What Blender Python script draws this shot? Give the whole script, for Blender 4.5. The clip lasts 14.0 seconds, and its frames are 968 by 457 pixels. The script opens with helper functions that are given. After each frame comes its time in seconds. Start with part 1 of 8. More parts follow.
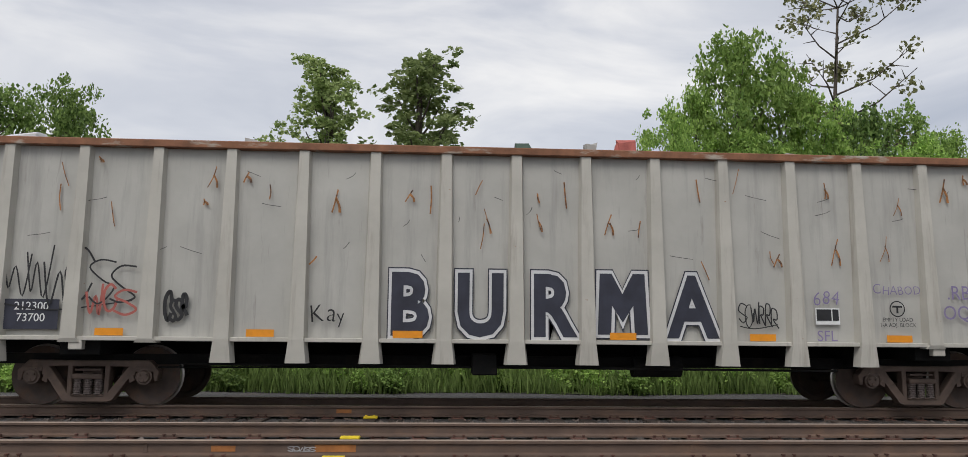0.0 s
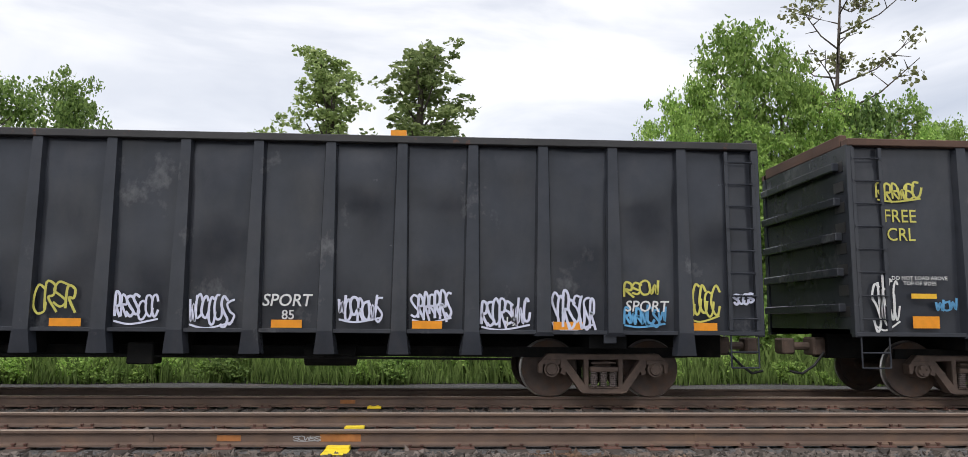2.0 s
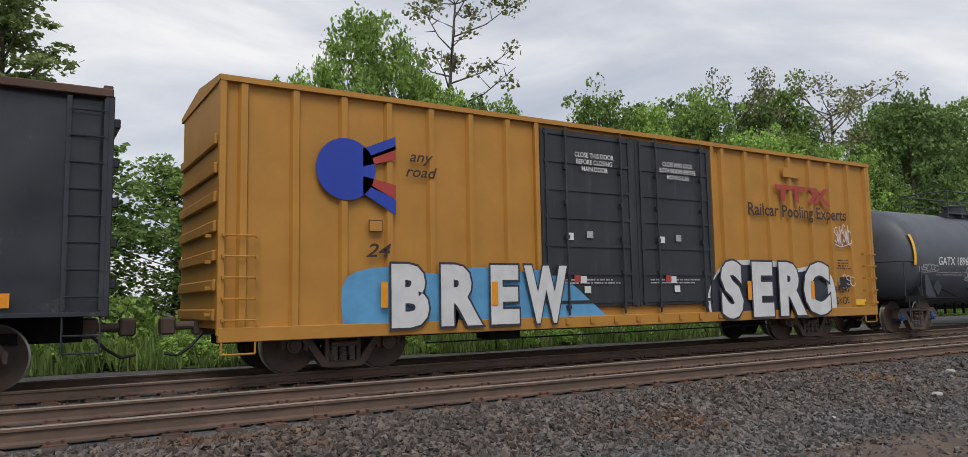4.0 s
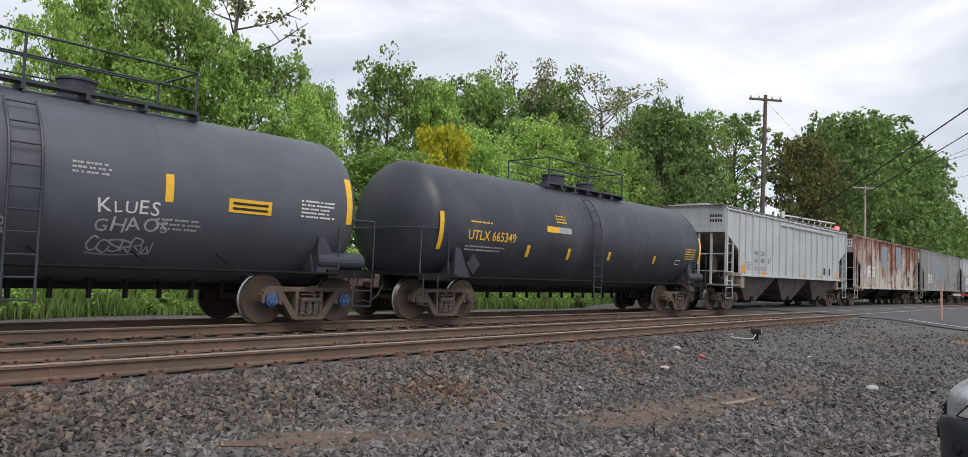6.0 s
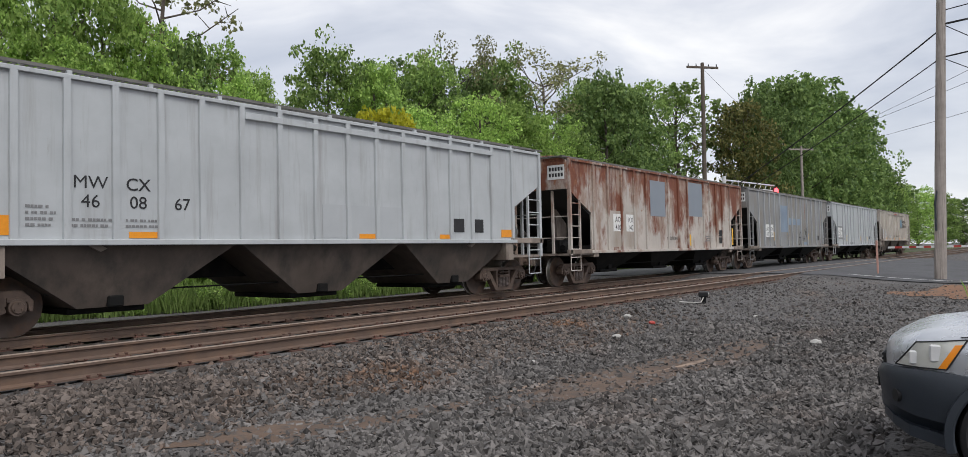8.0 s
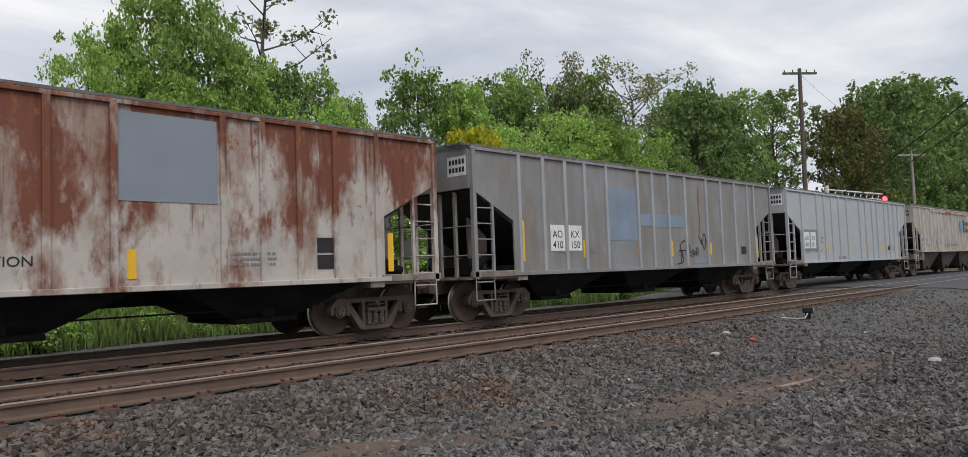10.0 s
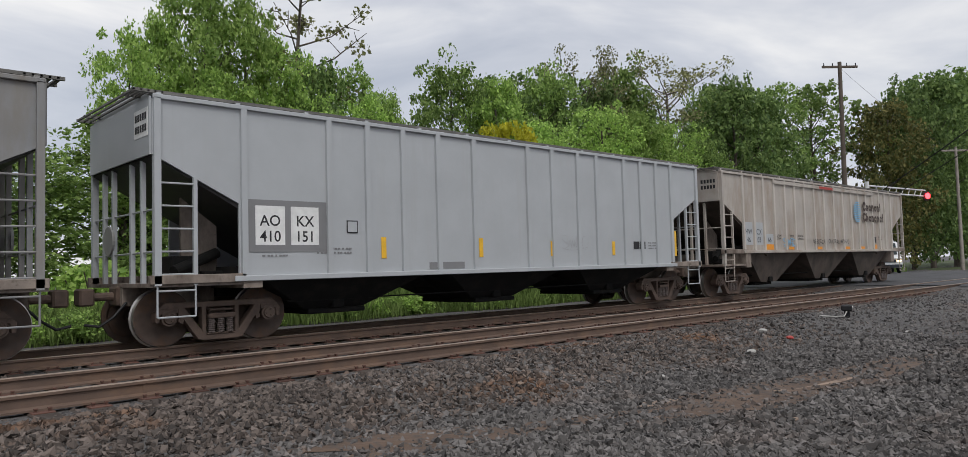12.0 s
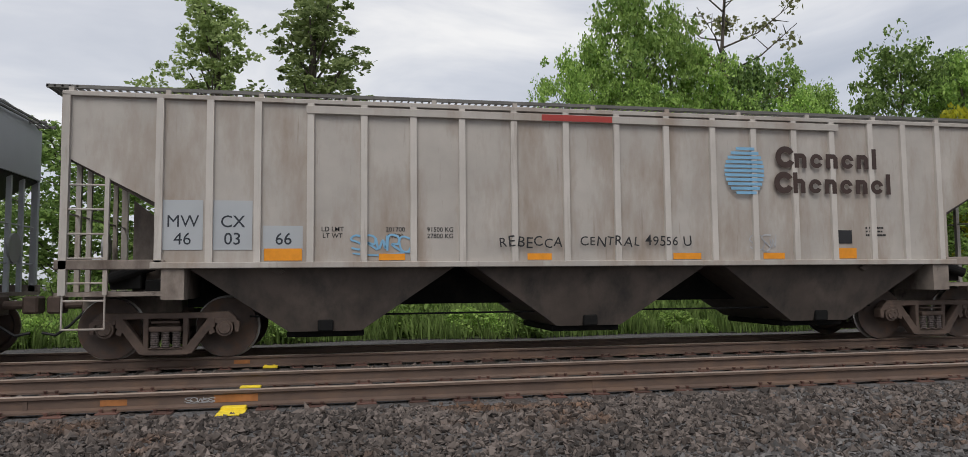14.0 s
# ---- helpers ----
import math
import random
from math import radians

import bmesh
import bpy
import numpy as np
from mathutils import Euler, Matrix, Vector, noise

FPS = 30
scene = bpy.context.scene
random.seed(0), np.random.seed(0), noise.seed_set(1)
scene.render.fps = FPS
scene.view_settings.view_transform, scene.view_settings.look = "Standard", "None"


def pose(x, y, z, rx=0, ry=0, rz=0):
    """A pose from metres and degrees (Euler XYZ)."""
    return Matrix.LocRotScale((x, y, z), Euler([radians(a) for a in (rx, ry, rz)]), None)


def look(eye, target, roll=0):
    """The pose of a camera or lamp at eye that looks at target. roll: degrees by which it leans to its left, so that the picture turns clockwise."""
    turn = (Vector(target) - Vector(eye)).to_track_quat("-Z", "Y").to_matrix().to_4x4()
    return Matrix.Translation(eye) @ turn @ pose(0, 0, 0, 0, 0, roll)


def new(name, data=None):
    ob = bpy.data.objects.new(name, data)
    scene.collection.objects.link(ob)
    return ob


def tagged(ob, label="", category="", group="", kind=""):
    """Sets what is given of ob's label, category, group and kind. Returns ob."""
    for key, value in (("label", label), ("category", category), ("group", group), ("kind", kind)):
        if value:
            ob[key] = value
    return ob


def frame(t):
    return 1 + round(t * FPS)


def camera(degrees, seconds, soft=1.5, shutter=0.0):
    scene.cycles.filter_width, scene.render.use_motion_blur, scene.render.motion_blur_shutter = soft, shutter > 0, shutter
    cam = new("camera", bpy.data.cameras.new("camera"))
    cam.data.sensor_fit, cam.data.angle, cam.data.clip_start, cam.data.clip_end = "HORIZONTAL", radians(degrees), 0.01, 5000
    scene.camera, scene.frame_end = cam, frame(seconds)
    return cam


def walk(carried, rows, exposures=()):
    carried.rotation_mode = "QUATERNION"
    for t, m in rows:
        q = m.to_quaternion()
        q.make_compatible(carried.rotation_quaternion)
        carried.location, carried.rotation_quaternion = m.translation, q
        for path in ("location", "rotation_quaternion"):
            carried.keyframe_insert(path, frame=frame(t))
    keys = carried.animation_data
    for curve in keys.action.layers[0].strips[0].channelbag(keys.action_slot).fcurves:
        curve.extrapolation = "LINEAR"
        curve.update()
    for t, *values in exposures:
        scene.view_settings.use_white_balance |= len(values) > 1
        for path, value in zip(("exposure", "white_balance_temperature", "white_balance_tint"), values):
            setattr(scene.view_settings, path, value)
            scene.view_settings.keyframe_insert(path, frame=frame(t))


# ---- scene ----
cam = camera(66.13, 14.0, soft=0.8, shutter=0.0)
# seconds, place (z = 0 is the near track's rail top), yaw, pitch, roll
ROWS = [
    (0, 0.012, -0.009, 1.144, -3.38, 7.92, -0.54),
    (0.5, 0.022, 0.001, 1.136, -2.00, 8.37, 0.19),
    (1, 0.013, -0.003, 1.125, -1.60, 8.23, -0.40),
    (1.5, 0.003, -0.006, 1.121, -2.35, 7.79, -0.21),
    (2, -0.025, -0.005, 1.120, -3.31, 7.31, -0.42),
    (2.2, -0.029, -0.007, 1.116, -3.93, 7.22, -0.77),
    (4.3, -0.060, -0.046, 1.078, -35.63, 5.01, 0.14),
    (4.5, -0.058, -0.048, 1.080, -37.15, 4.42, -0.44),
    (5, -0.042, -0.051, 1.089, -39.11, 3.59, 1.19),
    (5.5, -0.036, -0.034, 1.088, -39.01, 3.67, 0.66),
    (6, -0.055, -0.036, 1.087, -48.79, 3.31, -2.25),
    (6.5, -0.039, -0.017, 1.085, -54.65, 3.44, -0.58),
    (7, 0.001, -0.011, 1.072, -58.05, 1.66, -0.16),
    (7.5, 0.058, -0.018, 1.064, -56.87, 1.03, -0.01),
    (7.7, 0.064, -0.017, 1.071, -54.25, 1.16, 1.09),
    (9.8, 0.060, -0.024, 1.067, -48.71, 3.24, 1.49),
    (10, 0.061, -0.013, 1.074, -45.52, 3.34, 2.04),
    (10.5, 0.040, -0.015, 1.069, -45.18, 3.42, 1.11),
    (11, 0.031, -0.013, 1.074, -45.58, 2.76, 1.39),
    (11.5, 0.041, -0.007, 1.068, -44.87, 2.69, 1.95),
    (12, 0.031, -0.000, 1.066, -43.08, 3.04, 1.60),
    (12.5, 0.032, 0.016, 1.073, -39.82, 3.06, 2.36),
    (13, -0.002, 0.051, 1.078, -34.46, 3.46, 2.38),
    (13.5, -0.047, 0.086, 1.077, -24.88, 3.99, 1.93),
    (14, -0.075, 0.115, 1.077, -11.26, 4.05, 0.55),
]
walk(cam, [(t, pose(x, y, z, 90 + pitch, roll, yaw)) for t, x, y, z, yaw, pitch, roll in ROWS],
     exposures=[(0.0, 0.0), (0.5, 0.0), (1.0, 0.02), (1.5, 0.38), (2.2, 0.40), (4.3, 0.0), (5.3, 0.02), (6.2, 0.45), (7.0, 0.45), (7.6, 0.35), (10.0, 0.08), (12.0, 0.0), (14.0, 0.0)])

# ---- sky and sun ----
world = bpy.data.worlds.new("overcast_sky")
scene.world = world
world.use_nodes = True
wn, wl = world.node_tree.nodes, world.node_tree.links
wn.clear()
w_out, w_bg = wn.new("ShaderNodeOutputWorld"), wn.new("ShaderNodeBackground")
w_sky, w_tc, w_map = wn.new("ShaderNodeTexSky"), wn.new("ShaderNodeTexCoord"), wn.new("ShaderNodeMapping")
w_noise, w_ramp, w_mix = wn.new("ShaderNodeTexNoise"), wn.new("ShaderNodeValToRGB"), wn.new("ShaderNodeMix")
w_sky.sky_type, w_sky.sun_disc = "NISHITA", False
w_sky.sun_elevation, w_sky.sun_rotation = radians(48), radians(200)
w_mul = wn.new("ShaderNodeVectorMath")
w_mul.operation = "SCALE"
w_mul.inputs["Scale"].default_value = 0.10
w_map.inputs["Scale"].default_value = (1.0, 1.0, 3.4)
w_map.inputs["Location"].default_value = (0.35, 0.1, 0.2)
w_noise.inputs["Scale"].default_value, w_noise.inputs["Detail"].default_value = 2.1, 6.0
w_noise.inputs["Roughness"].default_value = 0.52
w_noise.inputs["Distortion"].default_value = 0.5
cr = w_ramp.color_ramp
cr.elements[0].position, cr.elements[0].color = 0.34, (0.47, 0.50, 0.575, 1)
cr.elements[1].position, cr.elements[1].color = 0.66, (0.95, 0.935, 0.92, 1)
w_mid = cr.elements.new(0.5)
w_mid.color = (0.665, 0.68, 0.73, 1)
w_mix.data_type = "RGBA"
w_mix.inputs["Factor"].default_value = 0.86
wl.new(w_tc.outputs["Generated"], w_map.inputs["Vector"])
wl.new(w_map.outputs["Vector"], w_noise.inputs["Vector"])
wl.new(w_noise.outputs["Fac"], w_ramp.inputs["Fac"])
wl.new(w_sky.outputs["Color"], w_mul.inputs[0])
wl.new(w_mul.outputs["Vector"], w_mix.inputs[6])
wl.new(w_ramp.outputs["Color"], w_mix.inputs[7])
wl.new(w_mix.outputs[2], w_bg.inputs["Color"])
wl.new(w_bg.outputs["Background"], w_out.inputs["Surface"])
w_bg.inputs["Strength"].default_value = 1.05
sun_data = bpy.data.lights.new("sun", "SUN")
sun_data.energy, sun_data.angle, sun_data.color = 1.75, radians(30), (1.0, 0.97, 0.93)
sun = new("sun", sun_data)
sun.matrix_world = look((-13, -29, 43), (0, 0, 0))

# ---- materials ----


def mat(name, base, rough=0.65, metal=0.0, var=0.2, vscale=1.5, layers=(), bump=0.25, bscale=30.0, bdist=0.01, spec=0.4, rnd=0.0, emit=0.0, roof_wear=0.0):
    """A surface: base colour with blotches, layers of (colour, low, high, scale, stretch), relief;
    roof_wear lets the layers spread downwards from a car's roof edge."""
    m = bpy.data.materials.new(name)
    m.use_nodes = True
    n, l = m.node_tree.nodes, m.node_tree.links
    p = n["Principled BSDF"]
    tc = n.new("ShaderNodeTexCoord")

    def noise_at(scale, stretch=(1, 1, 1), detail=6.0, rough_=0.6):
        mp, t = n.new("ShaderNodeMapping"), n.new("ShaderNodeTexNoise")
        mp.inputs["Scale"].default_value = stretch
        t.inputs["Scale"].default_value, t.inputs["Detail"].default_value = scale, detail
        t.inputs["Roughness"].default_value = rough_
        l.new(tc.outputs["Object"], mp.inputs["Vector"])
        l.new(mp.outputs["Vector"], t.inputs["Vector"])
        return t.outputs["Fac"]

    mul = n.new("ShaderNodeMix")
    mul.data_type, mul.blend_type = "RGBA", "MULTIPLY"
    mul.inputs["Factor"].default_value = 1.0
    mul.inputs[6].default_value = (*base, 1)
    rg = n.new("ShaderNodeMapRange")
    rg.inputs["From Min"].default_value, rg.inputs["From Max"].default_value = 0.3, 0.7
    rg.inputs["To Min"].default_value, rg.inputs["To Max"].default_value = 1 - var, 1 + var
    l.new(noise_at(vscale), rg.inputs["Value"])
    src = rg.outputs["Result"]
    if rnd:
        oi, r2, mm = n.new("ShaderNodeObjectInfo"), n.new("ShaderNodeMapRange"), n.new("ShaderNodeMath")
        r2.inputs["To Min"].default_value, r2.inputs["To Max"].default_value = 1 - rnd, 1 + rnd
        mm.operation = "MULTIPLY"
        l.new(oi.outputs["Random"], r2.inputs["Value"])
        l.new(r2.outputs["Result"], mm.inputs[0])
        l.new(src, mm.inputs[1])
        src = mm.outputs[0]
    cmb = n.new("ShaderNodeCombineColor")
    for i in range(3):
        l.new(src, cmb.inputs[i])
    l.new(cmb.outputs["Color"], mul.inputs[7])
    col = mul.outputs[2]
    for colour, lo, hi, scale, stretch in layers:
        f, mx = n.new("ShaderNodeMapRange"), n.new("ShaderNodeMix")
        f.inputs["From Min"].default_value, f.inputs["From Max"].default_value = lo, hi
        value = noise_at(scale, stretch, 8.0, 0.65)
        if roof_wear:
            xyz, up, add = n.new("ShaderNodeSeparateXYZ"), n.new("ShaderNodeMapRange"), n.new("ShaderNodeMath")
            l.new(tc.outputs["Object"], xyz.inputs[0])
            l.new(xyz.outputs["Z"], up.inputs["Value"])
            up.inputs["From Min"].default_value, up.inputs["From Max"].default_value = 1.5, 3.7
            up.inputs["To Min"].default_value, up.inputs["To Max"].default_value = -roof_wear, roof_wear
            l.new(value, add.inputs[0])
            l.new(up.outputs["Result"], add.inputs[1])
            value = add.outputs[0]
        l.new(value, f.inputs["Value"])
        mx.data_type = "RGBA"
        l.new(f.outputs["Result"], mx.inputs["Factor"])
        l.new(col, mx.inputs[6])
        mx.inputs[7].default_value = (*colour, 1)
        col = mx.outputs[2]
    l.new(col, p.inputs["Base Color"])
    rr = n.new("ShaderNodeMapRange")
    rr.inputs["To Min"].default_value, rr.inputs["To Max"].default_value = max(rough - 0.12, 0.02), min(rough + 0.12, 1)
    l.new(noise_at(vscale * 4), rr.inputs["Value"])
    l.new(rr.outputs["Result"], p.inputs["Roughness"])
    p.inputs["Metallic"].default_value = metal
    p.inputs["Specular IOR Level"].default_value = spec
    if bump:
        b = n.new("ShaderNodeBump")
        b.inputs["Strength"].default_value, b.inputs["Distance"].default_value = bump, bdist
        l.new(noise_at(bscale), b.inputs["Height"])
        l.new(b.outputs["Normal"], p.inputs["Normal"])
    if emit:
        p.inputs["Emission Color"].default_value = (*base, 1)
        p.inputs["Emission Strength"].default_value = emit
    return m


def leaf_mat(name, dark, light, trans=0.35):
    m = bpy.data.materials.new(name)
    m.use_nodes = True
    n, l = m.node_tree.nodes, m.node_tree.links
    p, out = n["Principled BSDF"], n["Material Output"]
    g, ramp, tr, mx = n.new("ShaderNodeNewGeometry"), n.new("ShaderNodeValToRGB"), n.new("ShaderNodeBsdfTranslucent"), n.new("ShaderNodeMixShader")
    oi, hs = n.new("ShaderNodeObjectInfo"), n.new("ShaderNodeHueSaturation")
    ramp.color_ramp.elements[0].color, ramp.color_ramp.elements[1].color = (*dark, 1), (*light, 1)
    vr = n.new("ShaderNodeMapRange")
    vr.inputs["To Min"].default_value, vr.inputs["To Max"].default_value = 0.75, 1.25
    l.new(oi.outputs["Random"], vr.inputs["Value"])
    l.new(vr.outputs["Result"], hs.inputs["Value"])
    l.new(g.outputs["Random Per Island"], ramp.inputs["Fac"])
    l.new(ramp.outputs["Color"], hs.inputs["Color"])
    l.new(hs.outputs["Color"], p.inputs["Base Color"])
    l.new(hs.outputs["Color"], tr.inputs["Color"])
    p.inputs["Roughness"].default_value = 0.6
    p.inputs["Specular IOR Level"].default_value = 0.25
    mx.inputs["Fac"].default_value = trans
    l.new(p.outputs["BSDF"], mx.inputs[1])
    l.new(tr.outputs["BSDF"], mx.inputs[2])
    l.new(mx.outputs["Shader"], out.inputs["Surface"])
    return m




V_ST, H_ST = (3.0, 3.0, 0.25), (0.4, 1, 4)
RUST, DKRUST, SOOT = (0.17, 0.06, 0.025), (0.07, 0.035, 0.022), (0.03, 0.028, 0.026)
GREY_PAINT = mat("grey_gondola_paint", (0.43, 0.42, 0.385), 0.6, var=0.08, layers=[((0.30, 0.29, 0.27), 0.5, 0.78, 1.6, V_ST), ((0.22, 0.20, 0.18), 0.62, 0.8, 3.0, V_ST), ((0.30, 0.13, 0.04), 0.70, 0.76, 1.3, (2.2, 2, 0.7))], bump=0.15, bscale=6)
GREY_RIB = mat("grey_rib_paint", (0.46, 0.44, 0.39), 0.6, var=0.1, layers=[((0.30, 0.27, 0.23), 0.55, 0.8, 2.5, V_ST), ((0.25, 0.10, 0.03), 0.70, 0.74, 3.5, (1, 1, 2))], bump=0.15, bscale=12)
RUSTY_RIM = mat("rusty_rim", (0.24, 0.11, 0.06), 0.8, var=0.3, vscale=4, layers=[((0.40, 0.35, 0.29), 0.55, 0.65, 3.0, (0.5, 1, 2))], bump=0.4)
# black paint, its base tinted blue to carry the sky's reflection
BLACK_PAINT = mat("black_gondola_paint", (0.029, 0.032, 0.040), 0.22, var=0.2, layers=[((0.05, 0.05, 0.054), 0.5, 0.85, 0.9, (1, 1, 0.5)), ((0.17, 0.17, 0.175), 0.60, 0.78, 0.75, (1, 1, 0.8)), ((0.14, 0.135, 0.13), 0.74, 0.84, 7.0, V_ST)], bump=0.1, bscale=4)
SCRAPE = mat("scrape_rust", (0.34, 0.15, 0.05), 0.75, var=0.5, vscale=6, layers=[((0.09, 0.05, 0.035), 0.5, 0.6, 9, (1, 1, 1))])
BLACK_RIM = mat("black_rim", (0.035, 0.034, 0.035), 0.6, var=0.3, layers=[(RUST, 0.6, 0.72, 4, (1, 1, 1))], bump=0.3)
BROWN_RIM = mat("brown_rim", (0.09, 0.05, 0.035), 0.7, var=0.3, bump=0.3)
# near-black with little gloss: the shade under the cars is in this colour
UNDER = mat("underframe_shade_black", (0.009, 0.009, 0.009), 0.9, var=0.3, layers=[((0.024, 0.02, 0.017), 0.5, 0.75, 3, (1, 1, 1))], spec=0.2)
TRUCK = mat("truck_steel", (0.095, 0.066, 0.052), 0.7, var=0.3, vscale=5, layers=[((0.15, 0.10, 0.075), 0.52, 0.75, 4, (1, 1, 1))], bump=0.3)
WHEEL = mat("wheel_steel", (0.075, 0.053, 0.043), 0.6, metal=0.2, var=0.3, vscale=5, layers=[((0.11, 0.06, 0.035), 0.5, 0.7, 3, (1, 1, 1))], bump=0.2)
TREAD = mat("wheel_rim_bright", (0.42, 0.40, 0.38), 0.35, metal=0.9, var=0.15, bump=0)
CAP = mat("bearing_cap", (0.10, 0.07, 0.055), 0.6, var=0.25, bump=0.2)
BLUE_CAP = mat("blue_bearing_cap", (0.05, 0.11, 0.25), 0.5, var=0.2, bump=0.1)
SPRING = mat("spring_steel", (0.16, 0.13, 0.12), 0.5, metal=0.4, var=0.2, bump=0)
TTX_YEL = mat("boxcar_yellow", (0.42, 0.20, 0.034), 0.55, var=0.1, layers=[((0.40, 0.19, 0.04), 0.5, 0.8, 2.0, V_ST), ((0.20, 0.11, 0.05), 0.68, 0.8, 6.0, V_ST)], bump=0.1, bscale=8)
DOOR_BLK = mat("door_dark", (0.028, 0.03, 0.036), 0.5, var=0.2, layers=[((0.06, 0.06, 0.065), 0.55, 0.8, 3.0, V_ST)], bump=0.1)
TANK_BLK = mat("tank_black", (0.034, 0.039, 0.050), 0.46, var=0.15, layers=[((0.08, 0.08, 0.088), 0.5, 0.85, 1.2, (1, 1, 0.5)), ((0.09, 0.08, 0.07), 0.68, 0.85, 3.0, (3, 1, 0.3))], bump=0.06, bscale=20)
# tank black made lighter and bluer: sky reflection mixed into the base colour
TANK_GREY = mat("tank_sky_sheen_black", (0.078, 0.086, 0.104), 0.46, var=0.15, layers=[((0.08, 0.08, 0.088), 0.5, 0.85, 1.2, (1, 1, 0.5)), ((0.09, 0.08, 0.07), 0.68, 0.85, 3.0, (3, 1, 0.3))], bump=0.06, bscale=20)
H_GREY = mat("hopper_grey", (0.42, 0.44, 0.455), 0.55, var=0.08, layers=[((0.30, 0.30, 0.30), 0.52, 0.8, 1.8, V_ST), ((0.22, 0.19, 0.16), 0.66, 0.82, 4.0, V_ST)], bump=0.1, bscale=6)
H_DULL = mat("hopper_dull_grey", (0.24, 0.245, 0.252), 0.6, var=0.12, layers=[((0.20, 0.175, 0.145), 0.42, 0.68, 1.0, (1.5, 1, 0.4)), ((0.14, 0.12, 0.10), 0.62, 0.8, 3.0, V_ST)], bump=0.1)
H_LIGHT = mat("hopper_light_grey", (0.396, 0.413, 0.430), 0.5, var=0.05, layers=[((0.38, 0.39, 0.40), 0.55, 0.8, 1.2, V_ST)], bump=0.08)
H_TAN = mat("hopper_tan", (0.41, 0.375, 0.34), 0.6, var=0.1, layers=[((0.30, 0.245, 0.20), 0.46, 0.66, 0.9, (1.5, 1, 0.45)), ((0.22, 0.17, 0.14), 0.62, 0.8, 3.0, V_ST)], bump=0.1)
H_DULL_RIB = mat("hopper_dull_post", (0.33, 0.34, 0.355), 0.55, var=0.1, layers=[((0.22, 0.19, 0.16), 0.6, 0.8, 3.0, V_ST)], bump=0.1)
H_TAN_RIB = mat("hopper_tan_post", (0.50, 0.46, 0.42), 0.55, var=0.1, layers=[((0.30, 0.25, 0.21), 0.58, 0.8, 3.0, V_ST)], bump=0.1)
H_RUST = mat("hopper_rust", (0.45, 0.41, 0.375), 0.75, var=0.12, layers=[((0.30, 0.22, 0.18), 0.44, 0.56, 1.3, (1.1, 1, 0.5)), ((0.17, 0.058, 0.033), 0.50, 0.58, 0.8, (1.1, 1, 0.5)), ((0.13, 0.045, 0.03), 0.56, 0.68, 2.2, V_ST), ((0.24, 0.10, 0.05), 0.60, 0.70, 7.0, (1, 1, 0.6))], bump=0.25, bscale=15, roof_wear=0.07)
# dark brown with near-black blotches, for bays and end slopes
H_UNDER = mat("hopper_dark_brown", (0.092, 0.072, 0.060), 0.75, var=0.3, layers=[((0.03, 0.027, 0.025), 0.45, 0.7, 1.5, (1, 1, 0.6))], bump=0.2)
# black that paints shade on hopper end slopes and in gondola end slots
H_SHADE_BLACK = mat("hopper_end_shade_black", (0.03, 0.029, 0.029), 0.55, var=0.3)
PRIMER = mat("patch_primer_grey", (0.22, 0.25, 0.29), 0.6, var=0.05, bump=0.05)
PATCH_BLUE = mat("patch_blue", (0.20, 0.255, 0.33), 0.6, var=0.15, layers=[((0.25, 0.25, 0.25), 0.55, 0.8, 2, V_ST)], bump=0.05)
PATCH_DGREY = mat("patch_dark_grey", (0.20, 0.20, 0.205), 0.6, var=0.08, bump=0.05)
WALK_STEEL = mat("walkway_steel", (0.13, 0.125, 0.115), 0.65, var=0.3, vscale=3, bump=0.1)
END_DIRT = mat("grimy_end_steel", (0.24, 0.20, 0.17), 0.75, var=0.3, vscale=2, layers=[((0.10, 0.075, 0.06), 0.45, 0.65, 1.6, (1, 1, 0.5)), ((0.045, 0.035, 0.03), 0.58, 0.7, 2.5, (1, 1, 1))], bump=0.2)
STEEL_GREY = mat("ladder_steel", (0.30, 0.30, 0.29), 0.55, var=0.2, bump=0.1)
WHITE = mat("white_marking", (0.70, 0.70, 0.69), 0.55, var=0.12, vscale=6, bump=0.05)
PALE = mat("pale_marking", (0.36, 0.36, 0.37), 0.6, var=0.25, vscale=8, bump=0.05)
BLACKMARK = mat("black_marking", (0.02, 0.02, 0.022), 0.6, var=0.3, vscale=6, bump=0.05)
NAVY = mat("spray_navy", (0.032, 0.034, 0.05), 0.5, var=0.3, vscale=3, bump=0.05)
SPRAYW = mat("spray_white", (0.58, 0.58, 0.58), 0.6, var=0.1, vscale=3, bump=0.05)
SPRAYL = mat("spray_lavender_white", (0.56, 0.57, 0.70), 0.6, var=0.1, vscale=3, bump=0.05)
SPRAYB = mat("spray_blue", (0.10, 0.30, 0.52), 0.6, var=0.2, vscale=2, bump=0.05)
SPRAYY = mat("spray_yellow", (0.50, 0.46, 0.10), 0.6, var=0.2, bump=0.05)
SPRAYP = mat("spray_purple", (0.22, 0.18, 0.32), 0.6, var=0.2, bump=0.05)
SPRAYR = mat("spray_red", (0.36, 0.10, 0.08), 0.6, var=0.3, bump=0.05)
ORANGE = mat("reflector_orange", (0.72, 0.27, 0.015), 0.4, var=0.1, vscale=8, bump=0.03)
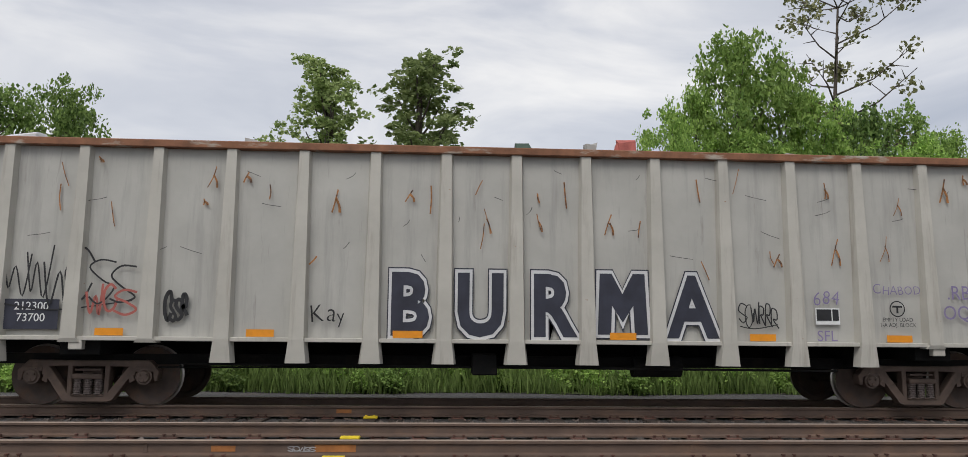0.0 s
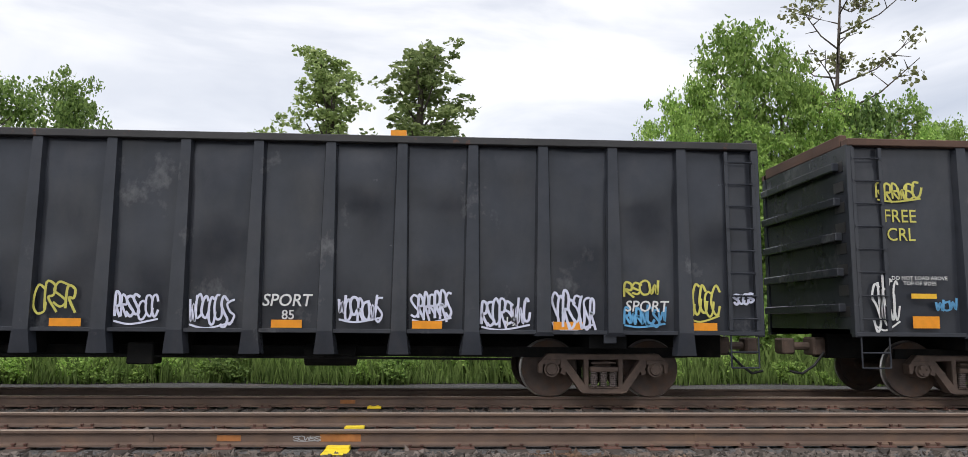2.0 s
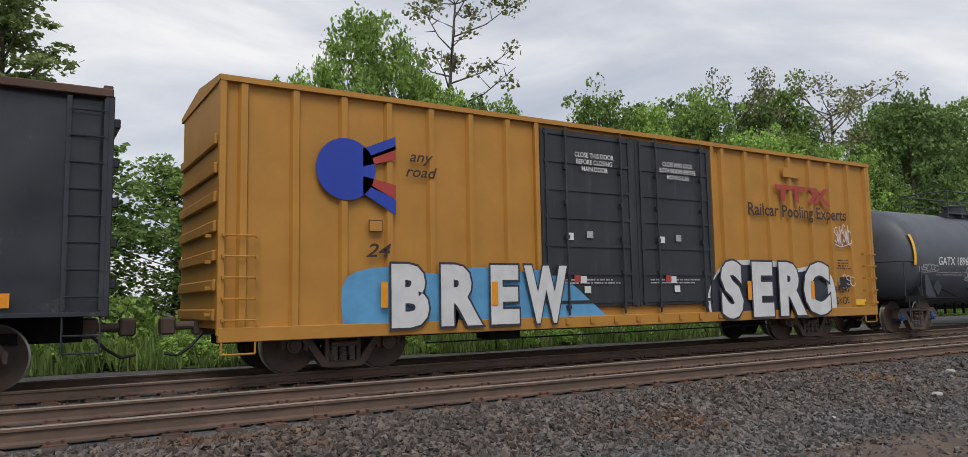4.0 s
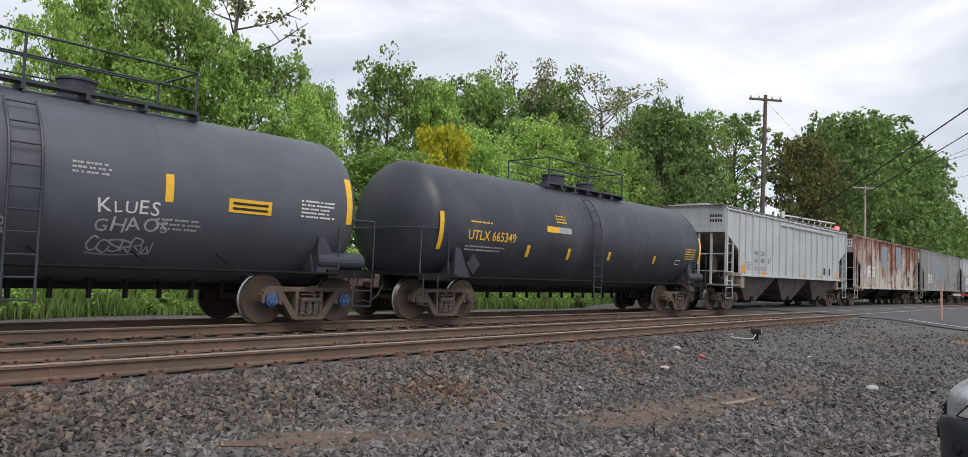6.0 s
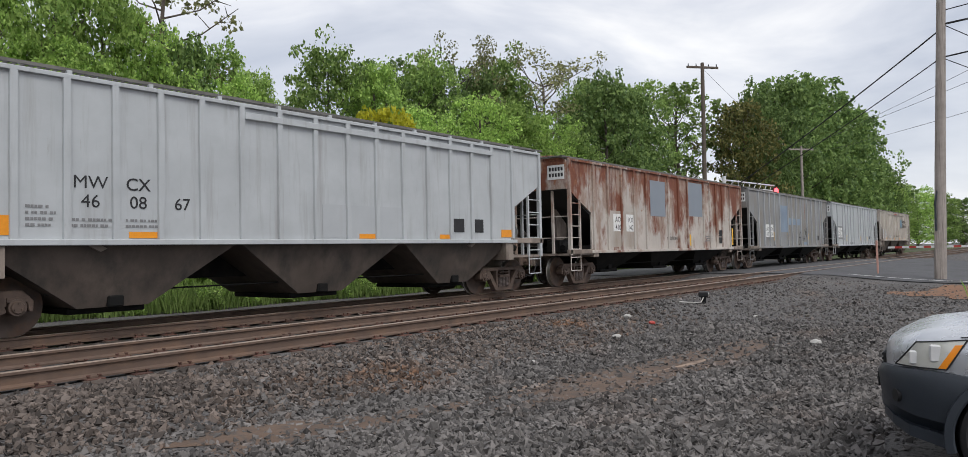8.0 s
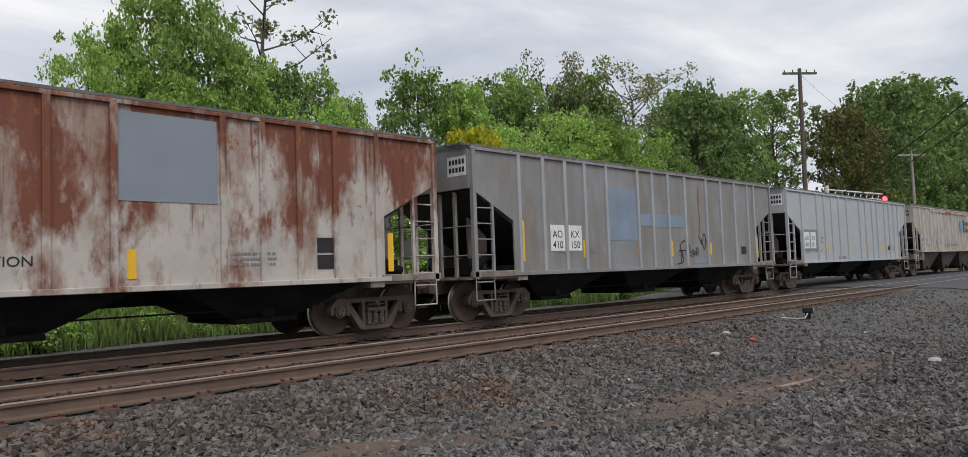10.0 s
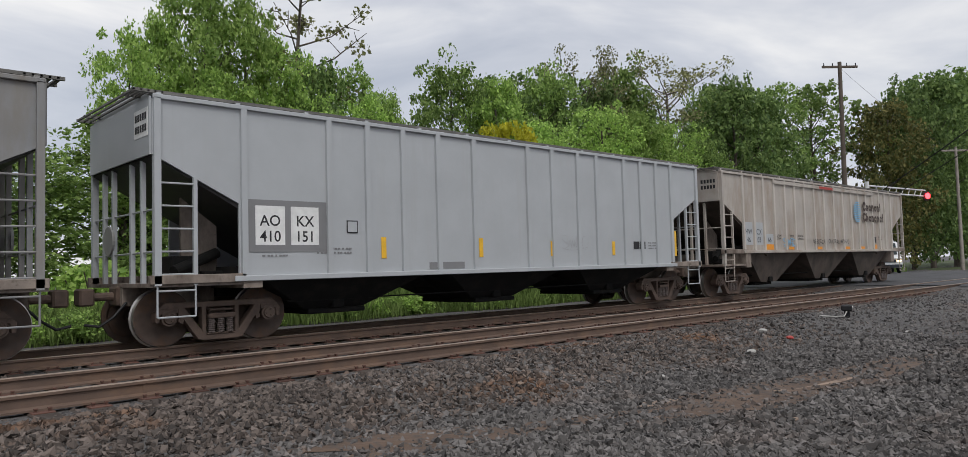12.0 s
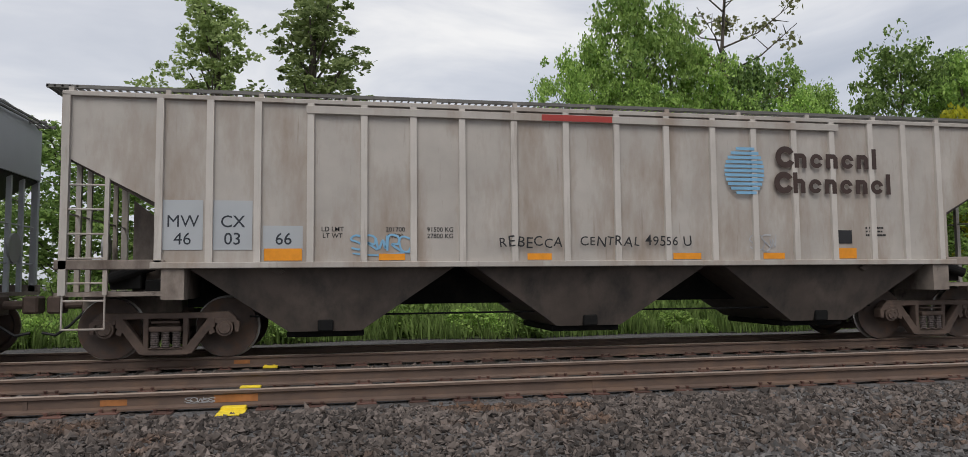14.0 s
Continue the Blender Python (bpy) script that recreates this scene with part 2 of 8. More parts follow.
YELLOW = mat("reflector_yellow", (0.75, 0.43, 0.03), 0.4, var=0.1, vscale=8, bump=0.03)
LOGO_RED = mat("logo_red", (0.36, 0.045, 0.035), 0.5, var=0.1, bump=0.03)
LOGO_BLUE = mat("logo_blue", (0.02, 0.05, 0.36), 0.5, var=0.1, bump=0.03)
BROWN_TXT = mat("brown_lettering", (0.045, 0.025, 0.02), 0.5, var=0.1, bump=0.03)
TEAL = mat("logo_pale_blue", (0.20, 0.40, 0.58), 0.5, var=0.15, bump=0.03)
RAIL = mat("rail_rust", (0.115, 0.078, 0.060), 0.75, var=0.2, vscale=3, layers=[((0.17, 0.105, 0.07), 0.5, 0.75, 5, (0.4, 1, 1))], bump=0.2)
RAIL_TOP = mat("rail_running_surface", (0.30, 0.235, 0.19), 0.45, metal=0.4, var=0.15, bump=0.05)
TIE = mat("tie_wood", (0.062, 0.048, 0.04), 0.9, var=0.3, vscale=4, layers=[((0.11, 0.08, 0.065), 0.5, 0.75, 5, (1, 0.15, 1))], bump=0.5, rnd=0.3)
PLATE = mat("tie_plate_steel", (0.10, 0.05, 0.038), 0.85, var=0.3, vscale=8, bump=0.3, rnd=0.35)
YEL_PAINT = mat("survey_yellow_paint", (0.80, 0.60, 0.03), 0.6, var=0.2, vscale=10, layers=[((0.25, 0.16, 0.06), 0.66, 0.72, 12, (1, 1, 1))], bump=0.3)
ORG_PAINT = mat("survey_orange_overspray", (0.33, 0.13, 0.04), 0.7, var=0.3, vscale=8, bump=0.2)
GRAVEL = mat("gravel_ground", (0.098, 0.092, 0.09), 0.9, var=0.3, vscale=0.7, layers=[((0.15, 0.145, 0.145), 0.5, 0.7, 30, (1, 1, 1)), ((0.018, 0.017, 0.017), 0.52, 0.62, 22, (1, 1, 1)), ((0.13, 0.095, 0.075), 0.58, 0.75, 0.35, (1, 1.6, 1))], bump=1.0, bscale=26, bdist=0.03)
STONE = mat("ballast_stone", (0.097, 0.090, 0.086), 0.8, var=0.25, vscale=0.8, layers=[((0.13, 0.10, 0.085), 0.55, 0.75, 0.5, (1, 1.5, 1))], bump=0.4, bscale=60)
STONE_NT = STONE.node_tree
_g, _r, _m = STONE_NT.nodes.new("ShaderNodeNewGeometry"), STONE_NT.nodes.new("ShaderNodeMapRange"), STONE_NT.nodes.new("ShaderNodeHueSaturation")
_r.inputs["To Min"].default_value, _r.inputs["To Max"].default_value = 0.32, 1.75
_p = STONE_NT.nodes["Principled BSDF"]
_src = _p.inputs["Base Color"].links[0].from_socket
STONE_NT.links.new(_g.outputs["Random Per Island"], _r.inputs["Value"])
STONE_NT.links.new(_r.outputs["Result"], _m.inputs["Value"])
STONE_NT.links.new(_src, _m.inputs["Color"])
STONE_NT.links.new(_m.outputs["Color"], _p.inputs["Base Color"])
BALLAST = STONE.copy()
BALLAST.name = "rusty_track_ballast"
for _n in BALLAST.node_tree.nodes:
    if _n.type == "HUE_SAT":
        _n.inputs["Saturation"].default_value, _n.inputs["Hue"].default_value = 2.6, 0.5
TAN_DIRT = mat("tan_dirt", (0.25, 0.185, 0.14), 0.95, var=0.2, vscale=3, layers=[((0.12, 0.09, 0.075), 0.5, 0.7, 5, (1, 1, 1))], bump=0.6, bscale=20)
BROWN_DIRT = mat("brown_dirt", (0.11, 0.075, 0.055), 0.95, var=0.25, vscale=2, layers=[((0.07, 0.06, 0.055), 0.5, 0.65, 7, (1, 1, 1))], bump=0.7, bscale=25)
RED_DIRT = mat("red_brown_mulch", (0.20, 0.105, 0.06), 0.95, var=0.25, vscale=2, layers=[((0.10, 0.06, 0.04), 0.5, 0.65, 4, (1, 1, 1))], bump=0.6, bscale=15)
ASPHALT = mat("asphalt", (0.075, 0.075, 0.08), 0.85, var=0.15, vscale=0.5, layers=[((0.05, 0.05, 0.052), 0.5, 0.7, 1.2, (0.3, 1, 1))], bump=0.3, bscale=60)
MEADOW = mat("grassy_ground", (0.055, 0.075, 0.025), 0.95, var=0.3, vscale=0.6, layers=[((0.09, 0.075, 0.05), 0.55, 0.7, 1.1, (1, 1, 1))], bump=0.8, bscale=12)
LEAF_G = leaf_mat("leaf_green", (0.112, 0.190, 0.051), (0.341, 0.473, 0.136), 0.42)
LEAF_L = leaf_mat("leaf_light_green", (0.168, 0.290, 0.064), (0.445, 0.610, 0.165), 0.43)
LEAF_C = leaf_mat("leaf_cottonwood", (0.17, 0.24, 0.08), (0.46, 0.54, 0.23), 0.5)
LEAF_D = leaf_mat("leaf_dark_green", (0.078, 0.140, 0.044), (0.251, 0.355, 0.112), 0.38)
LEAF_B = leaf_mat("leaf_grey_brown", (0.129, 0.139, 0.059), (0.314, 0.314, 0.149), 0.38)
LEAF_O = leaf_mat("leaf_orange_brown", (0.075, 0.11, 0.037), (0.30, 0.27, 0.09), 0.38)
LEAF_Y = leaf_mat("leaf_yellow", (0.42, 0.41, 0.03), (0.76, 0.72, 0.06), 0.45)
GRASS = leaf_mat("weed_green", (0.107, 0.169, 0.045), (0.316, 0.429, 0.136), 0.45)
BARK = mat("bark", (0.11, 0.09, 0.075), 0.9, var=0.3, vscale=3, layers=[((0.05, 0.04, 0.035), 0.5, 0.65, 6, (2, 2, 0.3))], bump=0.6)
POLE_WOOD = mat("weathered_pole_wood", (0.31, 0.275, 0.25), 0.85, var=0.2, vscale=2, layers=[((0.14, 0.115, 0.10), 0.5, 0.7, 5, (4, 4, 0.15))], bump=0.4, bscale=20)
DARK_POLE = mat("dark_pole_wood", (0.10, 0.08, 0.065), 0.9, var=0.2, bump=0.4)
CABLE = mat("black_cable", (0.012, 0.012, 0.013), 0.6, var=0.1, bump=0)
RED_GLOW = mat("red_signal_lens", (1.0, 0.04, 0.05), 0.3, var=0.02, bump=0, emit=6.0)
DIM_RED = mat("dark_red_lens", (0.20, 0.02, 0.02), 0.25, var=0.05, bump=0)
SIGN_BLUE = mat("blue_sign", (0.02, 0.10, 0.50), 0.5, var=0.05, bump=0.03)
SIGN_WHITE = mat("white_sign_sheet", (0.62, 0.62, 0.62), 0.5, var=0.08, bump=0.03)
PINK = mat("faded_pink_marker", (0.50, 0.28, 0.23), 0.6, var=0.1, bump=0.05)
SILVER = mat("silver_car_paint", (0.52, 0.54, 0.57), 0.28, metal=0.55, var=0.03, bump=0.0, spec=0.6)
CLAD = mat("dark_bumper_plastic", (0.024, 0.03, 0.039), 0.42, var=0.1, vscale=3, bump=0.1, bscale=80)
TYRE = mat("tyre_rubber", (0.02, 0.02, 0.021), 0.85, var=0.15, vscale=6, bump=0.2, bscale=60)
ALLOY = mat("painted_alloy", (0.60, 0.60, 0.60), 0.42, metal=0.1, var=0.08, vscale=8, bump=0.0)
BLACKPL = mat("black_plastic", (0.01, 0.01, 0.011), 0.6, var=0.2, bump=0.1)
LENS = mat("headlight_lens", (0.62, 0.62, 0.57), 0.12, metal=0.15, var=0.12, vscale=6, bump=0.0, spec=0.7)
AMBER = mat("amber_lens", (0.80, 0.26, 0.02), 0.2, var=0.08, bump=0.1, bscale=50)
CARGLASS = mat("car_window_glass", (0.03, 0.04, 0.04), 0.05, var=0.05, bump=0, spec=0.8)
WHITE_CAR = mat("white_van_paint", (0.65, 0.66, 0.67), 0.35, var=0.04, bump=0)
LAMP_ON = mat("warm_headlamp", (1.0, 0.8, 0.45), 0.3, var=0.02, bump=0, emit=3.0)
TARP = mat("green_tarp", (0.10, 0.15, 0.12), 0.8, var=0.25, vscale=4, bump=0.5)
TRASH_R = mat("red_white_wrap", (0.42, 0.12, 0.10), 0.7, var=0.4, vscale=6, bump=0.2)
CONCRETE = mat("concrete", (0.36, 0.35, 0.33), 0.85, var=0.15, bump=0.4)

# ---- mesh helpers ----


def mesh_of(bm, name, material, smooth=False):
    me = bpy.data.meshes.new(name)
    bmesh.ops.recalc_face_normals(bm, faces=bm.faces)
    bm.to_mesh(me)
    bm.free()
    mats = material if isinstance(material, (list, tuple)) else [material]
    for m in mats:
        me.materials.append(m)
    if smooth:
        for f in me.polygons:
            f.use_smooth = True
        me.set_sharp_from_angle(angle=radians(38))
    return me


def part(name, bm, material, parent=None, label="", smooth=False):
    me = bm if isinstance(bm, bpy.types.Mesh) else mesh_of(bm, name, material, smooth)
    ob = new(name, me)
    ob.parent = parent
    if label:
        tagged(ob, label)
    return ob


def thing(name, m, label, category, group="", kind=""):
    ob = new(name)
    ob.matrix_basis = m
    return tagged(ob, label, category, group, kind)


def block(bm, x0, x1, y0, y1, z0, z1, bevel=0.0, m=None, idx=0):
    vs = [bm.verts.new((x, y, z)) for x in (x0, x1) for y in (y0, y1) for z in (z0, z1)]
    fs = [bm.faces.new([vs[i] for i in q]) for q in ((0, 1, 3, 2), (4, 6, 7, 5), (0, 4, 5, 1), (2, 3, 7, 6), (0, 2, 6, 4), (1, 5, 7, 3))]
    for f in fs:
        f.material_index = idx
    if m is not None:
        bmesh.ops.transform(bm, matrix=m, verts=vs)
    if bevel:
        es = list({e for f in fs for e in f.edges})
        bmesh.ops.bevel(bm, geom=es, offset=bevel, segments=1, affect="EDGES")
    return bm


def prism(bm, pts, y0, y1, axis="y", idx=0):
    """A polygon in the x-z plane (or y-z with axis x) drawn out from y0 to y1."""
    put = (lambda a, b, c: (a, c, b)) if axis == "y" else (lambda a, b, c: (c, a, b))
    if axis == "z":
        put = lambda a, b, c: (a, b, c)
    lo = [bm.verts.new(put(a, b, y0)) for a, b in pts]
    hi = [bm.verts.new(put(a, b, y1)) for a, b in pts]
    k = len(pts)
    fs = [bm.faces.new(lo), bm.faces.new(hi[::-1])]
    for i in range(k):
        fs.append(bm.faces.new((lo[i], hi[i], hi[(i + 1) % k], lo[(i + 1) % k])))
    for f in fs:
        f.material_index = idx
    return bm


def rod(bm, a, b, r, seg=8, r2=None, idx=0):
    a, b = Vector(a), Vector(b)
    d = (b - a).normalized()
    u = d.orthogonal().normalized()
    v = d.cross(u)
    r2 = r if r2 is None else r2
    ra = [bm.verts.new(a + (u * math.cos(t) + v * math.sin(t)) * r) for t in [2 * math.pi * i / seg for i in range(seg)]]
    rb = [bm.verts.new(b + (u * math.cos(t) + v * math.sin(t)) * r2) for t in [2 * math.pi * i / seg for i in range(seg)]]
    fs = [bm.faces.new(ra[::-1]), bm.faces.new(rb)]
    for i in range(seg):
        fs.append(bm.faces.new((ra[i], ra[(i + 1) % seg], rb[(i + 1) % seg], rb[i])))
    for f in fs:
        f.material_index = idx
    return bm


def lathe(bm, prof, seg=32, axis="y", at=(0, 0, 0), idx=0, idxs=None):
    """A profile of (radius, along) turned about an axis."""
    rings = []
    for r, a in prof:
        ring = []
        for i in range(seg):
            t = 2 * math.pi * i / seg
            c, s = r * math.cos(t), r * math.sin(t)
            p = (c, a, s) if axis == "y" else ((a, c, s) if axis == "x" else (c, s, a))
            ring.append(bm.verts.new(Vector(p) + Vector(at)))
        rings.append(ring)
    for k in range(len(rings) - 1):
        for i in range(seg):
            f = bm.faces.new((rings[k][i], rings[k][(i + 1) % seg], rings[k + 1][(i + 1) % seg], rings[k + 1][i]))
            f.material_index = idxs[k] if idxs else idx
    for ring, flip in ((rings[0], True), (rings[-1], False)):
        f = bm.faces.new(ring[::-1] if flip else ring)
        f.material_index = idxs[0] if idxs else idx
    return bm


BM = bmesh.new
TEXT_CACHE = {}


def letters(parent, name, text, size, x, z, y, material, bold=0.0, squeeze=1.0, slant=0.0, align="CENTER", label="", depth=0.003):
    """Lettering on a car's side that faces -y, centred at x with its base line at z."""
    key = (text, bold, slant, align)
    if key not in TEXT_CACHE:
        cu = bpy.data.curves.new("lettering", "FONT")
        cu.body, cu.size, cu.align_x, cu.offset, cu.shear, cu.resolution_u = text, 1.0, align, bold, slant, 3
        tmp = bpy.data.objects.new("tmp", cu)
        scene.collection.objects.link(tmp)
        bpy.context.view_layer.update()
        me0 = bpy.data.meshes.new_from_object(tmp.evaluated_get(bpy.context.evaluated_depsgraph_get()))
        TEXT_CACHE[key] = ([v.co.copy() for v in me0.vertices], [tuple(f.vertices) for f in me0.polygons])
        bpy.data.objects.remove(tmp)
    vs, fs = TEXT_CACHE[key]
    me = bpy.data.meshes.new(name)
    me.from_pydata([(x + v.x * size * squeeze, y, z + v.y * size) for v in vs], [], fs)
    me.materials.append(material)
    return part(name, me, None, parent, label)


def sticker(parent, name, x0, x1, z0, z1, y, material, label="", t=0.004):
    bm = BM()
    block(bm, x0, x1, y - t, y, z0, z1)
    return part(name, bm, material, parent, label)


def ribbon(bm, pts, w, y, t=0.003):
    """A sprayed or painted stroke through the points (x, z) on a face at y."""
    k = len(pts)
    left, right = [], []
    for i in range(k):
        a, b = Vector(pts[max(i - 1, 0)]), Vector(pts[min(i + 1, k - 1)])
        d = (b - a)
        d = d.normalized() if d.length > 1e-6 else Vector((1, 0))
        nrm = Vector((-d.y, d.x)) * (w / 2)
        p = Vector(pts[i])
        left.append(bm.verts.new((p.x + nrm.x, y - t, p.y + nrm.y)))
        right.append(bm.verts.new((p.x - nrm.x, y - t, p.y - nrm.y)))
    for i in range(k - 1):
        bm.faces.new((left[i], left[i + 1], right[i + 1], right[i]))


def spline(ctrl, n=6):
    out = []
    for i in range(len(ctrl) - 1):
        p0, p1, p2, p3 = (Vector(ctrl[max(min(j, len(ctrl) - 1), 0)]) for j in (i - 1, i, i + 1, i + 2))
        for s in range(n):
            t = s / n
            q = 0.5 * ((2 * p1) + (p2 - p0) * t + (2 * p0 - 5 * p1 + 4 * p2 - p3) * t * t + (3 * p1 - p0 - 3 * p2 + p3) * t ** 3)
            out.append((q.x, q.y))
    out.append(tuple(ctrl[-1]))
    return out


def tag(parent, x, z, w, h, y, material, seed, stroke=0.03, loops=5, label="sprayed unreadable tag"):
    """A looping, unreadable tag within w x h, its lower left at (x, z)."""
    rg = random.Random(seed)
    bm = BM()
    pitch = w / loops
    for k in range(loops):
        cx, hh = x + pitch * (k + 0.5), h * rg.uniform(0.55, 0.85)
        cz, rw, kind = z + h * 0.45 + rg.uniform(-0.1, 0.1) * h, pitch * rg.uniform(0.5, 0.72), rg.randint(0, 3)
        if kind == 0:
            a0 = rg.uniform(0.3, 1.2)
            ctrl = [(cx + rw * math.cos(a0 + 0.9 * q), cz + hh * 0.5 * math.sin(a0 + 0.9 * q)) for q in range(7)]
        elif kind == 1:
            ctrl = [(cx + rw, cz + hh * 0.42), (cx - rw * 0.3, cz + hh * 0.5), (cx - rw, cz + hh * 0.25), (cx, cz), (cx + rw * 0.9, cz - hh * 0.25), (cx, cz - hh * 0.5), (cx - rw, cz - hh * 0.35)]
        elif kind == 2:
            ctrl = [(cx - rw * 0.8, cz - hh * 0.5), (cx - rw * 0.6, cz + hh * 0.5), (cx + rw * 0.6, cz + hh * 0.4), (cx + rw * 0.5, cz), (cx - rw * 0.4, cz - hh * 0.02), (cx + rw, cz - hh * 0.55)]
        else:
            ctrl = [(cx - rw, cz + hh * 0.4), (cx - rw * 0.5, cz - hh * 0.4), (cx, cz + hh * 0.25), (cx + rw * 0.5, cz - hh * 0.45), (cx + rw * 0.9, cz + hh * 0.6)]
        ctrl = [(u + rg.uniform(-0.08, 0.08) * pitch, v + rg.uniform(-0.05, 0.05) * h) for u, v in ctrl]
        ribbon(bm, spline(ctrl, 5), stroke * rg.uniform(0.75, 1.0), y, 0.003 + 0.0006 * k)
    if loops > 4:
        ribbon(bm, spline([(x, z + 0.05 * h), (x + 0.4 * w, z - 0.04 * h), (x + w, z + 0.12 * h)], 6), stroke * 0.7, y, 0.0025)
    return part("tag", bm, material, parent, label)


def scrawl(parent, text, x, z, size, y, material, seed, bold=0.0, squeeze=0.9, label="hand-sprayed graffiti lettering"):
    """Readable hand lettering from x on, each letter a little askew."""
    rg = random.Random(seed)
    vs, fs = [], []
    a = x
    for ch in text:
        if ch == " ":
            a += size * 0.4
            continue
        tmp = letters(parent, "tmp_letter", ch, 1.0, 0, 0, 0, material, bold, 1.0, 0.0, "LEFT")
        me0 = tmp.data
        f, t, dz = size * rg.uniform(0.86, 1.14), rg.uniform(-0.16, 0.16), rg.uniform(-0.08, 0.08) * size
        n = len(vs)
        wide = max([v.co.x for v in me0.vertices] or [0.5])
        for v in me0.vertices:
            u, w = v.co.x * f * squeeze, v.co.z * f
            vs.append((a + u * math.cos(t) - w * math.sin(t), y, z + dz + u * math.sin(t) + w * math.cos(t)))
        fs += [tuple(n + i for i in p.vertices) for p in me0.polygons]
        a += wide * f * squeeze + 0.07 * size
        bpy.data.objects.remove(tmp)
        bpy.data.meshes.remove(me0)
    me = bpy.data.meshes.new("graffiti_lettering")
    me.from_pydata(vs, [], fs)
    me.materials.append(material)
    return part("graffiti_lettering", me, None, parent, label)


def microtext(parent, x, z, w, rows, y, material, rh=0.04, seed=1):
    """Small print that cannot be read: rows of short bars."""
    rg = random.Random(seed)
    bm = BM()
    for r in range(rows):
        a = x
        while a < x + w * rg.uniform(0.75, 1.0):
            b = min(a + rg.uniform(0.025, 0.06), x + w)
            block(bm, a, b, y - 0.003, y, z - r * rh * 1.8, z - r * rh * 1.8 + rh * 0.8)
            a = b + rg.choice((0.012, 0.012, 0.04))
    return part("small_print", bm, material, parent, "small unreadable stencilled print")

# ---- ground, tracks, road ----
RAIL_A, RAIL_B, RAIL_C, RAIL_D = 8.165, 9.670, 12.344, 13.849
YT, ZT = 13.097, -0.05
Y_NEAR = 8.918


def smooth_step(a, b, v):
    t = np.clip((v - a) / (b - a), 0, 1)
    return t * t * (3 - 2 * t)


def ground_z(x, y):
    x, y = np.asarray(x, float), np.asarray(y, float)
    bed = smooth_step(5.3, 7.1, y) * (1 - smooth_step(15.0, 17.2, y))
    z = -0.47 + 0.27 * bed + 0.10 * smooth_step(15.5, 17.5, y)
    z = z - 0.06 * smooth_step(10.6, 11.5, y) * (1 - smooth_step(15.0, 16.0, y))
    road = smooth_step(27.0, 33.0, x) * (1 - smooth_step(62, 70, x))
    z = z * (1 - road) + road * np.minimum(-0.06, -0.38 + 0.32 * smooth_step(2.5, 7.5, y) - 0.0 * y)
    z = z + 0.03 * np.sin(x * 0.9 + 1.3 * np.sin(y * 0.7)) * np.sin(y * 1.1 + 0.5) * (1 - bed) * (1 - road)
    return z


def sheet(name, xs, ys, material, lift=0.0, kind="structure", label="", keep=None):
    gx, gy = np.meshgrid(xs, ys, indexing="ij")
    gz = ground_z(gx, gy) + lift
    nx, ny = len(xs), len(ys)
    vs = np.stack([gx, gy, gz], -1).reshape(-1, 3)
    fs = [(i * ny + j, (i + 1) * ny + j, (i + 1) * ny + j + 1, i * ny + j + 1) for i in range(nx - 1) for j in range(ny - 1)]
    if keep:
        fs = [f for f in fs if keep(*vs[list(f)].mean(0)[:2])]
    me = bpy.data.meshes.new(name)
    me.from_pydata(vs.tolist(), [], fs)
    me.materials.append(material)
    for f in me.polygons:
        f.use_smooth = True
    return tagged(new(name, me), label, kind=kind)


gxs = np.concatenate([[-900, -300, -120, -60], np.arange(-30, 75, 0.5), [80, 90, 110, 150, 300, 900]])
gys = np.concatenate([[-900, -300, -100, -40, -20], np.arange(-12, 24, 0.3), [26, 30, 40, 60, 120, 300, 900]])
sheet("ground", gxs, gys, GRAVEL, label="dark grey crushed gravel ground with brown dirt showing")
sheet("verge", np.concatenate([np.arange(-140, 46, 2.0), [46.0]]), np.arange(18.7, 60, 1.2), MEADOW, 0.02, label="weedy green verge behind the railway")
sheet("far_verge", np.arange(60, 420, 6.0), np.concatenate([np.arange(17.5, 60, 4.0)]), MEADOW, 0.02, label="grassy strip beyond the crossing")
sheet("side_verge", np.arange(60, 420, 6.0), np.arange(-60, 3.6, 4.0), MEADOW, 0.02, label="mown grass beside the far road")
sheet("road", np.arange(30.8, 58.5, 0.7), np.arange(-60, 90, 1.0), ASPHALT, 0.03, label="worn grey asphalt road over the railway crossing",
      keep=lambda x, y: not (7.7 < y < 14.4) or 31.5 < x < 58)


def road_line(name, pts, w):
    bm = BM()
    for (x0, y0), (x1, y1) in zip(pts, pts[1:]):
        q = []
        for x, y, s in ((x0, y0, -1), (x1, y1, -1), (x1, y1, 1), (x0, y0, 1)):
            q.append(bm.verts.new((x + s * w / 2, y, float(ground_z(x, y)) + 0.045)))
        bm.faces.new(q)
    tagged(part(name, bm, WHITE), "worn white painted road edge line", kind="structure")


road_line("road_line_1", [(31.6, y) for y in np.arange(-12, 7.2, 0.8)], 0.16)
road_line("road_line_2", [(44.5, y) for y in np.arange(-14, 3.2, 0.8)], 0.14)


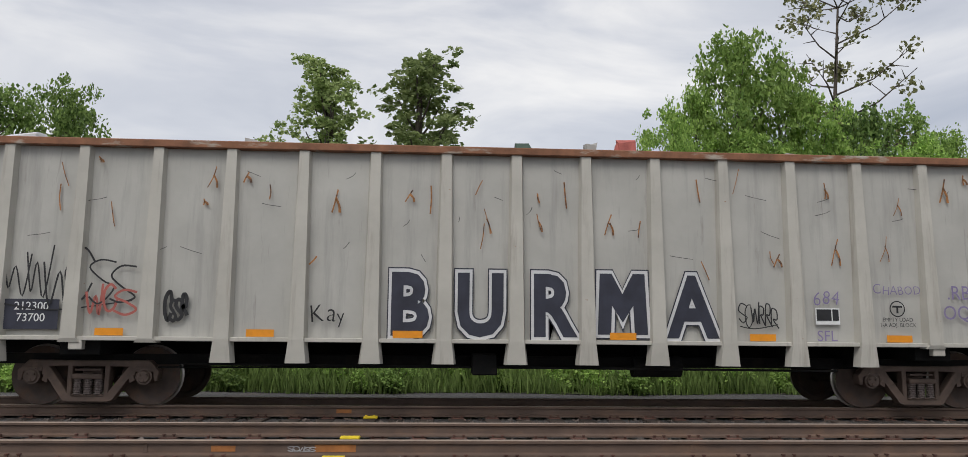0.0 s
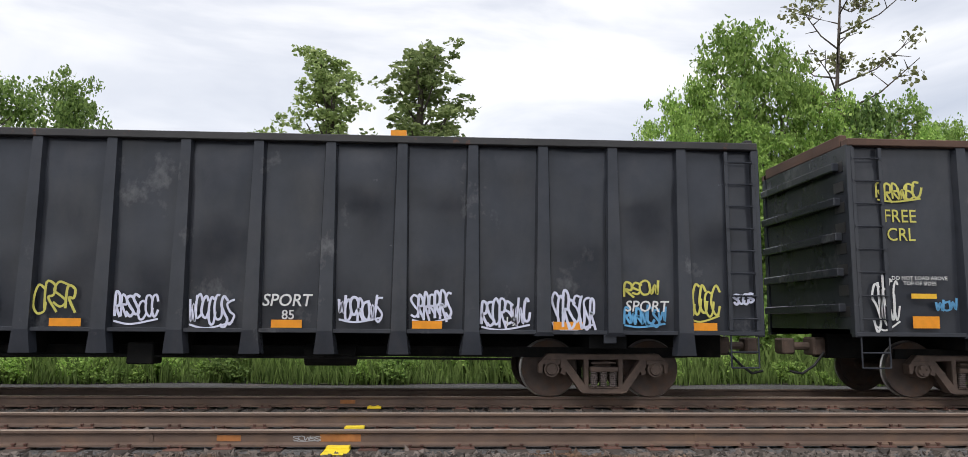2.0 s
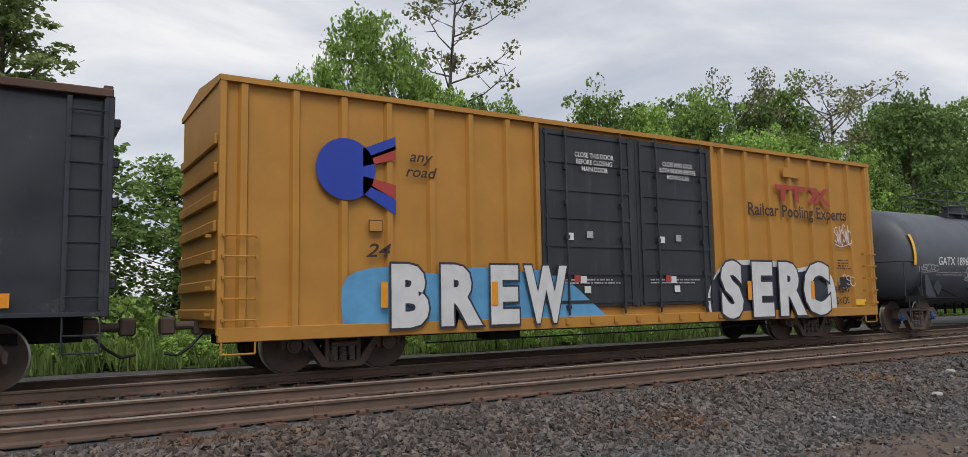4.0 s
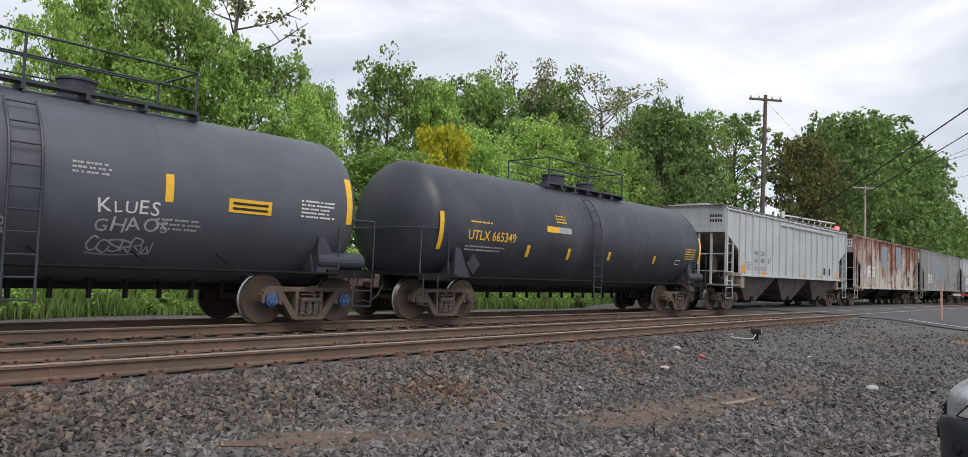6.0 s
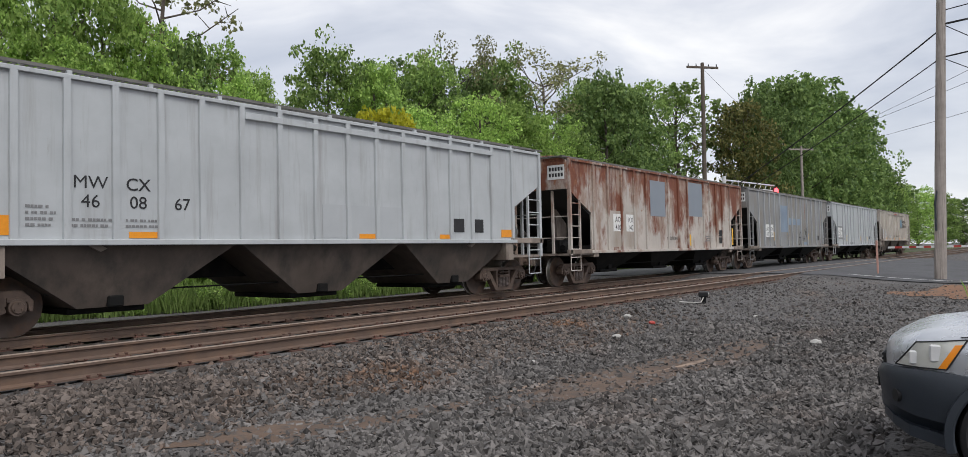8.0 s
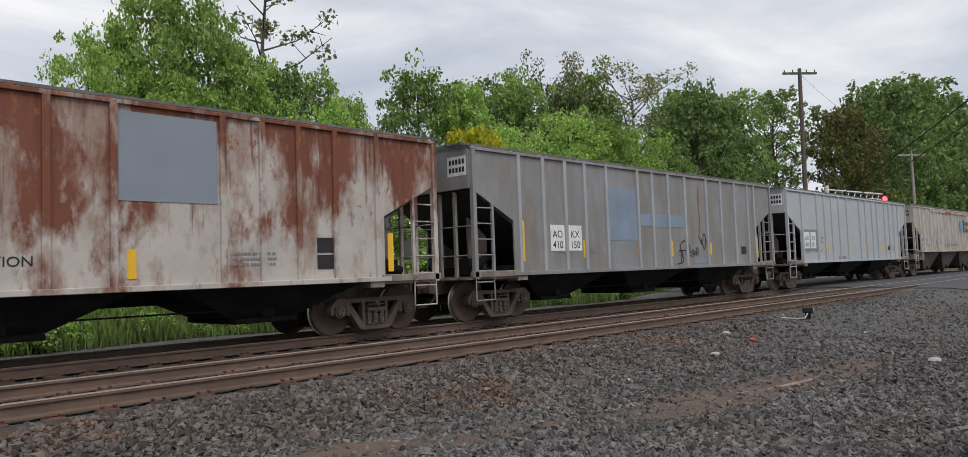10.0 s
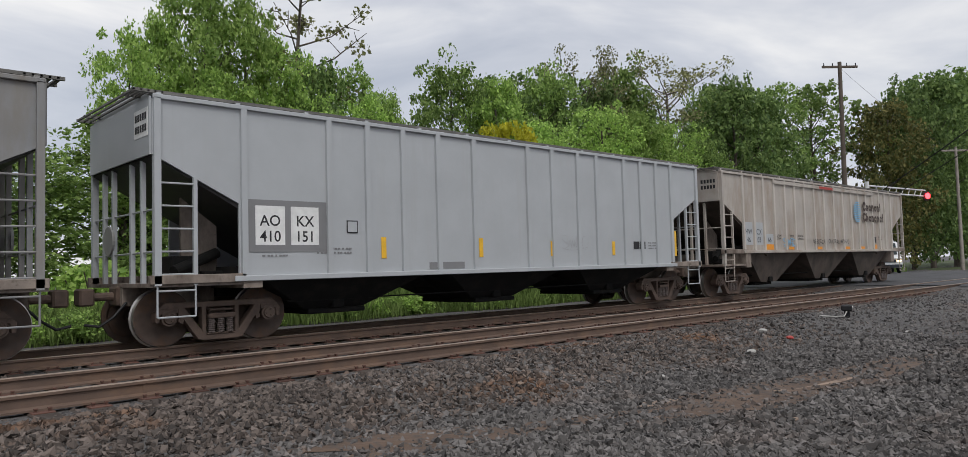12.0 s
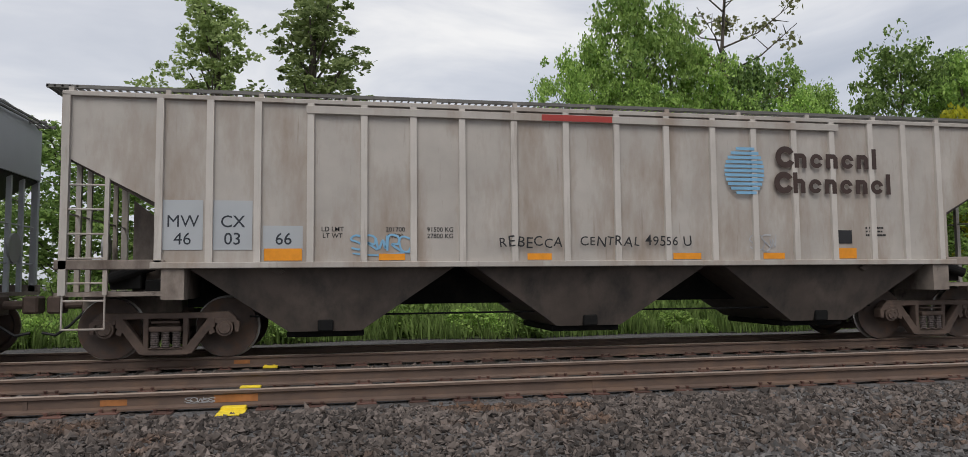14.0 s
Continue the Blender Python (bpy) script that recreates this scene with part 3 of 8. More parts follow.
def dirt_patch(name, cx, cy, rx, ry, material, seed, label, turn=0.0, lift=0.014):
    rg = random.Random(seed)
    bm = BM()
    k = 36
    ph = [rg.uniform(0, 6.28) for _ in range(4)]
    ring = []
    c, s = math.cos(turn), math.sin(turn)
    mid = bm.verts.new((cx, cy, float(ground_z(cx, cy)) + lift))
    for i in range(k):
        t = 2 * math.pi * i / k
        r = 1 + 0.22 * math.sin(3 * t + ph[0]) + 0.16 * math.sin(5 * t + ph[1]) + 0.12 * math.sin(9 * t + ph[2])
        a, b = rx * r * math.cos(t), ry * r * math.sin(t)
        x, y = cx + a * c - b * s, cy + a * s + b * c
        ring.append(bm.verts.new((x, y, float(ground_z(x, y)) + lift * 0.6)))
    for i in range(k):
        bm.faces.new((mid, ring[i], ring[(i + 1) % k]))
    tagged(part(name, bm, material), label, kind="structure")


dirt_patch("dirt_patch_1", 9.0, 4.02, 1.0, 0.15, TAN_DIRT, 3, "bare tan dirt patch in the gravel", -0.2)
dirt_patch("dirt_patch_2", 8.6, 4.1, 3.2, 0.55, BROWN_DIRT, 5, "damp brown dirt patch in the gravel", -0.15)
dirt_patch("dirt_patch_3", 4.6, 5.15, 1.5, 0.35, BROWN_DIRT, 8, "brown dirt strip in the gravel", -0.3)
dirt_patch("dirt_patch_4", 11.4, 3.7, 1.3, 0.4, BROWN_DIRT, 11, "reddish brown dirt patch in the gravel", 0.1)
dirt_patch("dirt_patch_5", 26.8, 2.2, 3.2, 1.5, RED_DIRT, 13, "red-brown mulch bed by the utility pole", lift=0.03)
dirt_patch("dirt_patch_6", 7.0, 4.75, 0.35, 0.10, TAN_DIRT, 17, "small bare tan dirt patch")


def rail_mesh(x0, x1, w_head=0.075):
    h = 0.17
    prof = [(-0.07, -h), (0.07, -h), (0.07, -h + 0.02), (0.012, -h + 0.04), (0.012, -0.045), (0.037, -0.035), (0.037, -0.008), (0.028, 0.0),
            (-0.028, 0.0), (-0.037, -0.008), (-0.037, -0.035), (-0.012, -0.045), (-0.012, -h + 0.04), (-0.07, -h + 0.02)]
    bm = BM()
    prism(bm, prof, x0, x1, axis="x")
    for f in bm.faces:
        if f.normal.z > 0.3 or all(v.co.z > -0.012 for v in f.verts):
            f.material_index = 1 if all(v.co.z > -0.012 for v in f.verts) else 0
    return mesh_of(bm, "rail", [RAIL, RAIL_TOP])


RAIL_ME = rail_mesh(-150, 420)
bm = BM()
block(bm, -0.115, 0.115, -1.3, 1.3, -0.34, -0.185, 0.012)
TIE_ME = mesh_of(bm, "tie", TIE)
bm = BM()
block(bm, -0.10, 0.10, -0.17, 0.17, -0.19, -0.172, 0.004)
for sx in (-0.06, 0.06):
    for sy in (-0.105, 0.105):
        block(bm, sx - 0.012, sx + 0.012, sy - 0.012, sy + 0.012, -0.175, -0.142)
        block(bm, sx - 0.018, sx + 0.018, sy - 0.02, sy + 0.016, -0.148, -0.136)
PLATE_ME = mesh_of(bm, "tie_plate", PLATE)
PLATE_YEL_ME = PLATE_ME.copy()
PLATE_YEL_ME.materials[0] = YEL_PAINT
TIE_STEP = 0.512
for tname, yc, zc, x_lo, x_hi in (("near_track", Y_NEAR, 0.0, -14, 31), ("train_track", YT, ZT, -12, 31)):
    track = thing(tname, pose(0, yc, zc), "rusty steel railway track on creosoted wooden ties", "railway track", kind="structure")
    for s in (-1, 1):
        r = part("rail", RAIL_ME, None, track)
        r.location = (0, s * 0.7525, 0)
    rg = random.Random(9 if zc else 4)
    k = 0
    x = x_lo
    while x < x_hi:
        tie = part("tie", TIE_ME, None, track)
        tie.matrix_basis = pose(x, rg.uniform(-0.05, 0.05), rg.uniform(-0.012, 0.006), 0, 0, rg.uniform(-1.2, 1.2))
        painted = abs(x + 1.07) < TIE_STEP * 0.48
        if painted:
            tie.location.x = -1.07
        for s in (-1, 1):
            painted_here = painted and not (zc and s > 0)
            pl = part("tie_plate", PLATE_YEL_ME if painted_here else PLATE_ME, None, tie)
            pl.location = (0, s * 0.7525, 0)
        x += TIE_STEP * rg.uniform(0.95, 1.05)
    if zc:
        bm = BM()
        block(bm, -1.17, -0.95, -0.95, -0.83, -0.184, -0.150, 0.006)
        part("yellow_paint", bm, YEL_PAINT, track, "bright yellow survey paint on tie and plate")
        bm = BM()
        block(bm, -1.62, -1.38, -0.7525 - 0.0155, -0.7525 - 0.0125, -0.12, -0.06)
        part("overspray", bm, ORG_PAINT, track, "orange spray paint on the rail web")
    if not zc:
        bm = BM()
        block(bm, -1.28, -0.85, -0.7525 - 0.0155, -0.7525 - 0.0125, -0.125, -0.05)
        part("overspray", bm, ORG_PAINT, track, "orange spray paint on the rail web")
        bm = BM()
        block(bm, -1.20, -0.94, -1.25, -0.90, -0.186, -0.176, 0.003)
        part("painted_tie_end", bm, YEL_PAINT, track, "tie end sprayed bright yellow")
        for k, (py, px) in enumerate(((-0.7525, -1.07), (0.7525, -1.07))):
            bm = BM()
            block(bm, px - 0.12, px + 0.12, py - 0.20, py - 0.075, -0.184, -0.150, 0.006)
            part("yellow_paint", bm, YEL_PAINT, track, "bright yellow survey paint on tie and plate")
        bm = BM()
        block(bm, -2.35, -2.1, -0.7525 - 0.0155, -0.7525 - 0.0125, -0.12, -0.06)
        part("overspray", bm, ORG_PAINT, track, "orange spray paint on the rail web")
        tag(track, -1.55, -0.12, 0.28, 0.06, -0.7525 - 0.0135, PALE, 12, 0.009, 5, "chalked unreadable mark on the rail web")
        for jx in (-3.02, 2.77):
            bm = BM()
            block(bm, jx - 0.02, jx + 0.02, -0.7525 - 0.022, -0.7525 - 0.012, -0.14, -0.04)
            part("rail_weld", bm, RAIL, track)

# ---- railway cars ----
bm = BM()
W_PROF = [(0.10, -0.11), (0.13, -0.085), (0.36, -0.055), (0.395, -0.068), (0.455, -0.068), (0.458, 0.03), (0.485, 0.04), (0.478, 0.066), (0.40, 0.066), (0.36, 0.02), (0.13, 0.05), (0.10, 0.09)]
W_IDX = [0, 0, 0, 0, 1, 1, 0, 0, 0, 0, 0]


def wheelset_mesh(cap):
    bm = BM()
    for s in (-1, 1):
        prof = [(r, s * (0.7525 - a)) for r, a in W_PROF]
        lathe(bm, prof, 36, "y", idxs=W_IDX)
    rod(bm, (0, -0.72, 0), (0, 0.72, 0), 0.085, 12)
    for s in (-1, 1):
        rod(bm, (0, s * 0.84, 0), (0, s * 1.12, 0), 0.125, 16, idx=2)
        rod(bm, (0, s * 1.12, 0), (0, s * 1.15, 0), 0.10, 16, 0.085, idx=2)
        for k in range(3):
            t = 2.094 * k
            rod(bm, (0.055 * math.cos(t), s * 1.145, 0.055 * math.sin(t)), (0.055 * math.cos(t), s * 1.17, 0.055 * math.sin(t)), 0.019, 6, idx=3)
    return mesh_of(bm, "wheelset", [WHEEL, TREAD, cap, TRUCK], True)


WHEELSET_ME, WHEELSET_BLUE_ME = wheelset_mesh(CAP), wheelset_mesh(BLUE_CAP)


def side_frame_mesh():
    bm = BM()
    y0, y1 = -0.09, 0.07
    prism(bm, [(-1.02, 0.60), (-0.9, 0.71), (-0.45, 0.70), (0.45, 0.70), (0.9, 0.71), (1.02, 0.60), (0.95, 0.58), (0.5, 0.61), (-0.5, 0.61), (-0.95, 0.58)], y0, y1)
    for s in (-1, 1):
        q = lambda pts: [(s * a, b) for a, b in pts]
        prism(bm, q([(0.70, 0.61), (0.98, 0.61), (1.06, 0.55), (1.05, 0.40), (0.99, 0.40), (0.97, 0.53), (0.70, 0.53)]), y0 - 0.01, y1 + 0.01)
        prism(bm, q([(0.70, 0.62), (0.60, 0.62), (0.26, 0.16), (0.30, 0.08), (0.38, 0.10), (0.64, 0.48), (0.70, 0.48)]), y0, y1)
        prism(bm, q([(0.32, 0.62), (0.24, 0.62), (0.24, 0.16), (0.31, 0.16)]), y0, y1)
        prism(bm, q([(0.66, 0.52), (0.70, 0.40), (0.62, 0.36), (0.60, 0.46)]), y0, y1)
    prism(bm, [(-0.34, 0.17), (0.34, 0.17), (0.30, 0.07), (-0.30, 0.07)], y0, y1)
    block(bm, -0.24, 0.24, y0 - 0.02, y1 + 0.02, 0.16, 0.185)
    block(bm, -0.23, 0.23, y0 - 0.05, y1 + 0.05, 0.42, 0.50, 0.01)
    block(bm, -0.20, 0.20, y0 - 0.03, y1 + 0.03, 0.545, 0.575, 0.008)
    bmesh.ops.bevel(bm, geom=[e for e in bm.edges if e.calc_length() > 0.12], offset=0.01, segments=1, affect="EDGES")
    return mesh_of(bm, "side_frame", TRUCK)


def spring_mesh():
    bm = BM()
    prof = [(0.04, 0.18)]
    for i in range(7):
        prof += [(0.048, 0.186 + 0.034 * i), (0.064, 0.194 + 0.034 * i), (0.064, 0.208 + 0.034 * i), (0.048, 0.216 + 0.034 * i)]
    lathe(bm, prof + [(0.04, 0.425)], 10, "z", at=(0, -0.07, 0))
    return mesh_of(bm, "spring", SPRING)


SIDE_ME, SPRING_ME = side_frame_mesh(), spring_mesh()
bm = BM()
block(bm, -0.16, 0.16, -0.95, 0.95, 0.42, 0.60, 0.02)
rod(bm, (0, 0, 0.58), (0, 0, 0.78), 0.2, 16)
BOLSTER_ME = mesh_of(bm, "truck", TRUCK)
WHEELSETS = []


def add_truck(car, x, blue=False):
    t = part("truck", BOLSTER_ME, None, car, "grimy three-piece freight truck")
    t.location = (x, 0, 0)
    for s in (-1, 1):
        f = part("side_frame", SIDE_ME, None, t)
        f.matrix_basis = pose(0, s * 1.01, 0, 0, 0, 0 if s < 0 else 180)
        for k in (-1, 0, 1):
            f = part("spring", SPRING_ME, None, t)
            f.matrix_basis = pose(0.155 * k, s * 1.01, 0, 0, 0, 0 if s < 0 else 180)
    for s in (-1, 1):
        w = part("wheelset", WHEELSET_BLUE_ME if blue else WHEELSET_ME, None, t)
        w.location = (s * 0.84, 0, 0.46)
        WHEELSETS.append((w, s * 0.84))
    return t


def add_coupler(car, x, s, material=None):
    bm = BM()
    rod(bm, (x - s * 0.3, 0, 0.82), (x + s * 0.42, 0, 0.82), 0.07, 10)
    block(bm, min(x + s * 0.30, x + s * 0.52), max(x + s * 0.30, x + s * 0.52), -0.17, 0.17, 0.68, 0.96, 0.03)
    block(bm, min(x - s * 0.35, x), max(x - s * 0.35, x), -0.2, 0.2, 0.66, 0.98, 0.03)
    part("coupler", bm, TRUCK, car, "rusty knuckle coupler")
    pts = [(x - s * 0.1, -0.35, 0.72), (x + s * 0.1, -0.40, 0.50), (x + s * 0.3, -0.38, 0.36), (x + s * 0.5, -0.36, 0.40)]
    bm = BM()
    for a, b in zip(pts, pts[1:]):
        rod(bm, a, b, 0.022, 8)
    part("brake_hose", bm, CABLE, car)


def ladder(car, name, x0, x1, z0, z1, y, n, material, stiles=True, r=0.014):
    bm = BM()
    for k in range(n):
        z = z0 + (z1 - z0) * (k + 0.5) / n
        rod(bm, (x0, y, z), (x1, y, z), r, 6)
        for x in (x0, x1):
            block(bm, x - 0.02, x + 0.02, y - 0.01, y + 0.08, z - 0.025, z + 0.025)
    if stiles:
        for x in (x0, x1):
            block(bm, x - 0.03, x + 0.03, y + 0.0, y + 0.06, z0, z1, 0.004)
    return part(name, bm, material, car)


CARS = []


def new_car(name, xc, label, category):
    car = thing(name, pose(xc, YT, ZT), label, category, "cars of the passing freight train")
    CARS.append((car, xc))
    return car


def dented_panel(x0, x1, z0, z1, y, depth, seed, nx=6, nz=12):
    rg = random.Random(seed)
    off = Vector((rg.uniform(0, 50), rg.uniform(0, 50), rg.uniform(0, 50)))
    bm = BM()
    grid = []
    for i in range(nx + 1):
        col = []
        for j in range(nz + 1):
            u, v = i / nx, j / nz
            x, z = x0 + (x1 - x0) * u, z0 + (z1 - z0) * v
            edge = min(u, 1 - u, v, 1 - v) * 4
            d = depth * (0.45 + 1.1 * v ** 2) * min(edge, 1) * (0.6 + 1.2 * noise.noise(Vector((x * 1.2, z * 1.0, 0)) + off) + 0.5 * noise.noise(Vector((x * 3, z * 2.4, 3)) + off))
            col.append(bm.verts.new((x, y - d, z)))
        grid.append(col)
    for i in range(nx):
        for j in range(nz):
            bm.faces.new((grid[i][j], grid[i + 1][j], grid[i + 1][j + 1], grid[i][j + 1]))
    me = mesh_of(bm, "side_panel", BLACK_PAINT)
    for f in me.polygons:
        f.use_smooth = True
    return me


def gondola(xc, half, first_rib, step, n_ribs, paint, rib_paint, rim, label, dent, trucks, top=4.10, seed=1):
    car = new_car("gondola_car", xc, label, "freight car")
    sill, low = 1.05, 0.70
    ribs = [first_rib + step * i for i in range(n_ribs)]
    edges = [-half + 0.04] + ribs + [half - 0.04]
    for i, (a, b) in enumerate(zip(edges, edges[1:])):
        me = dented_panel(a, b, sill, top - 0.12, -1.50, dent, seed * 100 + i)
        me.materials[0] = paint
        part("side_panel", me, None, car)
    bm = BM()
    block(bm, -half, half, -1.485, -1.42, sill, top - 0.1)
    block(bm, -half, half, 1.42, 1.55, sill, top - 0.1)
    block(bm, -half, half, -1.42, 1.42, sill, sill + 0.08)
    part("body", bm, paint, car)
    bm = BM()
    for s in (-1, 1):
        block(bm, -half, half, min(s * 1.42, s * 1.63), max(s * 1.42, s * 1.63), top - 0.12, top, 0.012)
        x = s * (half - 0.05)
        block(bm, x - 0.06, x + 0.06, -1.42, 1.42, top - 0.10, top + 0.1, 0.012)
    part("top_rim", bm, rim, car, "bent and scraped steel top rim")
    bm = BM()
    block(bm, -half, half, -1.62, -1.49, sill - 0.035, sill + 0.03, 0.008)
    block(bm, -half, half, 1.49, 1.60, sill - 0.035, sill + 0.03)
    part("side_sill", bm, rib_paint, car)
    for x in ribs:
        bm = BM()
        zt, z0 = top - 0.10, low
        vs = []
        for z, w, yy in ((zt, 0.075, -1.60), (sill, 0.115, -1.66), (z0, 0.155, -1.64)):
            vs.append([bm.verts.new(p) for p in ((x - w - 0.035, -1.49, z), (x - w, yy, z), (x + w, yy, z), (x + w + 0.035, -1.49, z))])
        for a, b in zip(vs, vs[1:]):
            for k in range(3):
                bm.faces.new((a[k], a[k + 1], b[k + 1], b[k]))
        for row in (vs[0], vs[-1]):
            bm.faces.new(row)
        if abs(x) > trucks - 1.15 and abs(x) < trucks + 1.15:
            for v in vs[-1]:
                v.co.z = sill - 0.06
        part("rib", bm, rib_paint, car)
    # underframe: skirt webs and centre sill, their shade put into a near-black colour
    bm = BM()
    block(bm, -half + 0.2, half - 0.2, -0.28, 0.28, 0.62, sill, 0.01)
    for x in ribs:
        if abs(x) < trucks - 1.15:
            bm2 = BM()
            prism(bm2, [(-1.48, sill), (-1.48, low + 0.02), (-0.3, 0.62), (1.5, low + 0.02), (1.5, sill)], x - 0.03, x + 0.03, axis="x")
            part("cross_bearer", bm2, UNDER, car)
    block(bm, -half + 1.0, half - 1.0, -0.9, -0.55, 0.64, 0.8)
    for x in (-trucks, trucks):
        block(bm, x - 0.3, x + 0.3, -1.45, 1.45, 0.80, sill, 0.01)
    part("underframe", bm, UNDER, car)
    bm = BM()
    rod(bm, (-trucks + 1.5, -1.2, 0.66), (trucks - 1.5, -1.25, 0.62), 0.02, 6)
    rod(bm, (-trucks + 1.0, -1.0, 0.60), (trucks - 2.5, -0.9, 0.66), 0.015, 6)
    part("brake_rod", bm, UNDER, car)
    bm = BM()
    rod(bm, (1.9, -0.95, 0.66), (2.7, -0.95, 0.66), 0.17, 14)
    part("air_reservoir", bm, UNDER, car)
    bm = BM()
    block(bm, -0.75, -0.35, -1.3, -0.9, 0.52, 0.85, 0.02)
    part("valve_box", bm, UNDER, car)
    # ends with horizontal ribs, and black plates that paint the slots' inner shade
    for s in (-1, 1):
        xe = s * half
        bm = BM()
        block(bm, min(xe, xe - s * 0.06), max(xe, xe - s * 0.06), -1.42, 1.5, sill, top)
        part("end_wall", bm, paint, car)
        for k in range(5):
            z = sill + 0.35 + k * 0.58
            bm = BM()
            block(bm, min(xe, xe + s * 0.12), max(xe, xe + s * 0.12), -1.35, 1.45, z, z + 0.14, 0.015)
            part("end_rib", bm, paint, car)
        for yy in (-1.55, 1.5):
            bm = BM()
            block(bm, min(xe - s * 0.1, xe + s * 0.02), max(xe - s * 0.1, xe + s * 0.02), yy - 0.06, yy + 0.07, sill - 0.05, top - 0.1, 0.01)
            part("corner_post", bm, rib_paint, car)
        for k in range(8):
            z = sill + 0.28 + 0.34 * k
            bm = BM()
            block(bm, min(xe, xe + s * 0.012), max(xe, xe + s * 0.012), -1.46, -1.16, z, z + 0.17)
            part("end_slot", bm, H_SHADE_BLACK, car, "dark plate for a shaded slot in the end wall")
        xa, xb = sorted((s * (half - 0.08), s * (half - 0.52)))
        ladder(car, "ladder", xa, xb, sill + 0.05, top - 0.15, -1.62, 8, rib_paint)
        bm = BM()
        for x in (xa, xb):
            rod(bm, (x, -1.58, sill), (x, -1.58, 0.52), 0.014, 6)
        rod(bm, (xa, -1.58, 0.52), (xb, -1.58, 0.52), 0.014, 6)
        rod(bm, (xa, -1.58, 0.76), (xb, -1.58, 0.76), 0.014, 6)
        part("step", bm, rib_paint, car)
        add_coupler(car, xe, s)
        add_truck(car, s * trucks)
        bm = BM()
        block(bm, s * trucks - 0.1, s * trucks + 0.1, -1.62, -1.5, 0.88, 1.02, 0.01)
        part("jacking_pad", bm, rib_paint, car)
    return car, ribs


Y_P = -1.56
# grey gondola with the large lettering
g1, R1 = gondola(-84.83, 9.33, -7.946, 1.124, 15, GREY_PAINT, GREY_RIB, RUSTY_RIM,
                 "pale grey scrap gondola, rust-streaked, with large black and white graffiti letters", 0.03, 6.72, seed=2)
for ch, k in zip("BURMA", range(5, 10)):
    xm = (R1[k] + R1[k + 1]) / 2 + 0.0
    for bold, mtl, dy, nm in ((0.092, NAVY, 0.0, "letter_shadow"), (0.076, SPRAYW, 0.004, "letter_outline"), (0.036, NAVY, 0.008, "letter")):
        if ch == "M":
            e, y0, y1 = (bold - 0.036) * 1.25, Y_P - dy - 0.002, Y_P - dy
            bm = BM()
            prism(bm, [(xm - 0.40 - e, 1.17 - e), (xm - 0.19 + e, 1.17 - e), (xm - 0.17 + e, 1.62 - e * 1.5), (xm, 1.36 - e * 2.2), (xm + 0.17 - e, 1.62 - e * 1.5), (xm + 0.19 - e, 1.17 - e), (xm + 0.40 + e, 1.17 - e),
                       (xm + 0.36 + e, 2.12 + e), (xm + 0.17 - e * 0.3, 2.12 + e), (xm, 1.80 + e * 1.3), (xm - 0.17 + e * 0.3, 2.12 + e), (xm - 0.36 - e, 2.12 + e)], y0, y1)
            part(nm, bm, mtl, g1)
            continue
        letters(g1, nm, ch, 1.30, xm, 1.17, Y_P - dy, mtl, bold, 0.84)
for k, w in ((1, 0.42), (3, 0.42), (5, 0.46), (8, 0.42), (10, 0.42), (12, 0.42)):
    xm = (R1[k] + R1[k + 1]) / 2
    sticker(g1, "reflector", xm - w / 2, xm + w / 2, 1.09, 1.2, Y_P - 0.012, ORANGE, "orange reflective strip")
sticker(g1, "reflector", 8.25, 8.67, 1.10, 1.29, Y_P - 0.012, ORANGE, "orange reflective strip")
sticker(g1, "weight_panel", R1[0] - 0.78, R1[0] + 0.0, 1.17, 1.62, Y_P, NAVY, "dark repainted weight panel")
sticker(g1, "weight_panel", R1[0] + 0.10, R1[0] + 0.92, 1.17, 1.62, Y_P, NAVY, "dark repainted weight panel")
letters(g1, "weight_lettering", "212300\n73700", 0.17, R1[0] + 0.52, 1.46, Y_P - 0.008, WHITE, 0.005, 1.0)
tag(g1, R1[0] + 0.1, 1.5, 1.9, 0.95, Y_P - 0.01, BLACKMARK, 21, 0.03, 6)
tag(g1, R1[1] + 0.2, 1.4, 0.7, 0.5, Y_P - 0.012, SPRAYR, 22, 0.04, 3)
tag(g1, R1[2] + 0.25, 1.28, 0.32, 0.5, Y_P, BLACKMARK, 23, 0.06, 4)
scrawl(g1, "Kay", R1[4] + 0.18, 1.33, 0.36, Y_P, BLACKMARK, 24, -0.01)
tag(g1, R1[10] + 0.2, 1.3, 0.62, 0.42, Y_P, BLACKMARK, 25, 0.022, 6)
scrawl(g1, "684", R1[11] + 0.28, 1.68, 0.30, Y_P, SPRAYP, 26, -0.01)
scrawl(g1, "CHABOD", R1[12] + 0.17, 1.84, 0.22, Y_P, SPRAYP, 27, -0.01)
letters(g1, "graffiti_lettering", ".RB.\nOQB", 0.32, R1[13] + 0.52, 1.78, Y_P, SPRAYP, 0.0, 0.9)
letters(g1, "graffiti_lettering", "SFL", 0.24, R1[11] + 0.5, 1.1, Y_P, SPRAYP, 0.0, 1.0)
tag(g1, 7.95, 2.25, 0.7, 0.5, Y_P, BLACKMARK, 28, 0.03, 6)
tag(g1, 8.0, 1.45, 0.6, 0.45, Y_P, SPRAYR, 29, 0.03, 3)
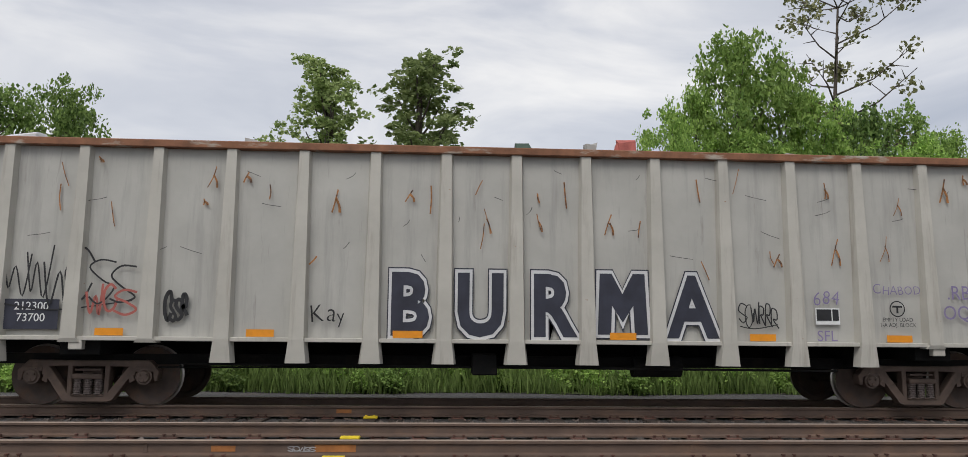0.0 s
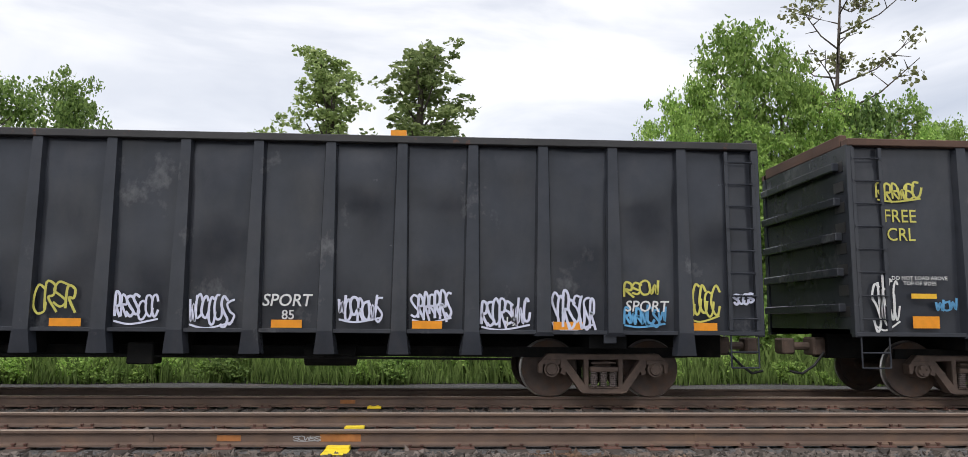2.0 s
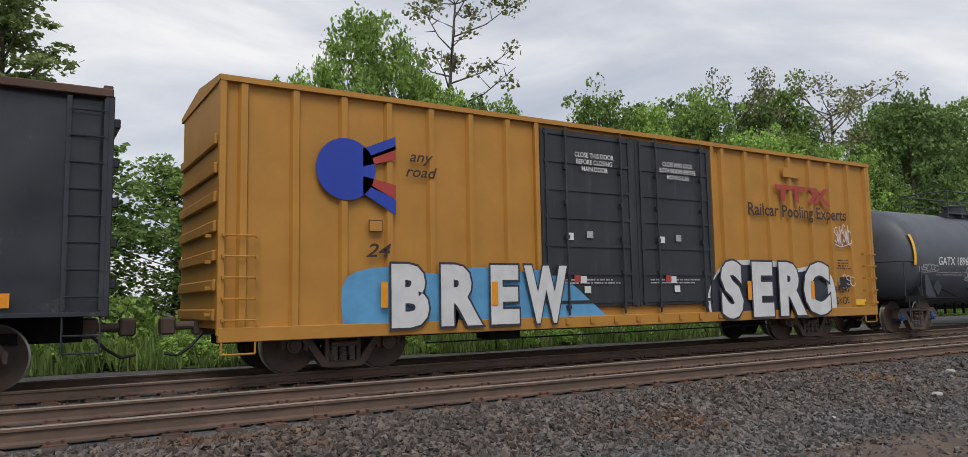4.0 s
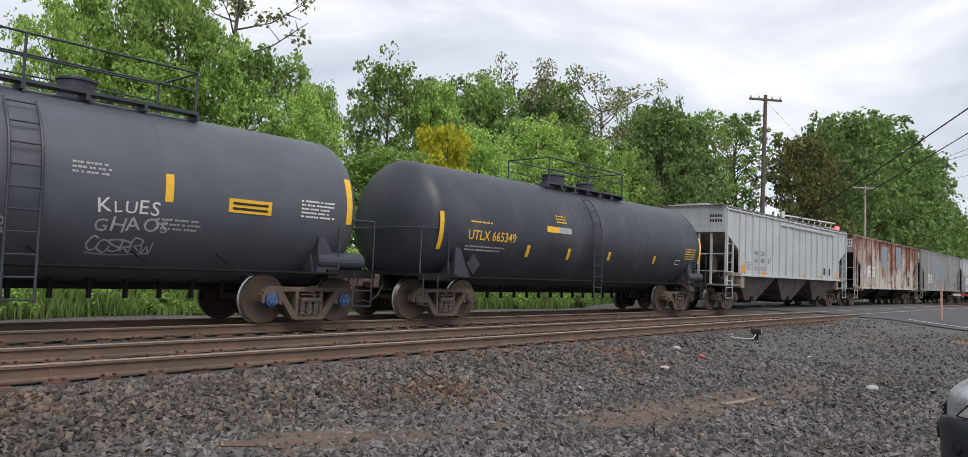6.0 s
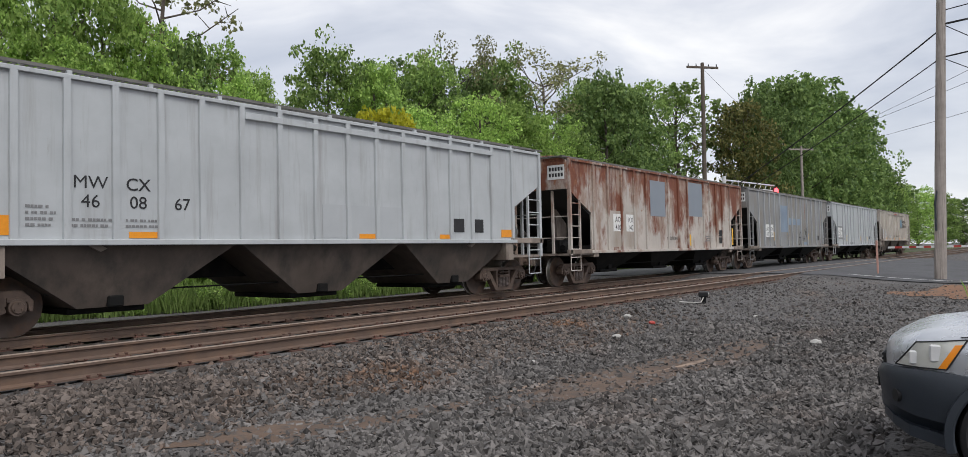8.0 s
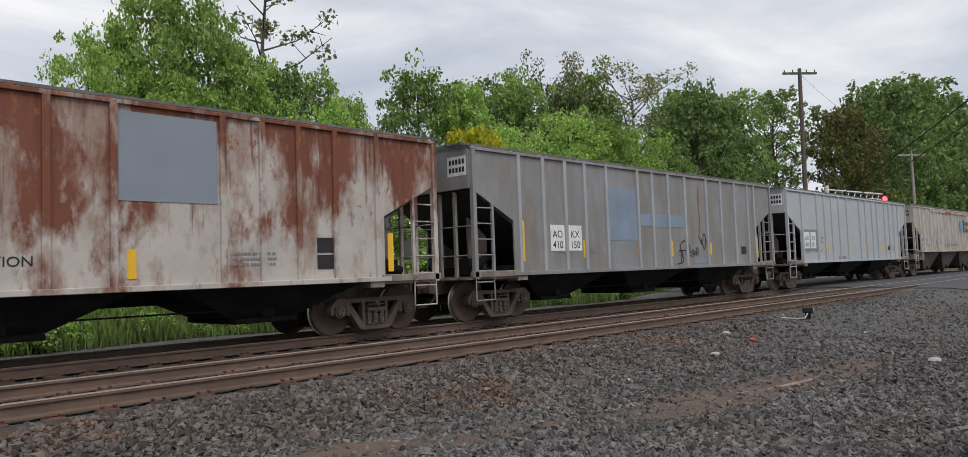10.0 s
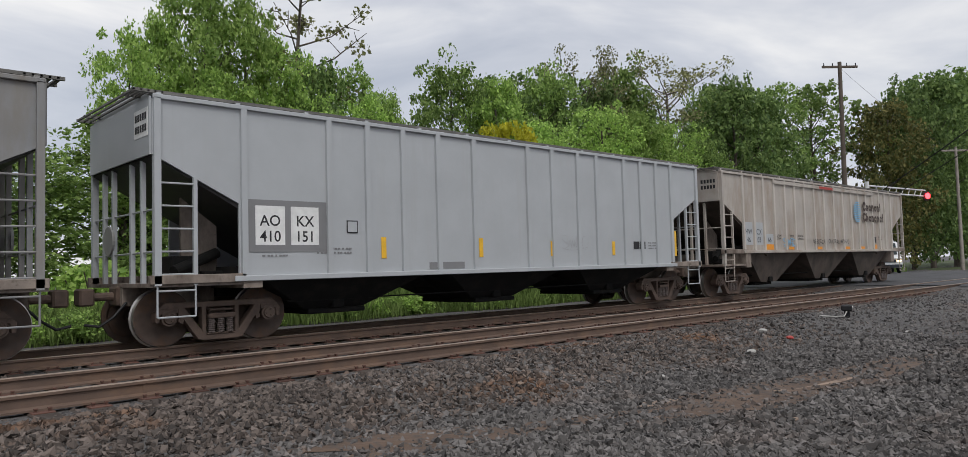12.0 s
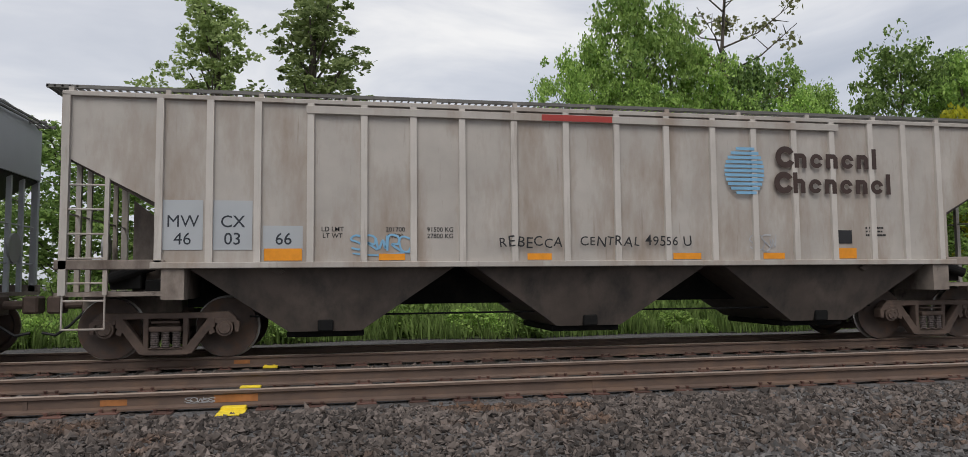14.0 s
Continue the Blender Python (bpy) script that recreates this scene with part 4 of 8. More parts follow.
sticker(g1, "data_panel", R1[11] + 0.32, R1[11] + 0.72, 1.36, 1.62, Y_P, WHITE, "white-edged black data panel")
sticker(g1, "data_panel_field", R1[11] + 0.34, R1[11] + 0.58, 1.42, 1.60, Y_P - 0.005, BLACKMARK)
sticker(g1, "data_panel_field", R1[11] + 0.60, R1[11] + 0.70, 1.42, 1.60, Y_P - 0.005, BLACKMARK)
letters(g1, "load_lettering", "EMPTY LOAD\n1-A ADJ. BLOCK", 0.085, R1[12] + 0.56, 1.42, Y_P, BLACKMARK, 0.0, 1.0)
bm = BM()
ribbon(bm, [(R1[12] + 0.56 + 0.12 * math.cos(i * math.pi / 12), 1.62 + 0.12 * math.sin(i * math.pi / 12)) for i in range(25)], 0.018, Y_P)
block(bm, R1[12] + 0.48, R1[12] + 0.64, Y_P - 0.006, Y_P, 1.64, 1.67)
block(bm, R1[12] + 0.545, R1[12] + 0.575, Y_P - 0.006, Y_P, 1.55, 1.64)
part("round_stencil", bm, BLACKMARK, g1)
rgs = random.Random(77)
for k in range(16):
    a = ([-9.1] + R1)[k]
    for q in range(rgs.choice((3, 4, 5))):
        x, z = a + rgs.uniform(0.2, 0.9), rgs.uniform(2.3, 3.85)
        bm = BM()
        if q % 2:
            ln, lean, wd, mt = rgs.uniform(0.02, 0.12), rgs.uniform(-0.4, 0.4), 0.008, BLACKMARK
        else:
            ln, lean, wd, mt = rgs.uniform(0.08, 0.45), rgs.uniform(-0.14, 0.14), rgs.uniform(0.01, 0.026), SCRAPE
        ribbon(bm, spline([(x, z), (x + lean * 0.4 + rgs.uniform(-0.02, 0.02), z - ln * 0.5), (x + lean, z - ln)], 4), wd, Y_P + 0.0)
        part("scrape", bm, mt, g1, "rusty scrape in the paint")
        if mt is SCRAPE and rgs.random() < 0.45:
            bm = BM()
            ribbon(bm, spline([(x + lean * 0.3, z - ln * 0.4), (x + lean * 0.3 + 0.05, z - ln * 0.7), (x + lean * 0.3 + 0.06, z - ln)], 4), wd * 1.6, Y_P + 0.0)
            part("scrape", bm, mt, g1, "rusty scrape in the paint")
for x, w, h, m_ in ((-8.2, 0.5, 0.12, SIGN_WHITE), (-4.5, 0.25, 0.1, CONCRETE), (1.6, 0.35, 0.22, TRASH_R), (1.1, 0.2, 0.18, CONCRETE), (4.5, 0.4, 0.08, CONCRETE), (-0.1, 0.3, 0.12, TARP)):
    bm = BM()
    block(bm, x, x + w, -1.3, -1.0, 4.0, 4.12 + h, 0.03)
    for v in bm.verts:
        v.co += Vector((rgs.uniform(-0.05, 0.05), 0, rgs.uniform(-0.05, 0.05)))
    part("scrap_load", bm, m_, g1, "crumpled scrap showing above the rim")

# black gondolas
g2, R2 = gondola(-65.26, 9.10, -7.73, 1.113, 15, BLACK_PAINT, BLACK_PAINT, BLACK_RIM,
                 "glossy black dented scrap gondola with white lettering and coloured tags", 0.095, 6.66, seed=5)
letters(g2, "reporting_mark", "CDEX", 0.31, -7.20, 3.04, Y_P - 0.03, WHITE, 0.014, 0.95)
letters(g2, "reporting_mark", "16271", 0.31, -7.20, 2.60, Y_P - 0.03, WHITE, 0.014, 0.95)
sticker(g2, "plate_stencil", R2[1] + 0.45, R2[1] + 0.73, 2.68, 2.94, Y_P - 0.03, WHITE, "small white plate stencil")
sticker(g2, "plate_stencil_field", R2[1] + 0.47, R2[1] + 0.71, 2.70, 2.92, Y_P - 0.035, BLACKMARK)
letters(g2, "plate_lettering", "C", 0.15, R2[1] + 0.59, 2.72, Y_P - 0.042, WHITE, 0.01)
letters(g2, "plate_lettering", "PLATE", 0.06, R2[1] + 0.59, 2.85, Y_P - 0.042, WHITE, 0.005)
microtext(g2, R2[1] + 0.42, 1.88, 0.32, 3, Y_P - 0.03, WHITE, 0.05, 3)
letters(g2, "weight_lettering", "LD LMT\nLT WT", 0.16, -8.05, 1.52, Y_P - 0.03, PALE, 0.006, 1.0)
letters(g2, "weight_lettering", "214600\n71200", 0.15, R2[0] + 0.42, 1.52, Y_P - 0.03, PALE, 0.006, 1.0)
for x, w in ((-8.25, 0.46), (R2[1] + 0.35, 0.55), (R2[3] + 0.4, 0.46), (R2[5] + 0.38, 0.46), (R2[8] + 0.3, 0.46), (R2[10] + 0.2, 0.46), (R2[12] + 0.15, 0.46), (R2[14] + 0.05, 0.46)):
    sticker(g2, "reflector", x, x + w, 1.09, 1.21, Y_P - 0.03, ORANGE, "orange reflective strip")
sticker(g2, "reflector", -8.25, -7.79, 1.22, 1.34, Y_P - 0.03, ORANGE, "orange reflective strip")
for x, z, w, h, m_, sd, lp in ((-8.85, 3.3, 0.45, 0.6, SPRAYY, 31, 6), (-8.3, 3.2, 0.75, 0.65, SPRAYY, 32, 8), (-8.4, 1.15, 0.6, 0.5, SPRAYY, 33, 3), (R2[0] + 0.25, 1.1, 0.5, 0.55, SPRAYY, 34, 4),
                               (R2[1] + 0.5, 1.2, 0.4, 0.45, SPRAYY, 35, 3), (R2[3] + 0.2, 1.25, 0.6, 0.55, SPRAYY, 36, 5), (R2[5] + 0.15, 1.25, 0.6, 0.6, SPRAYY, 37, 4), (R2[2] + 0.3, 1.2, 0.45, 0.25, PALE, 38, 5),
                               (R2[4] + 0.3, 1.3, 0.4, 0.4, SPRAYP, 39, 5), (R2[6] + 0.2, 1.15, 0.65, 0.5, SPRAYL, 40, 7), (R2[7] + 0.2, 1.1, 0.65, 0.6, SPRAYL, 41, 7),
                               (R2[9] + 0.2, 1.2, 0.65, 0.45, SPRAYL, 43, 7), (R2[10] + 0.2, 1.2, 0.6, 0.5, SPRAYL, 44, 7), (R2[11] + 0.15, 1.1, 0.75, 0.5, SPRAYL, 45, 8), (R2[12] + 0.15, 1.1, 0.65, 0.65, SPRAYL, 46, 8),
                               (R2[13] + 0.15, 1.15, 0.65, 0.35, SPRAYB, 47, 7), (R2[13] + 0.15, 1.6, 0.55, 0.3, SPRAYY, 48, 4), (R2[14] + 0.05, 1.25, 0.5, 0.6, SPRAYY, 49, 5), (8.65, 1.5, 0.3, 0.2, SPRAYL, 50, 4)):
    tag(g2, x, z, w, h, Y_P - 0.03, m_, sd, 0.042, lp)
bm = BM()
for i in range(14):
    a = bm.verts.new((-5.3 + 0.09 * i, -1.7 - 0.02 * math.sin(i * 1.7), 4.12 + 0.10 * math.sin(i * 0.8) - (0.10 if i > 9 else 0)))
    b = bm.verts.new((-5.3 + 0.09 * i, -1.1, 4.14 + 0.12 * math.sin(i * 0.9 + 1)))
    c_ = bm.verts.new((-5.3 + 0.09 * i, -1.66, 4.02 - (0.18 if i > 8 else 0)))
    if i:
        bm.faces.new((pa, a, b, pb))
        bm.faces.new((pc, c_, a, pa))
    pa, pb, pc = a, b, c_
letters(g2, "graffiti_lettering", "SPORT", 0.26, R2[8] + 0.52, 1.42, Y_P - 0.03, SPRAYW, 0.012, 0.95, 0.15)
letters(g2, "graffiti_lettering", "85", 0.2, R2[8] + 0.55, 1.22, Y_P - 0.036, SPRAYW, 0.01, 1.0)
letters(g2, "graffiti_lettering", "SPORT", 0.24, R2[13] + 0.5, 1.38, Y_P - 0.04, SPRAYW, 0.012, 0.95, 0.15)
letters(g2, "graffiti_lettering", "19", 0.2, R2[11] + 0.6, 1.14, Y_P - 0.036, SPRAYW, 0.008, 1.0)
tarp = part("tarpaulin", bm, TARP, g2, "torn green tarpaulin over the rim")
sol = tarp.modifiers.new("thick", "SOLIDIFY")
sol.thickness = 0.02
sticker(g2, "scrap_load", 3.2, 3.45, 4.1, 4.22, -1.2, ORANGE, "orange scrap above the rim", 0.3)

g3, R3 = gondola(-45.2, 9.05, -7.2, 1.11, 14, BLACK_PAINT, BLACK_PAINT, BROWN_RIM,
                 "black scrap gondola with a brown rim and white lettering", 0.07, 6.95, top=4.22, seed=8)
letters(g3, "reporting_mark", "CDEX", 0.30, R3[0] + 0.6, 3.0, Y_P - 0.03, WHITE, 0.014, 0.95)
letters(g3, "reporting_mark", "206160", 0.30, R3[0] + 0.6, 2.58, Y_P - 0.03, WHITE, 0.014, 0.9)
letters(g3, "graffiti_lettering", "FREE\nCRL", 0.3, -8.25, 2.85, Y_P - 0.03, SPRAYY, 0.004, 0.85)
letters(g3, "warning_lettering", "DO NOT LOAD ABOVE\nTOP OF SIDES", 0.085, -8.0, 1.92, Y_P - 0.03, WHITE, 0.003)
for x, z, w, h, m_, sd, lp in ((-8.6, 3.2, 0.7, 0.35, SPRAYY, 61, 6), (-8.75, 1.15, 0.4, 0.9, SPRAYW, 62, 5), (-7.75, 1.4, 0.3, 0.25, SPRAYB, 63, 3), (R3[0] + 0.1, 1.3, 0.8, 1.0, SPRAYW, 64, 7), (R3[2] + 0.2, 1.2, 0.6, 0.5, SPRAYW, 65, 6), (R3[5] + 0.2, 1.2, 0.6, 0.5, SPRAYW, 66, 6), (R3[9] + 0.2, 1.2, 0.6, 0.5, SPRAYY, 67, 6)):
    tag(g3, x, z, w, h, Y_P - 0.03, m_, sd, 0.04, lp)
for x in (-8.15, R3[1] + 0.3, R3[4] + 0.3, R3[7] + 0.3, R3[10] + 0.3, R3[13] + 0.3):
    sticker(g3, "reflector", x, x + 0.42, 1.15, 1.34, Y_P - 0.03, ORANGE, "orange reflective strip")
sticker(g3, "reflector", -8.15, -7.75, 1.62, 1.70, Y_P - 0.03, YELLOW)

# ---- yellow boxcar ----
bx = new_car("boxcar", -25.73, "mustard yellow boxcar with black plug doors and big white graffiti", "freight car")
HB, BT, BS = 8.56, 4.62, 0.68
bm = BM()
block(bm, -HB, HB, -1.52, 1.52, BS + 0.1, BT, 0.01)
part("body", bm, TTX_YEL, bx)
bm = BM()
prism(bm, [(-1.62, BT - 0.04), (-1.62, BT + 0.05), (0, BT + 0.22), (1.62, BT + 0.05), (1.62, BT - 0.04)], -HB - 0.03, HB + 0.03, axis="x")
part("roof", bm, TTX_YEL, bx)
bm = BM()
block(bm, -HB, HB, -1.62, -1.50, BS - 0.1, BS + 0.12, 0.01)
for x in np.arange(-HB + 0.3, HB, 0.62):
    if abs(x) < 2.5:
        block(bm, x, x + 0.1, -1.66, -1.6, BS - 0.02, BS + 0.08)
part("side_sill", bm, TTX_YEL, bx)
D0, D1 = -2.56, 2.28
for x in list(np.arange(-HB + 0.35, D0 - 0.2, 0.82)) + list(np.arange(D1 + 0.42, HB, 0.82)):
    bm = BM()
    prism(bm, [(x - 0.09, -1.51), (x - 0.05, -1.60), (x + 0.05, -1.60), (x + 0.09, -1.51)], BS + 0.1, BT - 0.05, axis="z")
    part("side_post", bm, TTX_YEL, bx)
for x in (-HB + 0.03, HB - 0.03, D0 - 0.06, D1 + 0.06):
    bm = BM()
    block(bm, x - 0.05, x + 0.05, -1.61, -1.5, BS, BT, 0.008)
    part("door_post", bm, TTX_YEL, bx)
mid = (D0 + D1) / 2 + 0.06
bm = BM()
block(bm, mid - 0.06, mid + 0.06, -1.58, -1.52, BS + 0.28, BT - 0.1)
part("door_seal", bm, DOOR_BLK, bx)
for x0, x1 in ((D0, mid - 0.02), (mid + 0.02, D1)):
    bm = BM()
    block(bm, x0 + 0.02, x1 - 0.02, -1.60, -1.52, BS + 0.30, BT - 0.12, 0.01)
    door = part("plug_door", bm, DOOR_BLK, bx, "black steel plug door with white stencils")
    bm = BM()
    for z in np.linspace(BS + 0.4, BT - 0.2, 7):
        block(bm, x0 + 0.08, x1 - 0.08, -1.625, -1.60, z - 0.03, z + 0.03)
    for f in (0.06, 0.94):
        x = x0 + (x1 - x0) * f
        block(bm, x - 0.035, x + 0.035, -1.63, -1.60, BS + 0.32, BT - 0.14)
    part("door_frame", bm, DOOR_BLK, door)
    bm = BM()
    for f in (0.24, 0.83):
        x = x0 + (x1 - x0) * f
        rod(bm, (x, -1.66, BS + 0.15), (x, -1.66, BT - 0.05), 0.022, 8)
        for z in np.linspace(BS + 0.3, BT - 0.2, 6):
            block(bm, x - 0.045, x + 0.045, -1.68, -1.60, z - 0.04, z + 0.04)
    part("lock_rod", bm, DOOR_BLK, door)
    microtext(bx, x0 + 0.3, 1.5, x1 - x0 - 0.8, 2, -1.632, PALE, 0.035, int(x0 * 10) + 40)
    for k, (dx, dz, mm) in enumerate(((0.9, 1.75, SIGN_WHITE), (0.75, 1.72, LOGO_RED), (1.0, 1.45, SIGN_WHITE), (1.1, 2.5, PALE), (0.6, 2.4, WHITE))):
        sticker(bx, "placard", x0 + dx, x0 + dx + 0.16, dz - 0.3 + 0.05 * k, dz - 0.16 + 0.05 * k, -1.632, mm, "small placard on the door")
letters(bx, "door_lettering", "CLOSE THIS DOOR\nBEFORE CLOSING\nMAIN DOOR", 0.14, -1.22, 3.98, -1.655, WHITE, 0.008, 0.86)
letters(bx, "door_lettering", "CLOSE AND LOCK\nBOTH DOORS BEFORE\nMOVING CAR", 0.14, 1.16, 3.98, -1.655, WHITE, 0.008, 0.78)
letters(bx, "slogan_lettering", "Railcar Pooling Experts", 0.42, 5.44, 3.06, -1.612, BROWN_TXT, 0.016, 1.0)
bm = BM()
block(bm, 4.55, 5.75, -1.616, -1.612, 3.74, 3.85)
for x in (4.82, 5.36):
    block(bm, x - 0.08, x + 0.08, -1.616, -1.612, 3.44, 3.74)
for dx in (0.0, 0.22):
    prism(bm, [(5.78 + dx, 3.85), (5.95 + dx, 3.85), (6.20 + dx, 3.65), (5.95 + dx, 3.44), (5.78 + dx, 3.44), (6.03 + dx, 3.65)], -1.616, -1.612)
prism(bm, [(6.24, 3.655), (6.50, 3.85), (6.70, 3.85), (6.34, 3.60)], -1.616, -1.612)
prism(bm, [(6.24, 3.645), (6.34, 3.70), (6.74, 3.40), (6.54, 3.40)], -1.6175, -1.6165)
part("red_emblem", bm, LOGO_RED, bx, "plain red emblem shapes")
bm = BM()
lathe(bm, [(0.33, -0.004), (0.52, -0.004), (0.52, 0.0), (0.33, 0.0)], 28, "y", at=(-6.55, -1.612, 3.35))
part("round_emblem", bm, LOGO_BLUE, bx, "blue ring emblem")
for z0, z1, zz0, zz1, mm in ((3.5, 3.72, 3.75, 3.98, LOGO_BLUE), (3.42, 3.55, 3.58, 3.82, LOGO_RED), (3.12, 3.25, 2.9, 3.14, LOGO_RED), (2.96, 3.18, 2.62, 2.88, LOGO_BLUE)):
    bm = BM()
    prism(bm, [(-6.25, z0), (-6.25, z1), (-5.65, zz1), (-5.65, zz0)], -1.616, -1.612)
    part("emblem_bar", bm, mm, bx)
letters(bx, "slogan_lettering", "any\nroad", 0.27, -5.18, 3.58, -1.612, BROWN_TXT, 0.012, 1.15, 0.3)
letters(bx, "car_number", "24", 0.32, -6.0, 1.90, -1.612, BROWN_TXT, 0.014, 1.3, 0.3)
sticker(bx, "plate_stencil", -6.15, -5.9, 2.32, 2.52, -1.612, BROWN_TXT)
sticker(bx, "plate_stencil_field", -6.135, -5.915, 2.335, 2.505, -1.6165, TTX_YEL)
bm = BM()
prism(bm, spline([(-6.6, 0.72), (-6.55, 1.55), (-5.6, 1.75), (-4.9, 1.62), (-4.0, 1.75), (-3.2, 1.66), (-2.6, 1.70), (-1.9, 1.45), (-1.4, 1.1), (-0.9, 0.72)], 4), -1.611, -1.609)
part("blue_spray_field", bm, SPRAYB, bx, "blue sprayed background of the graffiti")
bm = BM()
prism(bm, spline([(2.05, 0.72), (2.0, 1.2), (2.5, 1.85), (3.4, 1.98), (4.4, 1.95), (5.2, 1.8), (6.1, 1.9), (6.6, 1.6), (6.75, 1.0), (6.55, 0.66), (5.0, 0.6)], 4), -1.611, -1.609)
part("white_spray_field", bm, SPRAYW, bx, "white sprayed background of the graffiti")
bm = BM()
prism(bm, spline([(2.1, 0.70), (2.1, 1.35), (2.6, 1.80), (3.4, 1.86), (4.4, 1.82), (5.2, 1.70), (6.0, 1.78), (6.35, 1.5), (6.4, 1.0), (6.2, 0.68), (4.8, 0.62)], 4), -1.6135, -1.6115)
part("navy_spray_field", bm, NAVY, bx, "dark navy sprayed field between the letters")
for word, x0, step, size, zb in (("BREW", -5.45, 0.97, 1.36, 0.78), ("SERC", 2.72, 1.05, 1.62, 0.74)):
    for i, ch in enumerate(word):
        for bold, mtl, dy, nm in ((0.085, NAVY, 0.0, "letter_shadow"), (0.055, SPRAYW, 0.004, "letter")):
            letters(bx, nm, ch, size, x0 + step * i, zb, -1.675 - dy - 0.0006 * i, mtl, bold, 0.9 if ch != "W" else 0.62)
for x in (-5.97, -3.775, 3.245, 5.615):
    sticker(bx, "reflector", x, x + 0.13, 1.05, 1.48, -1.69, ORANGE, "orange reflective strip")
tag(bx, 6.85, 2.4, 0.7, 0.6, -1.612, SPRAYW, 71, 0.03, 6)
scrawl(bx, "BREW", 6.72, 1.18, 0.24, -1.614, BLACKMARK, 72, 0.01)
scrawl(bx, "SKOE", 6.74, 0.90, 0.24, -1.614, BLACKMARK, 74, 0.01)
tag(bx, 6.9, 1.3, 0.7, 0.4, -1.612, SPRAYW, 73, 0.02, 4)
sticker(bx, "data_panel", 6.95, 7.4, 1.32, 1.58, -1.612, BLACKMARK)
microtext(bx, 6.9, 2.0, 0.6, 4, -1.612, BROWN_TXT, 0.04, 9)
sticker(bx, "yellow_label", 7.6, 8.05, 0.85, 1.0, -1.612, YELLOW)
sticker(bx, "side_plate", 4.85, 5.55, 4.05, 4.3, -1.625, TTX_YEL, "small bolted steel plate")
for s in (-1, 1):
    xa, xb = sorted((s * (HB - 0.55), s * (HB - 0.05)))
    ladder(bx, "ladder", xa, xb, 0.75, 2.35, -1.67, 5, TTX_YEL, False)
    bm = BM()
    for x in (xa, xb):
        rod(bm, (x, -1.6, 0.7), (x, -1.6, 0.4), 0.016, 6)
    rod(bm, (xa, -1.6, 0.4), (xb, -1.6, 0.4), 0.016, 6)
    part("step", bm, TTX_YEL, bx)
    bm = BM()
    for k in range(7):
        z = 0.9 + 0.45 * k
        block(bm, min(s * HB, s * (HB + 0.06)), max(s * HB, s * (HB + 0.06)), -1.45, 1.45, z, z + 0.18, 0.02)
    part("end_rib", bm, TTX_YEL, bx)
    ladder(bx, "end_ladder", s * (HB + 0.1) - 0.02, s * (HB + 0.1) + 0.02, 0.8, 2.4, -1.3, 4, TTX_YEL, False)
    add_coupler(bx, s * (HB + 0.05), s)
    add_truck(bx, s * 6.4)
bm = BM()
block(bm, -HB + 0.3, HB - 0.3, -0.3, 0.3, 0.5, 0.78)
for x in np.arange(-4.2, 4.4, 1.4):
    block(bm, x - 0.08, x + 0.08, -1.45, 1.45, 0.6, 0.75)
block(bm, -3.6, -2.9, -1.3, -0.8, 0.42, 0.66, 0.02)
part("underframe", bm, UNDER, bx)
bm = BM()
rod(bm, (-5.0, -1.4, 0.42), (4.5, -1.4, 0.45), 0.014, 6)
part("uncoupling_rod", bm, UNDER, bx)

# ---- tank cars ----
Z_TANK, R_TANK = 2.20, 1.50


def on_tank(z, lift=0.006):
    """The y of the tank's shell at height z, on the side that faces -y."""
    return -math.sqrt(max((R_TANK + lift) ** 2 - (z - Z_TANK) ** 2, 0.0))


def tank_label(ob):
    """Lays flat lettering made at y = 0 on the shell."""
    for v in ob.data.vertices:
        v.co.y = on_tank(v.co.z) + v.co.y
    return ob


def strip(car, x, z0, z1, w, material=YELLOW):
    bm = BM()
    n = 8
    prev = None
    for k in range(n + 1):
        z = z0 + (z1 - z0) * k / n
        a, b = bm.verts.new((x - w / 2, on_tank(z), z)), bm.verts.new((x + w / 2, on_tank(z), z))
        if prev:
            bm.faces.new((prev[0], prev[1], b, a))
        prev = (a, b)
    part("reflector", bm, material, car, "yellow reflective strip")


